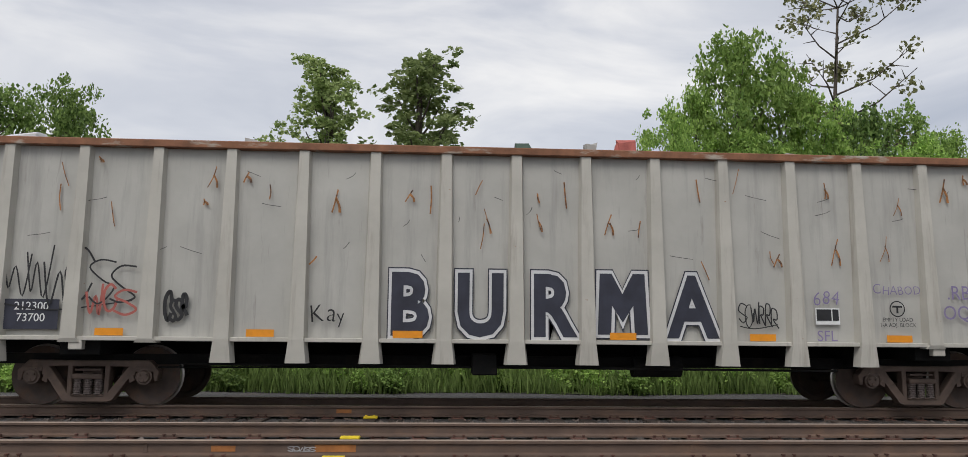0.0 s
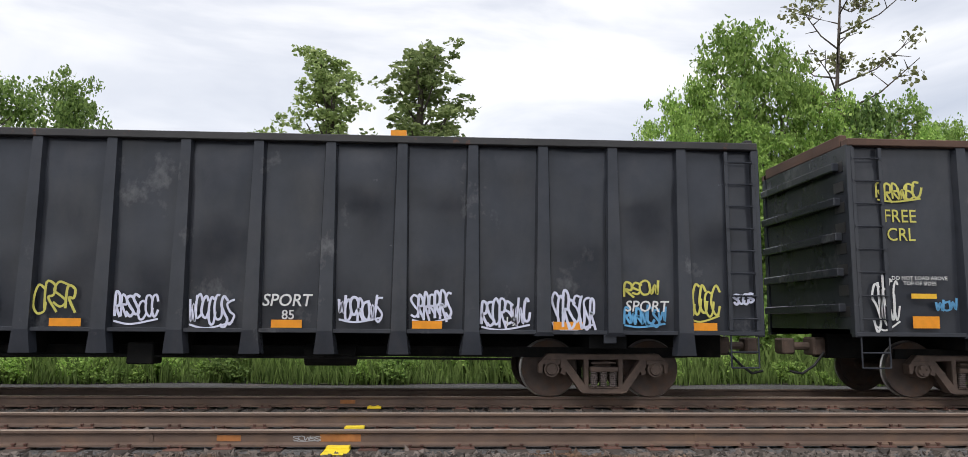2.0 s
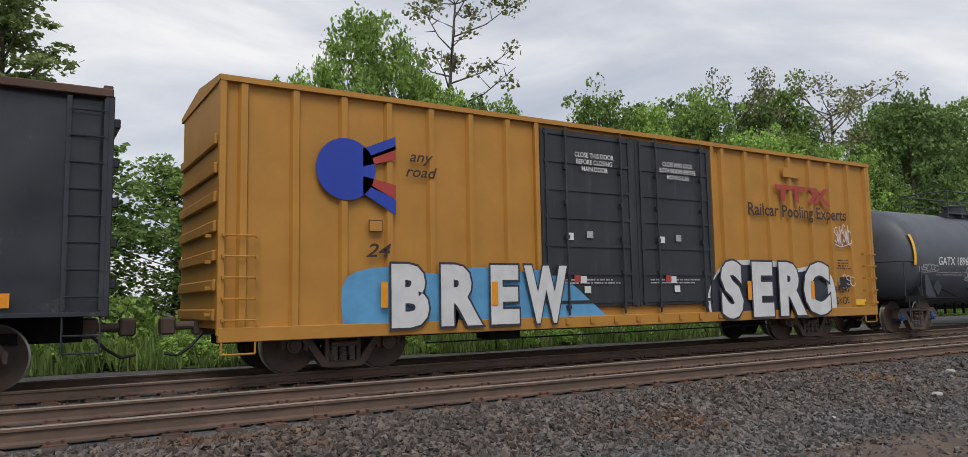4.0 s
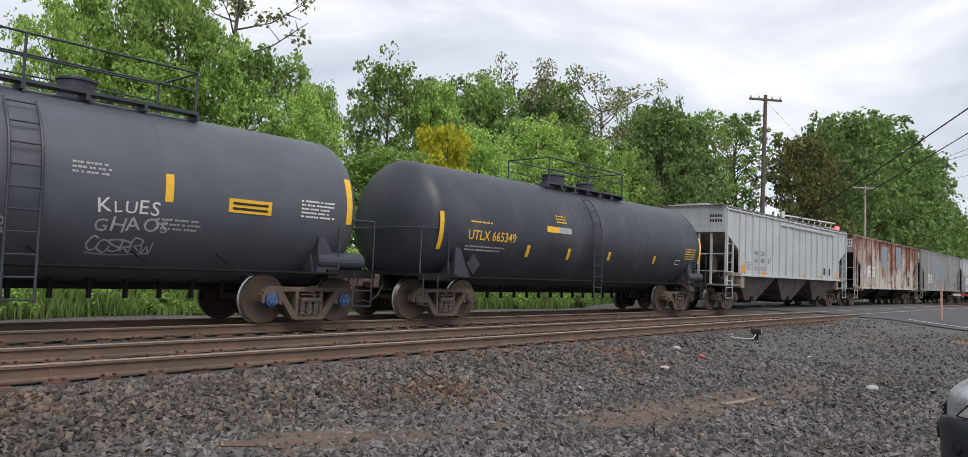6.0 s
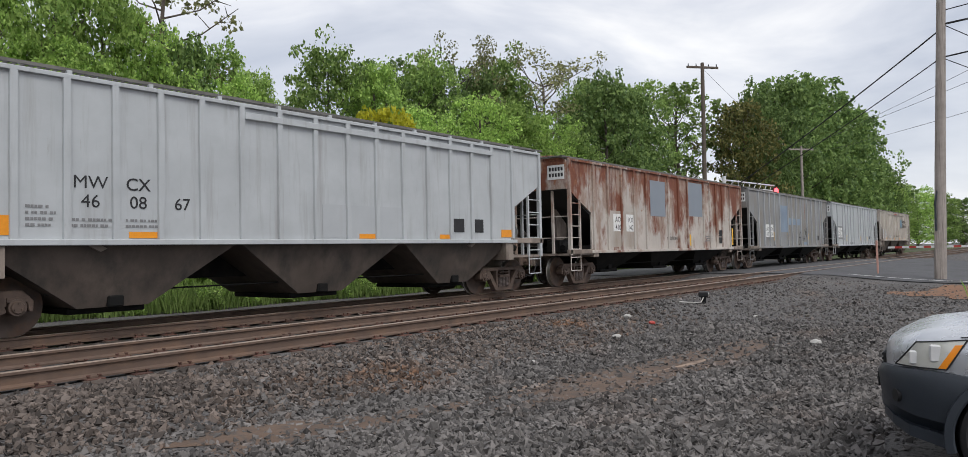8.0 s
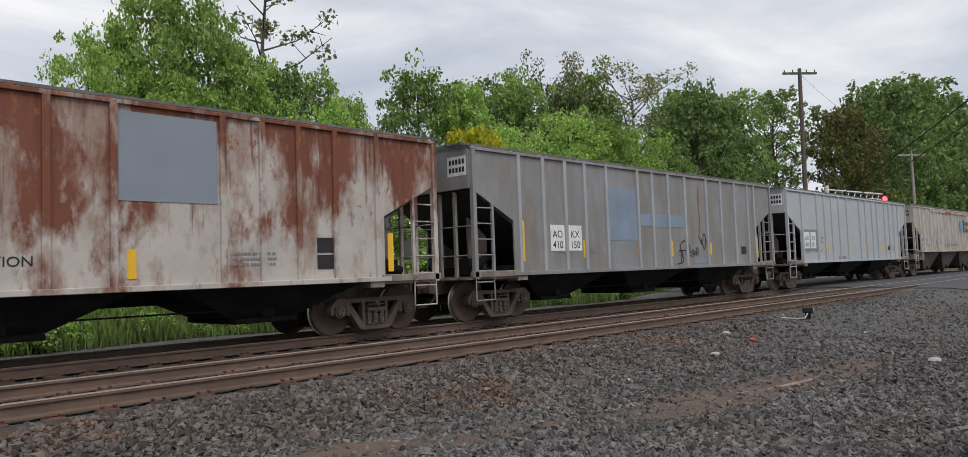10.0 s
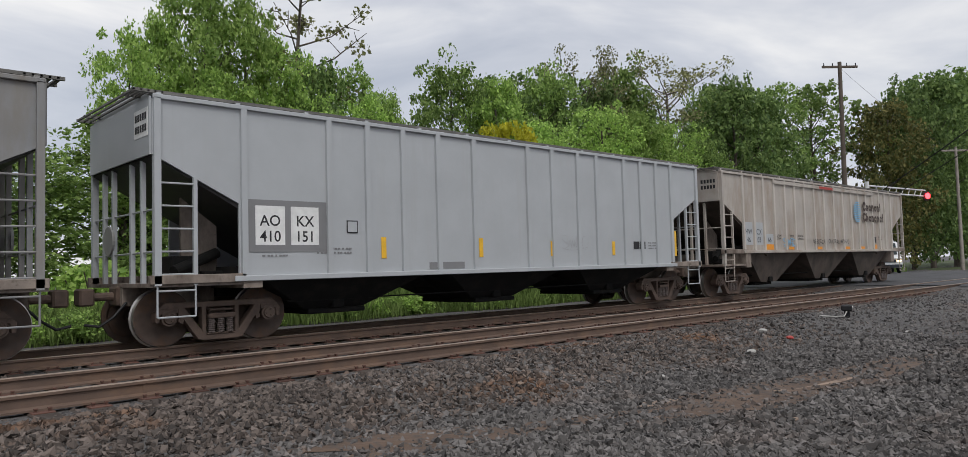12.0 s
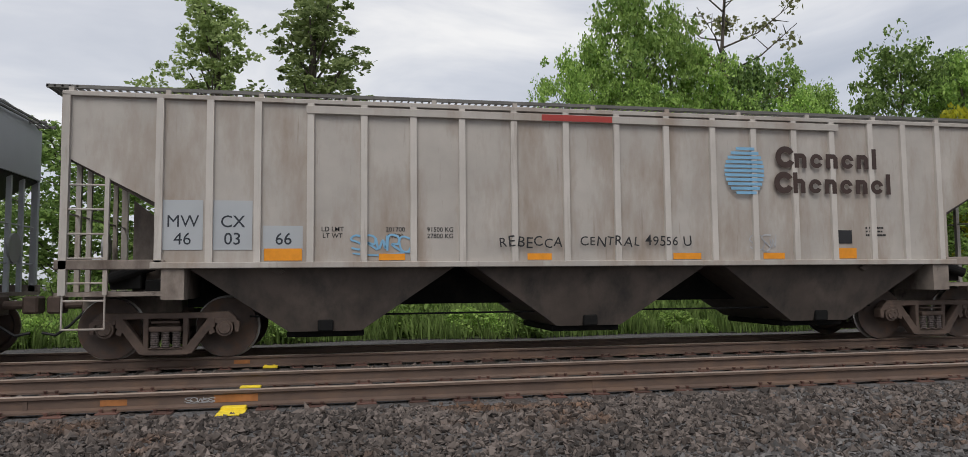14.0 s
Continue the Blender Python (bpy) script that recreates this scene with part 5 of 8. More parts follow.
def tank_car(xc, half, trucks, label, blue, domes, mark_col, ladder_x, seed):
    car = new_car("tank_car", xc, label, "tank car")
    bm = BM()
    head = 0.62
    prof = [(0.02, -half)]
    for k in range(1, 10):
        t = k / 9 * math.pi / 2
        prof.append((R_TANK * math.sin(t) ** 0.92, -half + head * (1 - math.cos(t))))
    prof += [(R_TANK, -half + head + 0.4 * i) for i in range(1, int((2 * half - 2 * head) / 0.4))]
    prof += [(r, -a) for r, a in prof[9::-1]]
    lathe(bm, prof, 64, "x", at=(0, 0, Z_TANK))
    part("tank_shell", bm, TANK_GREY if blue else TANK_BLK, car, "black welded tank shell", True)
    for x in (-half + head + 0.1, -half * 0.33, half * 0.33, half - head - 0.1):
        bm = BM()
        lathe(bm, [(R_TANK - 0.01, -0.02), (R_TANK + 0.004, -0.012), (R_TANK + 0.004, 0.012), (R_TANK - 0.01, 0.02)], 64, "x", at=(x, 0, Z_TANK))
        part("weld_band", bm, TANK_GREY if blue else TANK_BLK, car, "", True)
    # top platform, manway and rails
    zt = Z_TANK + R_TANK
    p0, p1 = domes
    bm = BM()
    for yy in (-0.62, 0.62):
        block(bm, p0, p1, yy - 0.14, yy + 0.14, zt - 0.02, zt + 0.03)
    for x in np.arange(p0, p1 + 0.01, (p1 - p0) / 6):
        block(bm, x - 0.03, x + 0.03, -0.76, 0.76, zt - 0.12, zt - 0.02)
    part("platform", bm, TANK_BLK, car, "black grated top platform")
    bm = BM()
    for yy in (-0.74, 0.74):
        for x in (p0 + 0.05, (p0 + p1) / 2, p1 - 0.05):
            rod(bm, (x, yy, zt), (x, yy, zt + 0.72), 0.02, 8)
        rod(bm, (p0 + 0.05, yy, zt + 0.72), (p1 - 0.05, yy, zt + 0.72), 0.02, 8)
        rod(bm, (p0 + 0.05, yy, zt + 0.40), (p1 - 0.05, yy, zt + 0.40), 0.014, 8)
    for x in (p0 + 0.05, p1 - 0.05):
        rod(bm, (x, -0.74, zt + 0.72), (x, 0.74, zt + 0.72), 0.02, 8)
    part("guard_rail", bm, TANK_BLK, car)
    for x, r, h in (((p0 + p1) / 2 - 0.75, 0.33, 0.34), ((p0 + p1) / 2 + 0.95, 0.27, 0.28)):
        bm = BM()
        rod(bm, (x, 0, zt - 0.1), (x, 0, zt + h), r, 24)
        lathe(bm, [(r, 0), (r + 0.03, 0.01), (r + 0.03, 0.05), (r - 0.02, 0.07)], 24, "z", at=(x, 0, zt + h))
        part("manway", bm, TANK_BLK, car, "bolted valve dome on the tank", True)
    # side ladder
    bm = BM()
    for sx in (-0.2, 0.2):
        pts = [(ladder_x + sx, on_tank(z, 0.09), z) for z in np.linspace(Z_TANK - 0.1, zt - 0.35, 8)]
        pts = [(ladder_x + sx, -1.62, 0.45), (ladder_x + sx, -1.60, Z_TANK - 0.2)] + pts
        for a, b in zip(pts, pts[1:]):
            rod(bm, a, b, 0.02, 6)
    for z in np.linspace(0.5, zt - 0.4, 10):
        y = -1.61 if z < Z_TANK else on_tank(z, 0.09)
        rod(bm, (ladder_x - 0.2, y, z), (ladder_x + 0.2, y, z), 0.014, 6)
    part("ladder", bm, TANK_BLK, car, "black steel ladder up the tank side")
    # running board, braces, saddles, end platforms
    bm = BM()
    rod(bm, (-trucks - 0.3, -1.5, 0.98), (trucks + 0.3, -1.5, 0.98), 0.022, 8)
    for x in np.arange(-trucks + 1.5, trucks - 1, 1.4):
        rod(bm, (x, -1.5, 0.98), (x - 0.25, on_tank(1.25), 1.25), 0.016, 6)
    block(bm, -half + 1.2, half - 1.2, -0.25, 0.25, 0.60, 0.85, 0.01)
    for x in np.arange(-trucks + 1.6, trucks - 1.2, 0.55):
        block(bm, x - 0.03, x + 0.03, -0.5, -0.44, 0.46, 0.8)
    part("running_pipe", bm, UNDER, car)
    for s in (-1, 1):
        bm = BM()
        xs = s * trucks
        prism(bm, [(-1.35, 0.95), (-1.2, 1.42), (-0.95, 1.1), (0.95, 1.1), (1.2, 1.42), (1.35, 0.95)], xs - 0.14, xs + 0.14, axis="x")
        block(bm, xs - 0.5, xs + 0.5, -0.32, 0.32, 0.72, 1.0, 0.02)
        prism(bm, [(xs + 0.42, 0.98), (xs + 0.05, 1.66), (xs - 0.1, 1.66), (xs - 0.12, 0.98)], -1.44, -1.34)
        part("saddle", bm, TANK_BLK, car)
        xa, xb = sorted((s * (half + 0.12), s * (trucks + 0.1)))
        bm = BM()
        block(bm, xa, xb, -1.45, 1.45, 0.98, 1.04)
        block(bm, xa, xb, -0.3, 0.3, 0.70, 0.98)
        for yy in (-1.5, 1.44):
            block(bm, xa, xb, yy, yy + 0.06, 0.90, 1.06)
        part("end_platform", bm, UNDER, car)
        bm = BM()
        xe = s * (half + 0.08)
        for yy in (-1.46, 1.46):
            for x in (xe, s * (trucks + 0.35)):
                rod(bm, (x, yy, 1.0), (x, yy, 2.05), 0.018, 6)
            rod(bm, (xe, yy, 2.05), (s * (trucks + 0.35), yy, 2.05), 0.018, 6)
        rod(bm, (xe, -1.46, 2.05), (xe, 1.46, 2.05), 0.018, 6)
        part("end_rail", bm, TANK_BLK, car)
        bm = BM()
        for x in (s * (half + 0.02), s * (half - 0.42)):
            rod(bm, (x, -1.52, 1.0), (x, -1.52, 0.35), 0.016, 6)
        for z in (0.35, 0.66):
            rod(bm, (s * (half + 0.02), -1.52, z), (s * (half - 0.42), -1.52, z), 0.016, 6)
        part("step", bm, TANK_BLK, car)
        add_coupler(car, s * (half + 0.25), s)
        add_truck(car, s * trucks, blue)
    bm = BM()
    rod(bm, (trucks - 0.1, -1.32, 1.22), (trucks + 0.95, -1.32, 1.22), 0.17, 18)
    part("brake_reservoir", bm, TANK_BLK, car)
    bm = BM()
    prism(bm, [(-trucks + 0.25, 1.3), (-trucks + 0.48, 1.06), (-trucks + 0.71, 1.3), (-trucks + 0.48, 1.54)], -1.47, -1.455)
    part("placard", bm, CLAD, car, "dark diamond placard holder")
    return car


t1 = tank_car(-8.95, 6.20, 5.1, "matt black tank car with white lettering and chalk-white tags", True, (-2.35, 2.9), WHITE, 0.15, 1)
tank_label(letters(t1, "reporting_mark", "GATX 18962", 0.34, -3.61, 1.96, 0.0, WHITE, 0.012, 0.98))
for x, z0, z1 in ((-5.72, 1.95, 2.85), (-2.6, 2.05, 2.5), (-0.65, 2.05, 2.5), (2.15, 2.05, 2.5), (5.62, 1.95, 2.85)):
    strip(t1, x, z0, z1, 0.13)
bm = BM()
block(bm, 3.15, 3.95, -0.004, 0, 1.98, 2.22)
tank_label(part("yellow_placard", bm, YELLOW, t1, "yellow warning placard"))
bm = BM()
block(bm, 3.22, 3.88, -0.007, -0.003, 2.03, 2.07)
block(bm, 3.22, 3.88, -0.007, -0.003, 2.12, 2.16)
tank_label(part("placard_print", bm, BLACKMARK, t1))
bm = BM()
block(bm, -2.25, -1.97, -0.004, 0, 2.05, 2.33)
tank_label(part("plate_stencil", bm, WHITE, t1))
bm = BM()
block(bm, -2.23, -1.99, -0.008, -0.004, 2.07, 2.31)
tank_label(part("plate_stencil_field", bm, TANK_BLK, t1))
for x, z, w, r, sd in ((-4.55, 1.72, 1.9, 2, 4), (-1.5, 2.5, 0.55, 3, 5), (0.75, 2.5, 0.55, 3, 6), (-1.7, 1.95, 0.9, 4, 7), (4.55, 2.3, 0.75, 5, 10), (2.0, 1.75, 0.8, 3, 12)):
    o = microtext(t1, x, z, w, r, 0.0, PALE if sd != 10 else WHITE, 0.04, sd)
    tank_label(o)
for x, z, w, h, sd, lp in ((-5.5, 1.75, 1.0, 0.25, 81, 5), (-2.9, 1.5, 0.9, 0.5, 82, 8), (-1.7, 1.45, 1.7, 0.25, 83, 8), (1.2, 1.3, 1.2, 0.75, 84, 9)):
    if sd != 84:
        tank_label(tag(t1, x, z, w, h, 0.0, SPRAYW if sd == 82 else PALE, sd, 0.035, lp))
tank_label(tag(t1, 1.1, 1.18, 0.95, 0.28, 0.0, PALE, 84, 0.03, 6))
for k, word in enumerate(("KLUES", "GHAOS")):
    tank_label(scrawl(t1, word, 1.12, 1.82 - 0.28 * k, 0.29, 0.0, PALE if k else SPRAYW, 84 + k, 0.004, 1.05))

t2 = tank_car(6.05, 6.95, 5.82, "matt black tank car with yellow-orange lettering and reflectors", False, (-1.6, 2.4), YELLOW, -0.25, 2)
tank_label(letters(t2, "reporting_mark", "UTLX 665349", 0.32, -4.69, 1.88, 0.0, YELLOW, 0.008, 0.95))
for x, z0, z1 in ((-6.45, 1.6, 2.45), (-3.25, 1.55, 1.85), (-1.45, 1.55, 1.85), (0.6, 1.6, 1.85), (3.3, 1.6, 1.85), (6.45, 1.7, 2.6)):
    strip(t2, x, z0, z1, 0.13)
bm = BM()
block(bm, -2.55, -2.0, -0.004, 0, 2.24, 2.40)
tank_label(part("name_patch", bm, YELLOW, t2, "orange-yellow name patch, not lettered"))
bm = BM()
block(bm, -2.0, -1.45, -0.004, 0, 2.24, 2.40)
tank_label(part("name_patch", bm, PALE, t2, "pale name patch, not lettered"))
for x, z, w, r, sd, mm in ((-5.5, 2.28, 0.9, 1, 4, YELLOW), (-2.1, 2.68, 0.45, 3, 5, YELLOW), (-5.6, 1.70, 1.6, 2, 6, PALE), (5.35, 2.15, 0.8, 5, 7, YELLOW)):
    tank_label(microtext(t2, x, z, w, r, 0.0, mm, 0.045, sd + 30))
bm = BM()
block(bm, 4.75, 5.05, -0.004, 0, 1.62, 1.78)
tank_label(part("data_panel", bm, WHITE, t2))
bm = BM()
block(bm, 4.77, 5.03, -0.008, -0.004, 1.64, 1.76)
tank_label(part("data_panel_field", bm, BLACKMARK, t2))

# ---- covered hoppers ----


def hopper(xc, half, trucks, label, paint, end_paint, ribs, deep_bays, under, seed, top=3.90, heads=(), big=False):
    car = new_car("hopper_car", xc, label, "hopper car")
    sill = 1.40 if big else 1.06
    cut_x, cut_z, post_z = half - 1.32, 2.28, 2.98
    side = [(-half, top), (-half, post_z), (-cut_x, cut_z), (-cut_x, sill), (cut_x, sill), (cut_x, cut_z), (half, post_z), (half, top)]
    for s in (-1, 1):
        bm = BM()
        prism(bm, side, min(s * 1.50, s * 1.545), max(s * 1.50, s * 1.545))
        part("side_sheet", bm, paint, car)
    for x in ribs:
        bm = BM()
        z0 = sill + 0.03
        prism(bm, [(x - 0.055, -1.54), (x - 0.05, -1.60), (x + 0.05, -1.60), (x + 0.055, -1.54)], z0, top - 0.06, axis="z")
        part("side_post", bm, {H_DULL: H_DULL_RIB, H_TAN: H_TAN_RIB}.get(paint, paint), car)
    for x1, y0, z0, z1 in ((half, -1.60, top - 0.07, top), (half, 1.50, top - 0.07, top), (cut_x + 0.1, -1.62, sill - 0.05, sill + 0.04), (cut_x + 0.1, 1.50, sill - 0.05, sill + 0.04)):
        bm = BM()
        block(bm, -x1, x1, y0, y0 + (0.12 if y0 < -1.61 else 0.10), z0, z1, 0.008)
        part("side_rail", bm, paint, car)
    bm = BM()
    prism(bm, [(-1.5, top - 0.03), (-0.9, top + 0.14), (0, top + 0.2), (0.9, top + 0.14), (1.5, top - 0.03)], -half, half, axis="x")
    part("roof", bm, paint, car)
    # roof walk on brackets with an open grating, and hatches
    zr = top + (0.09 if big else 0.06)
    bm = BM()
    for yy in (-1.50, -1.06, 1.0, 1.45):
        block(bm, -half - 0.25, half + 0.25, yy, yy + 0.05, zr - 0.03, zr + 0.02)
    for x in np.arange(-half - 0.2, half + 0.2, 0.11):
        block(bm, x, x + 0.022, -1.46, -1.05, zr - 0.02, zr + 0.01)
    for s in (-1, 1):
        xa, xb = sorted((s * (half - 0.25), s * (half + 0.25)))
        for x in np.arange(xa, xb, 0.10):
            block(bm, x, x + 0.03, -1.5, 1.5, zr - 0.02, zr + 0.01)
    part("roof_walk", bm, WALK_STEEL, car, "open steel grating walkway on the roof")
    for x in np.linspace(-half + 0.1, half - 0.1, 13):
        bm = BM()
        block(bm, x - 0.035, x + 0.035, -1.54, -1.47, top - 0.05, zr - 0.02)
        part("walk_bracket", bm, paint, car)
    bm = BM()
    block(bm, -half + 1.0, half - 1.0, -0.32, 0.32, top + 0.18, top + 0.30, 0.02)
    part("hatch", bm, paint, car, "long trough hatch on the roof")
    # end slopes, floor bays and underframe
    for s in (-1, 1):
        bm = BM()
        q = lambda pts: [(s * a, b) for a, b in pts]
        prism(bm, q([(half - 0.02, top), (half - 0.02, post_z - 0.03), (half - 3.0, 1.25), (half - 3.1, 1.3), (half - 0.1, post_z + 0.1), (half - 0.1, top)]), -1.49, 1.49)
        # a black end_paint carries the slope's shade in its colour
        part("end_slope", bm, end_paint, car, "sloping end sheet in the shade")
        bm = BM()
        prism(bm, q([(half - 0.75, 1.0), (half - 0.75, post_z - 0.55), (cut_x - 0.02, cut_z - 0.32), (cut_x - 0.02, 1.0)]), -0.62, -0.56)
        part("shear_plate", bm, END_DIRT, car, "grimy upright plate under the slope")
        bm = BM()
        xa, xb = sorted((s * half, s * (half + 0.03)))
        block(bm, xa, xb, -1.5, 1.5, post_z, top - 0.03)
        part("end_sheet", bm, paint, car)
        xp = s * (half - 0.06)
        for yy in (-1.55, -0.95, -0.45, 0.45, 0.95, 1.55):
            w = 0.05 if abs(yy) > 1.5 else 0.035
            bm = BM()
            block(bm, xp - w, xp + w, yy - w, yy + w, 0.98, top - 0.05 if abs(yy) > 1.5 else post_z + 0.1)
            part("end_post", bm, paint, car)
        bm = BM()
        xi = s * (half - 0.62)
        block(bm, xi - 0.03, xi + 0.03, -1.58, -1.52, 0.98, 2.66)
        for z in np.linspace(1.15, 2.55, 5):
            rod(bm, (xp, -1.56, z), (xi, -1.56, z), 0.015, 6)
        for z in (1.5, 2.15):
            rod(bm, (xp, -1.56, z), (xp, 1.56, z), 0.016, 6)
        for z in np.linspace(0.5, 0.9, 2):
            rod(bm, (xp, -1.56, z), (xi, -1.56, z), 0.015, 6)
        for x in (xp, xi):
            rod(bm, (x, -1.56, 0.5), (x, -1.56, 1.0), 0.015, 6)
        part("ladder", bm, paint, car, "steel grab ladder at the car's end")
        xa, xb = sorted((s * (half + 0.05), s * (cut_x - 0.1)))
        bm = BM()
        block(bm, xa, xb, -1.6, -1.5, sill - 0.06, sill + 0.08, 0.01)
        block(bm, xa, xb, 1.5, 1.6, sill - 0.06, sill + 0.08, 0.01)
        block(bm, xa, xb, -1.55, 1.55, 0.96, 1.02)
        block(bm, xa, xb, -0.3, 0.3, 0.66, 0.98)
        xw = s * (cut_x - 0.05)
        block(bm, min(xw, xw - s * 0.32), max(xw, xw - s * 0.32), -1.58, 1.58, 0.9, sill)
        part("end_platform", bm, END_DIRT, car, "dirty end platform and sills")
        bm = BM()
        lathe(bm, [(0.20, -0.02), (0.25, -0.02), (0.25, 0.02), (0.20, 0.02)], 20, "x", at=(s * (half - 0.02), 0.6, 1.75))
        for k in range(3):
            t = 2.094 * k
            rod(bm, (s * (half - 0.02), 0.6, 1.75), (s * (half - 0.02), 0.6 + 0.21 * math.cos(t), 1.75 + 0.21 * math.sin(t)), 0.015, 6)
        part("hand_brake_wheel", bm, STEEL_GREY, car)
        bm = BM()
        for z0, z1, x0, x1 in ((1.05, 1.45, 0.5, 0.95), (1.0, 1.2, 1.0, 1.4)):
            xa, xb = sorted((s * (half - x0), s * (half - x1)))
            block(bm, xa, xb, -0.9, -0.4, z0, z1, 0.02)
        rod(bm, (s * (half - 0.5), -1.0, 1.2), (s * (half - 1.3), -0.7, 1.5), 0.09, 12)
        part("brake_gear", bm, UNDER, car)
        add_coupler(car, s * (half + 0.1), s)
        add_truck(car, s * trucks)
    lowz = 0.38 if big else 0.46
    n_b = len(deep_bays)
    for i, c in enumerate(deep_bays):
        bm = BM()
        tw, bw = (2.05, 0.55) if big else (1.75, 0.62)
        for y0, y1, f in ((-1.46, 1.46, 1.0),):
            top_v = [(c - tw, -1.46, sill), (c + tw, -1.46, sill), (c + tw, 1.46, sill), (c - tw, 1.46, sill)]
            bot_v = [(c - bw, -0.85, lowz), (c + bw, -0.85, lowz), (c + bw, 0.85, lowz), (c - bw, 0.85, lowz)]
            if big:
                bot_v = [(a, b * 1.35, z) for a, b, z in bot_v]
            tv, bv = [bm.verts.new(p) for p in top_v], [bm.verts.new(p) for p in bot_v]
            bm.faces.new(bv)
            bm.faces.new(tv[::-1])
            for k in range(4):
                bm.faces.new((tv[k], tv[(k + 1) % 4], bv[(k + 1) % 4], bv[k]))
        part("discharge_bay", bm, under, car, "dark sloping discharge hopper")
    for c in deep_bays:
        bm = BM()
        block(bm, c - 0.6, c + 0.6, -0.95, 0.95, lowz - 0.1, lowz, 0.02)
        block(bm, c - 0.12, c + 0.12, -1.25 if big else -1.0, -0.9, lowz, lowz + 0.18, 0.02)
        part("gate", bm, UNDER, car, "steel discharge gate")
    # sill and floor coloured near-black for the shade below the car
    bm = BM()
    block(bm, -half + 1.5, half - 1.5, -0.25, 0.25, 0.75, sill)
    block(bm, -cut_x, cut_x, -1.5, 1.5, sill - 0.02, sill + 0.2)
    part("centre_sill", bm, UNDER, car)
    bm = BM()
    rod(bm, (-trucks + 1.2, -1.0, 0.62), (trucks - 1.2, -1.0, 0.62), 0.016, 6)
    part("brake_rod", bm, UNDER, car)
    return car


def mark_block(car, x, z, top_txt, low_txt, size, material, y=-1.606, bold=0.006, squeeze=1.0):
    bold = 0.0 if "M" in top_txt else bold
    letters(car, "reporting_mark", top_txt, size, x, z + size * 1.02, y, material, bold, squeeze)
    letters(car, "reporting_mark", low_txt, size, x, z, y, material, bold, squeeze)


# light grey three-bay hopper
ribs_a = [-6.23, -5.65, -4.96, -4.26, -3.54, -2.82, -2.05, -1.25, -0.42, 0.4, 1.2, 2.0, 2.8, 3.6, 4.4, 5.2, 6.1]
h1 = hopper(22.34, 7.45, 6.25, "light grey covered hopper car with dark brown underside", H_GREY, END_DIRT, ribs_a, (-4.1, 0.0, 4.1), H_UNDER, 1, big=True)
for x, a, b in ((-4.62, "MW", "46"), (-3.90, "CX", "08"), (-3.17, "", "67")):
    mark_block(h1, x, 1.93, a, b, 0.28, BLACKMARK, -1.552)
for x, z, w, r, sd in ((-4.9, 1.72, 0.65, 2, 3), (-4.1, 1.72, 0.6, 2, 4), (-5.5, 1.9, 0.4, 4, 5)):
    microtext(h1, x, z, w, r, -1.552, PATCH_DGREY, 0.05, sd + 50)
for x, z0, z1 in ((-6.1, 1.5, 1.78), (-4.05, 1.46, 1.56), (0.7, 1.46, 1.56), (3.2, 1.46, 1.56), (5.6, 1.5, 1.7)):
    sticker(h1, "reflector", x, x + 0.45, z0, z1, -1.552, ORANGE, "orange reflective strip")
for x in (3.7, 4.45):
    sticker(h1, "data_panel", x, x + 0.4, 1.62, 1.95, -1.552, BLACKMARK)
sticker(h1, "blue_wash_patch", -0.25, 2.1, 1.48, 2.15, -1.549, H_LIGHT, "paler repainted patch")
bm = BM()
block(bm, -2.0, 5.2, -1.615, -1.60, 3.62, 3.74, 0.005)
part("top_stiffener", bm, H_GREY, h1)

# rusty hopper
ribs_b = [-6.0, -5.08, -4.16, -3.24, -2.32, -0.5, 0.44, 1.3, 2.94, 3.62, 4.3, 5.04, 5.96]
# UNDER bays: shade beneath the car is put into their colour
h2 = hopper(39.32, 7.45, 6.2, "covered hopper car, white paint mostly rusted through", H_RUST, H_SHADE_BLACK, ribs_b, (-4.0, 0.0, 4.0), UNDER, 2)
sticker(h2, "primer_patch", -1.95, -0.70, 2.3, 3.6, -1.552, PRIMER, "grey primer patch")
sticker(h2, "primer_patch", 1.36, 2.85, 2.38, 3.74, -1.552, PRIMER, "grey primer patch")
sticker(h2, "mark_patch", -5.0, -3.0, 1.2, 2.4, -1.549, H_TAN, "pale repainted patch")
for x, a, b in ((-4.4, "AO", "410"), (-3.5, "KX", "142")):
    sticker(h2, "mark_panel", x - 0.32, x + 0.32, 1.72, 2.3, -1.553, WHITE)
    mark_block(h2, x, 1.76, a, b, 0.26, BLACKMARK, -1.558)
for x in (1.48, 4.25, 6.2):
    sticker(h2, "reflector", x, x + 0.13, 1.2, 1.65 if x < 6 else 1.95, -1.553, YELLOW, "yellow reflective strip")
for z0, z1 in ((1.58, 1.85), (1.28, 1.54)):
    sticker(h2, "data_panel", 4.65, 5.05, z0, z1, -1.553, BLACKMARK)
letters(h2, "caution_lettering", "CAUTION", 0.2, -0.15, 1.42, -1.553, BLACKMARK, 0.006)
microtext(h2, 3.1, 1.55, 0.9, 3, -1.553, PATCH_DGREY, 0.05, 61)

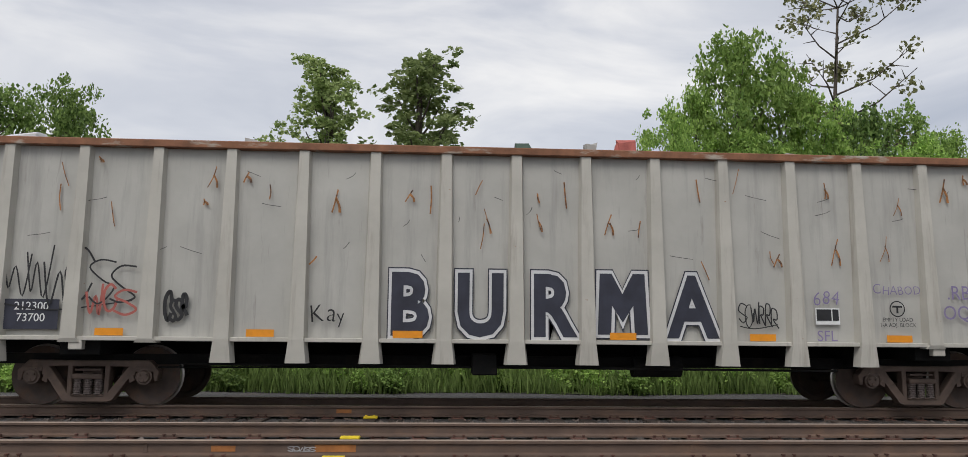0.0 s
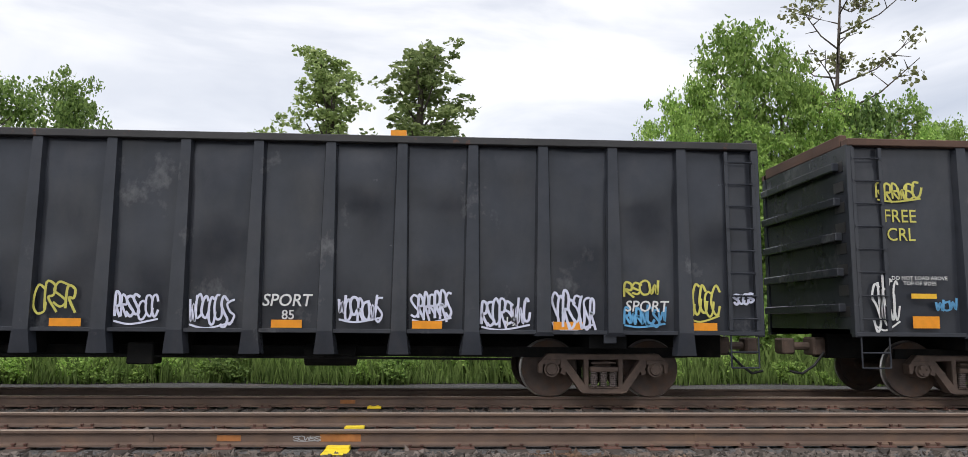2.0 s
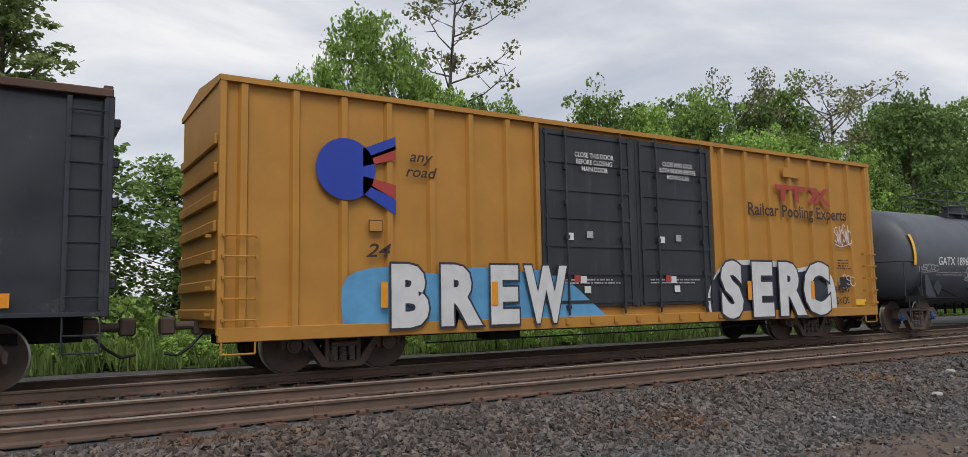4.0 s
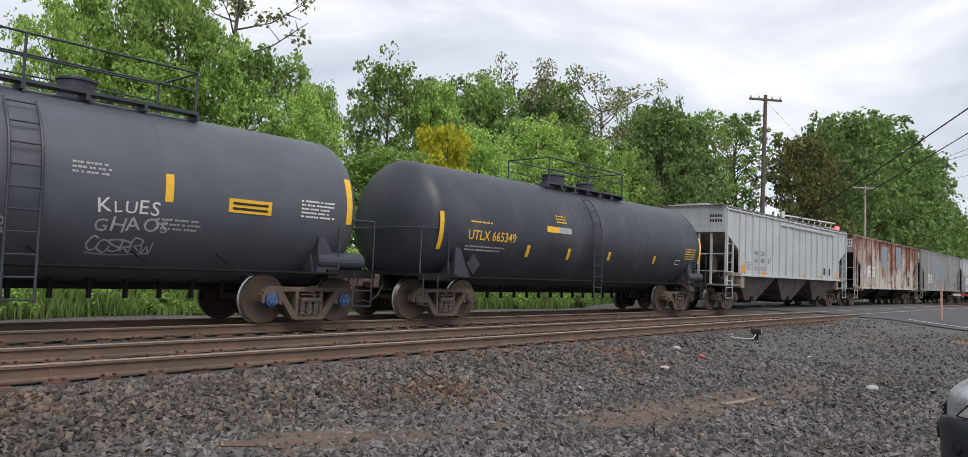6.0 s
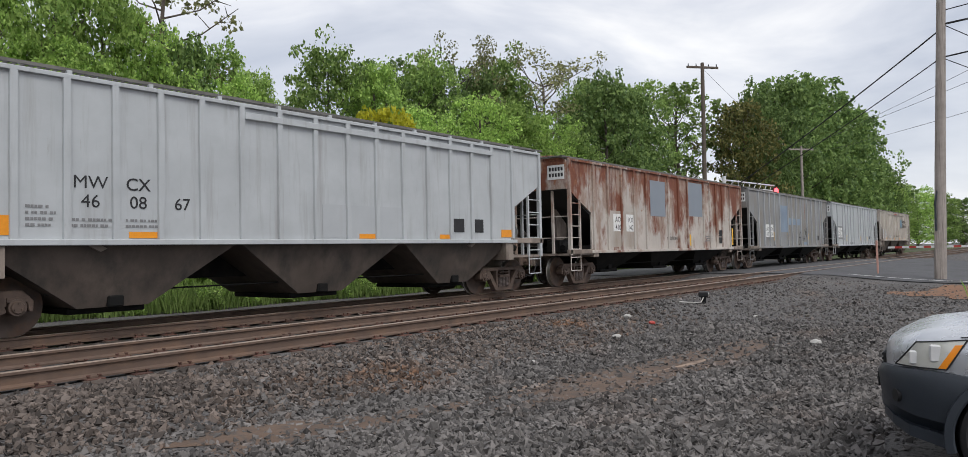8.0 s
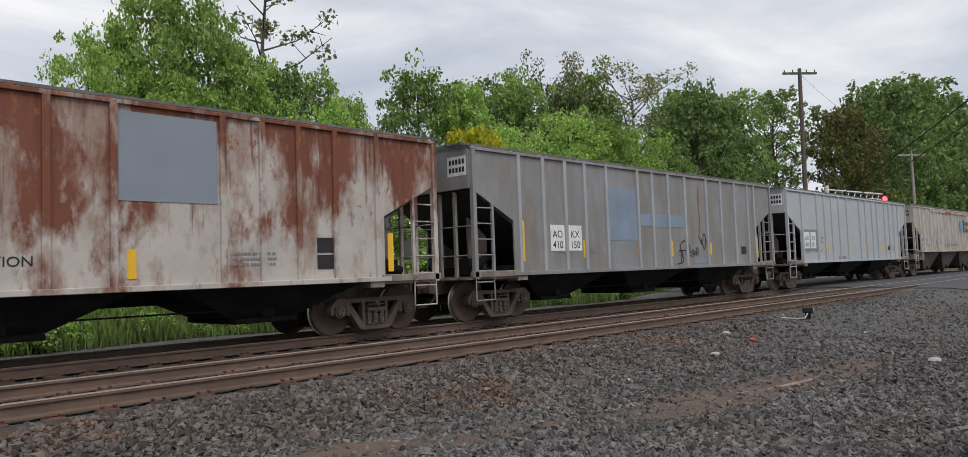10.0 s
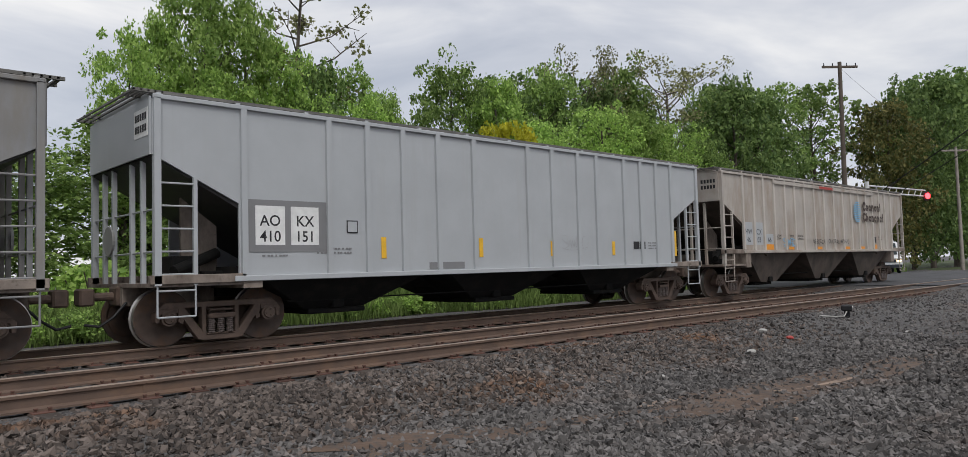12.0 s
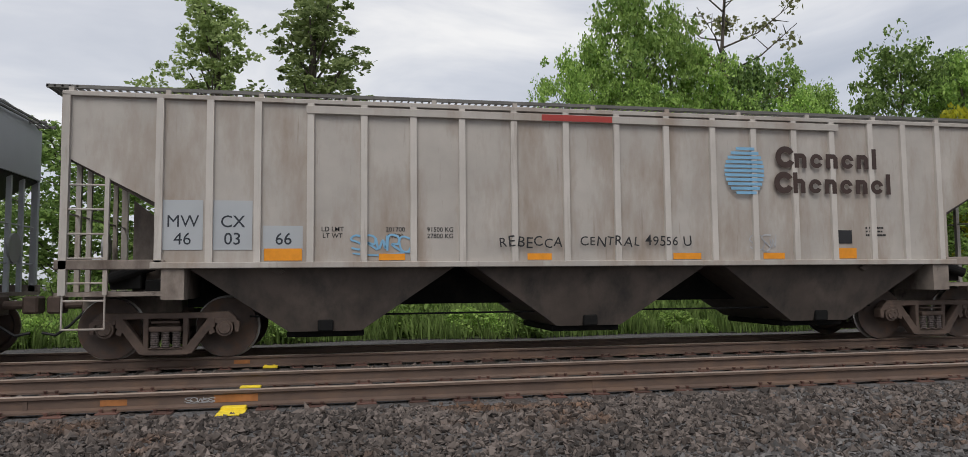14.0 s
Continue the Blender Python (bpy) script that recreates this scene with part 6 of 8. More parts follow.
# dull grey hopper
h3 = hopper(55.85, 7.45, 6.2, "dull grey covered hopper car with blue-grey paint patches", H_DULL, H_SHADE_BLACK, [-5.95, -5.1, -4.27, -3.48, -2.55, -1.08, -0.35, 0.5, 1.45, 2.75, 3.7, 4.65, 5.6, 6.1], (-4.0, 0.0, 4.0), UNDER, 3)
for x, a, b in ((-4.59, "AO", "410"), (-3.92, "KX", "150")):
    sticker(h3, "mark_panel", x - 0.27, x + 0.27, 1.58, 2.22, -1.553, WHITE, "white square with black lettering")
    mark_block(h3, x, 1.64, a, b, 0.26, BLACKMARK, -1.558)
sticker(h3, "blue_patch", -2.45, -1.07, 1.85, 3.28, -1.549,  PATCH_BLUE, "faded blue repaint patch")
sticker(h3, "blue_patch", -0.92, 1.49, 2.26, 2.62, -1.549,  PATCH_BLUE, "faded blue repaint patch")
sticker(h3, "blue_patch", 2.0, 2.9, 1.15, 1.3, -1.549,  PATCH_BLUE, "faded blue repaint patch")
for x, z0, z1 in ((-5.9, 1.35, 2.3), (-3.6, 1.4, 1.85), (-1.14, 1.4, 1.85), (0.58, 1.4, 1.85), (2.9, 1.4, 1.8), (4.7, 1.4, 1.8), (6.2, 1.3, 2.0)):
    sticker(h3, "reflector", x, x + 0.11, z0, z1, -1.553, YELLOW, "yellow reflective strip")
bm = BM()
ribbon(bm, spline([(0.90, 1.15), (1.25, 1.25), (1.10, 1.7), (1.40, 1.85), (1.65, 1.6), (1.00, 1.55)], 6), 0.04, -1.553)
ribbon(bm, [(1.20, 1.5), (1.10, 1.15)], 0.03, -1.553)
part("tag", bm, BLACKMARK, h3, "black triangular tag")
bm = BM()
ribbon(bm, spline([(2.20, 2.05), (2.40, 1.75), (2.55, 2.1), (2.75, 1.7)], 6), 0.035, -1.553)
ribbon(bm, spline([(2.35, 1.95), (2.55, 1.6), (2.65, 1.95)], 6), 0.035, -1.5545)
part("tag", bm, BLACKMARK, h3, "black zigzag tag")
bm = BM()
ribbon(bm, [(2.32, 3.55), (2.30, 3.0), (2.34, 2.5), (2.30, 2.1)], 0.06, -1.552)
part("rust_streak", bm, RUSTY_RIM, h3, "dark rust streak running down")
sticker(h3, "data_panel", 5.05, 5.4, 1.42, 1.68, -1.553, BLACKMARK)
for x, z, w, r, sd in ((-4.7, 1.6, 0.8, 2, 1), (-3.6, 1.6, 0.6, 2, 2), (1.0, 1.5, 0.6, 2, 3)):
    microtext(h3, x, z, w, r, -1.553, PATCH_DGREY, 0.05, sd + 70)
tag(h3, 1.7, 1.35, 0.5, 0.3, -1.553, BLACKMARK, 91, 0.025, 3)

# light hopper
ribs_c = [-6.05, -4.5, -3.7, -2.9, -2.05, -1.1, 0.5, 1.3, 2.2, 2.9, 4.0, 4.7, 5.4, 6.1]
h4 = hopper(72.70, 7.45, 6.25, "clean pale grey covered hopper car with shade-black end slopes", H_LIGHT, H_SHADE_BLACK, ribs_c, (-4.0, 0.0, 4.0), UNDER, 4)
sticker(h4, "mark_patch", -6.0, -4.55, 1.48, 2.36, -1.548, PATCH_DGREY, "dark grey square behind the marks")
for x, a, b in ((-5.60, "AO", "410"), (-4.97, "KX", "151")):
    sticker(h4, "mark_panel", x - 0.26, x + 0.26, 1.6, 2.26, -1.552, WHITE, "white square with black lettering")
    mark_block(h4, x, 1.66, a, b, 0.26, BLACKMARK, -1.557, 0.012, 0.95)
for x, z0, z1 in ((-6.1, 1.4, 2.25), (-3.42, 1.35, 1.75), (-0.99, 1.35, 1.75), (1.2, 1.35, 1.7), (3.46, 1.35, 1.7), (6.2, 1.3, 2.0)):
    sticker(h4, "reflector", x, x + 0.11, z0, z1, -1.553, YELLOW, "yellow reflective strip")
for x in (4.35, 4.62):
    sticker(h4, "data_panel", x, x + 0.24, 1.5, 1.7, -1.553, BLACKMARK)
sticker(h4, "plate_stencil", -4.15, -3.92, 1.82, 2.05, -1.553, BLACKMARK)
sticker(h4, "plate_stencil_field", -4.13, -3.94, 1.84, 2.03, -1.557, H_LIGHT)
sticker(h4, "grey_patch", -2.3, -1.4, 1.12, 1.26, -1.549, PATCH_DGREY)
for x, z, w, r, sd in ((-4.75, 1.52, 0.8, 2, 1), (5.0, 1.65, 0.4, 3, 2), (-5.75, 1.55, 0.5, 3, 3)):
    microtext(h4, x, z, w, r, -1.553, PATCH_DGREY, 0.04, sd + 90)
tag(h4, 1.6, 1.5, 0.9, 0.4, -1.553, PALE, 95, 0.012, 5)

# tan hopper, last of the train
ribs_d = [x - 84.9 for x in (78.22, 78.92, 79.6, 80.37, 81.17, 81.93, 82.7, 83.54, 84.41, 85.28, 86.16, 87.0, 87.76, 88.53, 89.27, 90.04, 90.71, 91.42)]
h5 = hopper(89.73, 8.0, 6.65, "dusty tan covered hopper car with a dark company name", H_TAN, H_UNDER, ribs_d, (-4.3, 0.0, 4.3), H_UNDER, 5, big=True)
for x, a, b in ((-6.35, "MW", "46"), (-5.65, "CX", "03"), (-4.92, "", "66")):
    sticker(h5, "mark_panel", x - 0.30, x + 0.28, 1.62, 2.35 if a else 1.98, -1.549, H_LIGHT, "pale blue-grey square behind the marks")
    mark_block(h5, x, 1.70, a, b, 0.25, CLAD, -1.556)
for x, w in ((-5.2, 0.55), (-3.5, 0.4), (-1.15, 0.4), (1.35, 0.5), (3.0, 0.4), (4.4, 0.4)):
    sticker(h5, "reflector", x, x + w, 1.46, 1.64 if x < -5 or x > 4 else 1.56, -1.552, ORANGE, "orange reflective strip")
# company name drawn as plain shapes
for row, (z, n_, x0) in enumerate(((3.02, 7, 3.32), (2.58, 8, 3.28))):
    for i in range(n_):
        bm = BM()
        x = x0 + 0.305 * i
        y0, y1 = -1.6045, -1.6015
        tall = 0.36 if i == n_ - 1 or (row == 1 and i == 1) else 0.25
        if i == 0:
            prism(bm, [(x + 0.13 + 0.19 * math.cos(t), z + 0.18 + 0.19 * math.sin(t)) for t in [0.5 + 5.3 * k / 14 for k in range(15)]] + [(x + 0.13 + 0.085 * math.cos(t), z + 0.18 + 0.085 * math.sin(t)) for t in [5.8 - 5.3 * k / 14 for k in range(15)]], y0, y1)
        elif i == n_ - 1:
            block(bm, x, x + 0.085, y0, y1, z, z + tall)
        elif i % 2 == 0:
            prism(bm, [(x + 0.12 + 0.125 * math.cos(t), z + 0.125 + 0.125 * math.sin(t)) for t in [0.2 + 5.6 * k / 14 for k in range(15)]] + [(x + 0.12 + 0.05 * math.cos(t), z + 0.125 + 0.05 * math.sin(t)) for t in [5.8 - 5.6 * k / 14 for k in range(15)]], y0, y1)
        else:
            prism(bm, [(x, z), (x + 0.085, z), (x + 0.085, z + 0.17), (x + 0.145, z + 0.17), (x + 0.145, z), (x + 0.23, z), (x + 0.23, z + 0.19), (x + 0.17, z + 0.25), (x + 0.085, z + 0.25), (x + 0.085, z + tall), (x, z + tall)], y0, y1)
        part("name_shape", bm, BROWN_TXT, h5, "dark brown shape of the company name")
for k in range(11):
    z = 2.55 + 0.075 * k
    hw = 0.42 * math.sqrt(max(1 - ((z + 0.02 - 2.94) / 0.43) ** 2, 0.02))
    bm = BM()
    block(bm, 2.72 - hw, 2.72 + hw * 0.75, -1.6045, -1.6015, z, z + 0.05)
    part("globe_stripe", bm, TEAL, h5, "pale blue stripe of a globe emblem")
letters(h5, "weight_lettering", "LD LMT\nLT WT", 0.10, -4.2, 1.90, -1.552, BLACKMARK, 0.004)
letters(h5, "weight_lettering", "201700\n61300", 0.10, -3.25, 1.90, -1.552, BLACKMARK, 0.004)
letters(h5, "weight_lettering", "91500 KG\n27800 KG", 0.10, -2.55, 1.90, -1.552, BLACKMARK, 0.004)
tag(h5, -3.9, 1.55, 0.9, 0.32, -1.553, TEAL, 96, 0.035, 5)
scrawl(h5, "REBECCA", -1.62, 1.66, 0.23, -1.604, BLACKMARK, 97, 0.004, 1.0)
scrawl(h5, "CENTRAL 49556 U", -0.28, 1.68, 0.22, -1.604, BLACKMARK, 98, 0.004, 1.0)
tag(h5, 2.75, 1.6, 0.5, 0.35, -1.553, PALE, 99, 0.025, 4)
sticker(h5, "data_panel", 4.35, 4.72, 1.72, 1.95, -1.552, BLACKMARK)
microtext(h5, 5.0, 1.98, 0.4, 3, -1.552, BLACKMARK, 0.035, 101)
bm = BM()
block(bm, -4.6, 4.5, -1.615, -1.60, 3.68, 3.80, 0.005)
part("top_stiffener", bm, H_TAN, h5)
sticker(h5, "red_paint_patch", -0.9, 0.3, 3.69, 3.79, -1.616, LOGO_RED, "faded red paint on the top stiffener")
# painted marks on the hoppers' end sheets
for car, hf, patch in ((h1, 7.45, H_LIGHT), (h2, 7.45, WHITE), (h3, 7.45, WHITE), (h4, 7.45, WHITE), (h5, 8.0, H_TAN)):
    bm = BM()
    block(bm, -hf - 0.036, -hf - 0.03, -1.45, -0.85, 3.28, 3.72)
    part("end_mark_patch", bm, patch, car)
    for z in (3.36, 3.54):
        for k in range(5):
            bm = BM()
            block(bm, -hf - 0.041, -hf - 0.036, -1.40 + 0.105 * k, -1.33 + 0.105 * k, z, z + 0.11)
            part("end_mark", bm, BLACKMARK, car, "small painted mark on the end sheet")

def stretch(car, f):
    """Lengthens a car's body along the track; its trucks keep their size."""
    for ob in car.children:
        if ob.name.startswith("truck"):
            ob.location.x *= f
            continue
        for o in (ob, *ob.children):
            for v in o.data.vertices:
                v.co.x *= f


for car, f in ((g1, 0.990), (g2, 1.0), (g3, 1.045), (bx, 0.997), (t1, 1.045), (t2, 1.011), (h1, 1.030), (h2, 1.041), (h3, 1.037), (h4, 1.033), (h5, 0.994)):
    stretch(car, f)

# ---- trees, shrubs and weeds ----


def leaf_mesh(name, centres, spread, per, size, material, seed, flat=0.75):
    """Small folded leaves scattered in clumps about the centres."""
    rs = np.random.RandomState(seed)
    n = len(centres) * per
    c = np.repeat(np.asarray(centres, float), per, axis=0)
    sp = np.repeat(np.asarray(spread, float), per)[:, None]
    d = rs.normal(size=(n, 3))
    d /= np.linalg.norm(d, axis=1)[:, None]
    p = c + d * sp * (rs.rand(n, 1) ** 0.45) * np.array([1, 1, flat])
    u = rs.normal(size=(n, 3))
    u /= np.linalg.norm(u, axis=1)[:, None]
    w = rs.normal(size=(n, 3)) + np.array([0, 0, 0.6])
    v = np.cross(u, w)
    v /= np.linalg.norm(v, axis=1)[:, None] + 1e-9
    s = size * (0.6 + 0.8 * rs.rand(n, 1))
    nrm = np.cross(u, v)
    quad = np.stack([p - u * s * 0.5, p + v * s * 0.34 - nrm * s * 0.08, p + u * s * 0.5, p - v * s * 0.34 - nrm * s * 0.08], 1).reshape(-1, 3)
    me = bpy.data.meshes.new(name)
    me.from_pydata(quad.tolist(), [], np.arange(4 * n).reshape(-1, 4).tolist())
    me.materials.append(material)
    return me


def limb(bm, pts, r0, r1, seg=7):
    rings = []
    k = len(pts)
    for i, p in enumerate(pts):
        p = Vector(p)
        d = (Vector(pts[min(i + 1, k - 1)]) - Vector(pts[max(i - 1, 0)])).normalized()
        u = d.orthogonal().normalized()
        v = d.cross(u)
        r = r0 + (r1 - r0) * i / (k - 1)
        rings.append([bm.verts.new(p + (u * math.cos(t) + v * math.sin(t)) * r) for t in [2 * math.pi * j / seg for j in range(seg)]])
    for a, b in zip(rings, rings[1:]):
        for j in range(seg):
            bm.faces.new((a[j], a[(j + 1) % seg], b[(j + 1) % seg], b[j]))
    bm.faces.new(rings[-1])


def tree_meshes(seed, height, radius, base, material, shape="round", clumps=90, per=70, size=0.24, spread=0.8, bare=0.0):
    """Trunk with limbs, and a crown of leaf clumps about the limbs' ends."""
    rg = random.Random(seed)
    bm = BM()
    lean = [(rg.uniform(-0.3, 0.3), rg.uniform(-0.3, 0.3)) for _ in range(5)]
    trunk = [(lean[i][0] * i * 0.25, lean[i][1] * i * 0.25, height * 0.86 * i / 4) for i in range(5)]
    limb(bm, trunk, (0.011 if bare > 0.4 else 0.018) * height, (0.0025 if bare > 0.4 else 0.005) * height)
    centres, spreads = [], []
    if bare == 0:
        n_lobe = 34 if shape == "round" else 40
        for k in range(n_lobe):
            g = (k + rg.random()) / n_lobe
            z = height * (base + (0.93 - base) * g)
            if shape == "round":
                env = radius * math.sqrt(max(1 - ((g - 0.40) / 0.68) ** 2, 0.06))
            else:
                env = radius * (1.0 - 0.80 * g) * rg.uniform(0.8, 1.15)
            a = 2.4 * k + rg.uniform(-0.6, 0.6)
            off = env * rg.uniform(0.25, 0.78)
            lobe = Vector((math.cos(a) * off, math.sin(a) * off, z))
            lr = env * rg.uniform(0.30, 0.50) + 0.10 * radius
            f = max(z / height - 0.12, 0.05)
            i = min(int(f / 0.86 * 4), 3)
            p0 = Vector(trunk[i]).lerp(Vector(trunk[i + 1]), min(f / 0.86 * 4 - i, 1))
            limb(bm, [p0, p0.lerp(lobe, 0.5) - Vector((0, 0, 0.1)), lobe], 0.006 * height * (1 - 0.6 * g), 0.02, 5)
            for q in range(max(int(clumps / n_lobe), 3)):
                d = Vector((rg.gauss(0, 1), rg.gauss(0, 1), rg.gauss(0.35, 0.9))).normalized()
                c = lobe + Vector((d.x * lr, d.y * lr, d.z * lr * 0.8)) * rg.uniform(0.25, 1.15)
                centres.append(c)
                spreads.append(spread * rg.uniform(0.5, 1.1))
        return mesh_of(bm, "trunk", BARK, False), leaf_mesh("crown", [tuple(c) for c in centres], spreads, per, size, material, seed)
    n_limb = 22
    for k in range(n_limb):
        f = base + (0.97 - base) * (k + rg.random() * 0.7) / n_limb
        i = min(int(f / 0.86 * 4), 3)
        t = min(f / 0.86 * 4 - i, 1)
        p0 = Vector(trunk[i]).lerp(Vector(trunk[i + 1]), t)
        g = (f - base) / (1 - base)
        if shape == "round":
            reach = radius * (0.55 + 0.45 * math.sin(math.pi * min(max(g * 0.85 + 0.15, 0), 1)))
        elif shape == "cone":
            reach = radius * (1.0 - 0.78 * g) * (0.75 + 0.5 * rg.random())
        else:
            reach = radius * (0.6 + 0.4 * rg.random())
        a = 2.4 * k + rg.uniform(-0.5, 0.5)
        rise = reach * rg.uniform(0.25, 0.75)
        tip = p0 + Vector((math.cos(a) * reach, math.sin(a) * reach, rise))
        mid_p = p0.lerp(tip, 0.5) + Vector((rg.uniform(-0.2, 0.2), rg.uniform(-0.2, 0.2), -0.08 * reach))
        limb(bm, [p0, mid_p, tip], (0.0032 if bare > 0.4 else 0.006) * height * (1 - 0.5 * g), 0.015, 5)
        for q in range(3):
            tw = mid_p.lerp(tip, 0.3 + 0.3 * q) + Vector((rg.uniform(-1, 1), rg.uniform(-1, 1), rg.uniform(-0.2, 0.8))) * reach * 0.3
            limb(bm, [mid_p.lerp(tip, 0.2 + 0.25 * q), tw], 0.03, 0.01, 4)
            if rg.random() > bare:
                centres.append(tw)
                spreads.append(spread * rg.uniform(0.6, 1.15))
        if rg.random() > bare:
            centres.append(tip)
            spreads.append(spread * rg.uniform(0.7, 1.2))
    return mesh_of(bm, "trunk", BARK, False), leaf_mesh("crown", [tuple(c) for c in centres], spreads, per, size, material, seed)


def tree_kind(label, *args, **kw):
    return (label, *tree_meshes(*args, **kw))


KINDS = {
    "cotton": tree_kind("slender green cottonwood tree with glossy leaves", 3, 14.6, 3.2, 0.30, LEAF_C, "cone", 330, 26, 0.19, 0.36),
    "cotton2": tree_kind("slender green cottonwood tree with glossy leaves", 14, 14.6, 3.3, 0.30, LEAF_C, "cone", 330, 26, 0.19, 0.36),
    "maple": tree_kind("leafy light green maple tree", 5, 13.5, 4.0, 0.14, LEAF_L, "round", 340, 42, 0.24, 0.80),
    "maple2": tree_kind("leafy light green maple tree", 25, 13.5, 4.2, 0.12, LEAF_L, "round", 340, 42, 0.24, 0.80),
    "broad": tree_kind("broad green woodland tree", 7, 15.0, 5.0, 0.13, LEAF_G, "round", 340, 42, 0.28, 0.95),
    "broad2": tree_kind("broad green woodland tree", 17, 15.0, 5.2, 0.11, LEAF_G, "round", 340, 42, 0.28, 0.95),
    "dark": tree_kind("dense dark green woodland tree", 9, 16.0, 5.4, 0.10, LEAF_D, "round", 340, 32, 0.38, 1.05),
    "dark2": tree_kind("dense dark green woodland tree", 19, 16.0, 5.2, 0.11, LEAF_D, "round", 340, 32, 0.38, 1.05),
    "thin": tree_kind("thin-leaved grey-brown tree with branches showing", 11, 16.0, 4.6, 0.3, LEAF_B, "round", 80, 45, 0.22, 0.9, bare=0.2),
    "autumn": tree_kind("woodland tree with leaves turning orange-brown", 31, 15.0, 5.0, 0.13, LEAF_O, "round", 340, 34, 0.34, 0.95),
    "spread": tree_kind("tall open-crowned tree with spreading limbs", 33, 16.0, 5.2, 0.42, LEAF_G, "round", 170, 34, 0.28, 0.75),
    "half": tree_kind("tall half-dead tree with bare limbs and sparse leaves", 13, 18.5, 3.4, 0.45, LEAF_B, "ragged", 40, 45, 0.22, 0.75, bare=0.55),
    "yellow": tree_kind("small tree with bright yellow autumn leaves", 15, 6.0, 2.0, 0.2, LEAF_Y, "round", 60, 60, 0.2, 0.6),
}


def plant(kind, x, y, height, scale_w=1.0, turn=None, seed=0):
    rg = random.Random(int(x * 31 + y * 17) + seed)
    label, trunk, crown = KINDS[kind]
    ref = max(v.co.z for v in crown.vertices) if kind not in HEIGHTS else HEIGHTS[kind]
    HEIGHTS[kind] = ref
    s = (height + 0.4) / ref
    ob = thing("tree", Matrix.LocRotScale((x, y, -0.4), Euler((0, 0, rg.uniform(0, 6.28) if turn is None else turn)), (s * scale_w, s * scale_w, s)), label, "tree", "trees along the railway")
    part("trunk", trunk, None, ob)
    part("crown", crown, None, ob)
    return ob


HEIGHTS = {}
plant("cotton", -5.5, 34, 13.9, 1.35)
plant("cotton2", -1.0, 34, 14.4, 1.55, 2.0)
for x, y, h, kind, w in ((-20.6, 35, 13.2, "broad", 0.75), (-17.5, 35, 13.2, "broad2", 0.6), (-25, 36, 12.5, "maple", 1.0), (-31, 38, 13, "broad", 1.0), (-38, 38, 12, "maple", 1.0),
                         (9.5, 30, 11.0, "maple2", 0.55), (11.1, 31, 12.3, "maple", 0.45), (13.0, 31, 15.0, "maple", 0.62), (14.9, 31.5, 14.2, "maple2", 0.55), (16.5, 31, 12.2, "maple", 0.6), (18.8, 32, 11.9, "dark", 0.55), (21.5, 32, 12.0, "broad2", 0.6), (23.0, 32, 10.8, "maple", 0.55), (20.0, 30, 9.8, "maple2", 0.8), (12.0, 29.5, 9.8, "maple2", 0.8),
                         (18.7, 33, 19.3, "half", 1.0),
                         (32.7, 38, 15.8, "broad", 0.72), (35.3, 36, 14.4, "maple", 0.7), (38.6, 39, 15.8, "dark", 0.7), (41.8, 38, 16.8, "broad2", 0.75), (45.5, 39, 16.6, "dark2", 0.7), (48.3, 40, 19.4, "thin", 0.8), (51.5, 40, 17.6, "dark", 0.6), (54.6, 40, 19.8, "broad", 0.7), (58.0, 40, 17.6, "dark2", 0.6), (61.2, 39, 21.0, "thin", 1.0), (65.5, 38, 18.6, "broad2", 0.7), (70.5, 38, 20.5, "dark", 0.6),
                         (31.8, 28.5, 9.7, "maple", 0.9), (37.3, 28.5, 11.3, "maple2", 0.9), (41.2, 28.5, 11.4, "maple", 0.9), (45.0, 28.5, 11.0, "maple2", 0.85), (49.5, 28.5, 10.6, "broad2", 0.8), (56.4, 30, 15.8, "dark", 0.8), (61.8, 30.5, 16.0, "dark2", 0.8), (69, 32.5, 18.4, "spread", 0.8), (76.8, 32, 19.6, "spread", 0.95),
                         (78, 25.5, 16.8, "autumn", 0.8), (84, 25.5, 18.8, "dark2", 0.7), (92, 26, 21.5, "dark", 0.8), (101, 26, 23.8, "dark2", 0.9), (112, 27, 25.4, "dark", 0.95), (124, 27, 25.2, "dark2", 0.95), (134, 27, 24.2, "dark", 0.9), (143, 27, 21.0, "dark2", 0.9), (154, 27, 17, "dark", 1.0), (170, 27, 14.5, "maple", 1.2),
                         (185, 27, 15.0, "broad", 1.2), (205, 26, 15, "maple2", 1.3), (235, 24, 15, "broad2", 1.4), (270, 22, 15, "dark", 1.6), (320, 16, 16, "broad", 2.0), (380, 8, 16, "dark2", 2.0),
                         (96, -6.5, 11.5, "broad2", 1.0), (108, -4.5, 12.5, "maple", 1.0), (122, -2.5, 11.0, "thin", 1.0), (140, -4, 14, "broad", 1.1), (165, -3, 14, "maple2", 1.2), (200, -3, 15, "dark", 1.4), (245, -2, 15, "broad", 1.6), (300, -1, 15, "dark2", 1.8), (86, -10, 12.0, "maple2", 1.1)):
    plant(kind, x, y, h, w)
plant("yellow", 26.5, 26, 8.5, 0.6)
for i, x in enumerate(np.arange(-46, 26, 4.6)):
    plant(("broad", "maple", "dark", "broad2")[i % 4], x, 27.5 + (i * 37 % 5) * 0.5, 6.2 + (i * 53 % 7) * 0.22, 1.6)
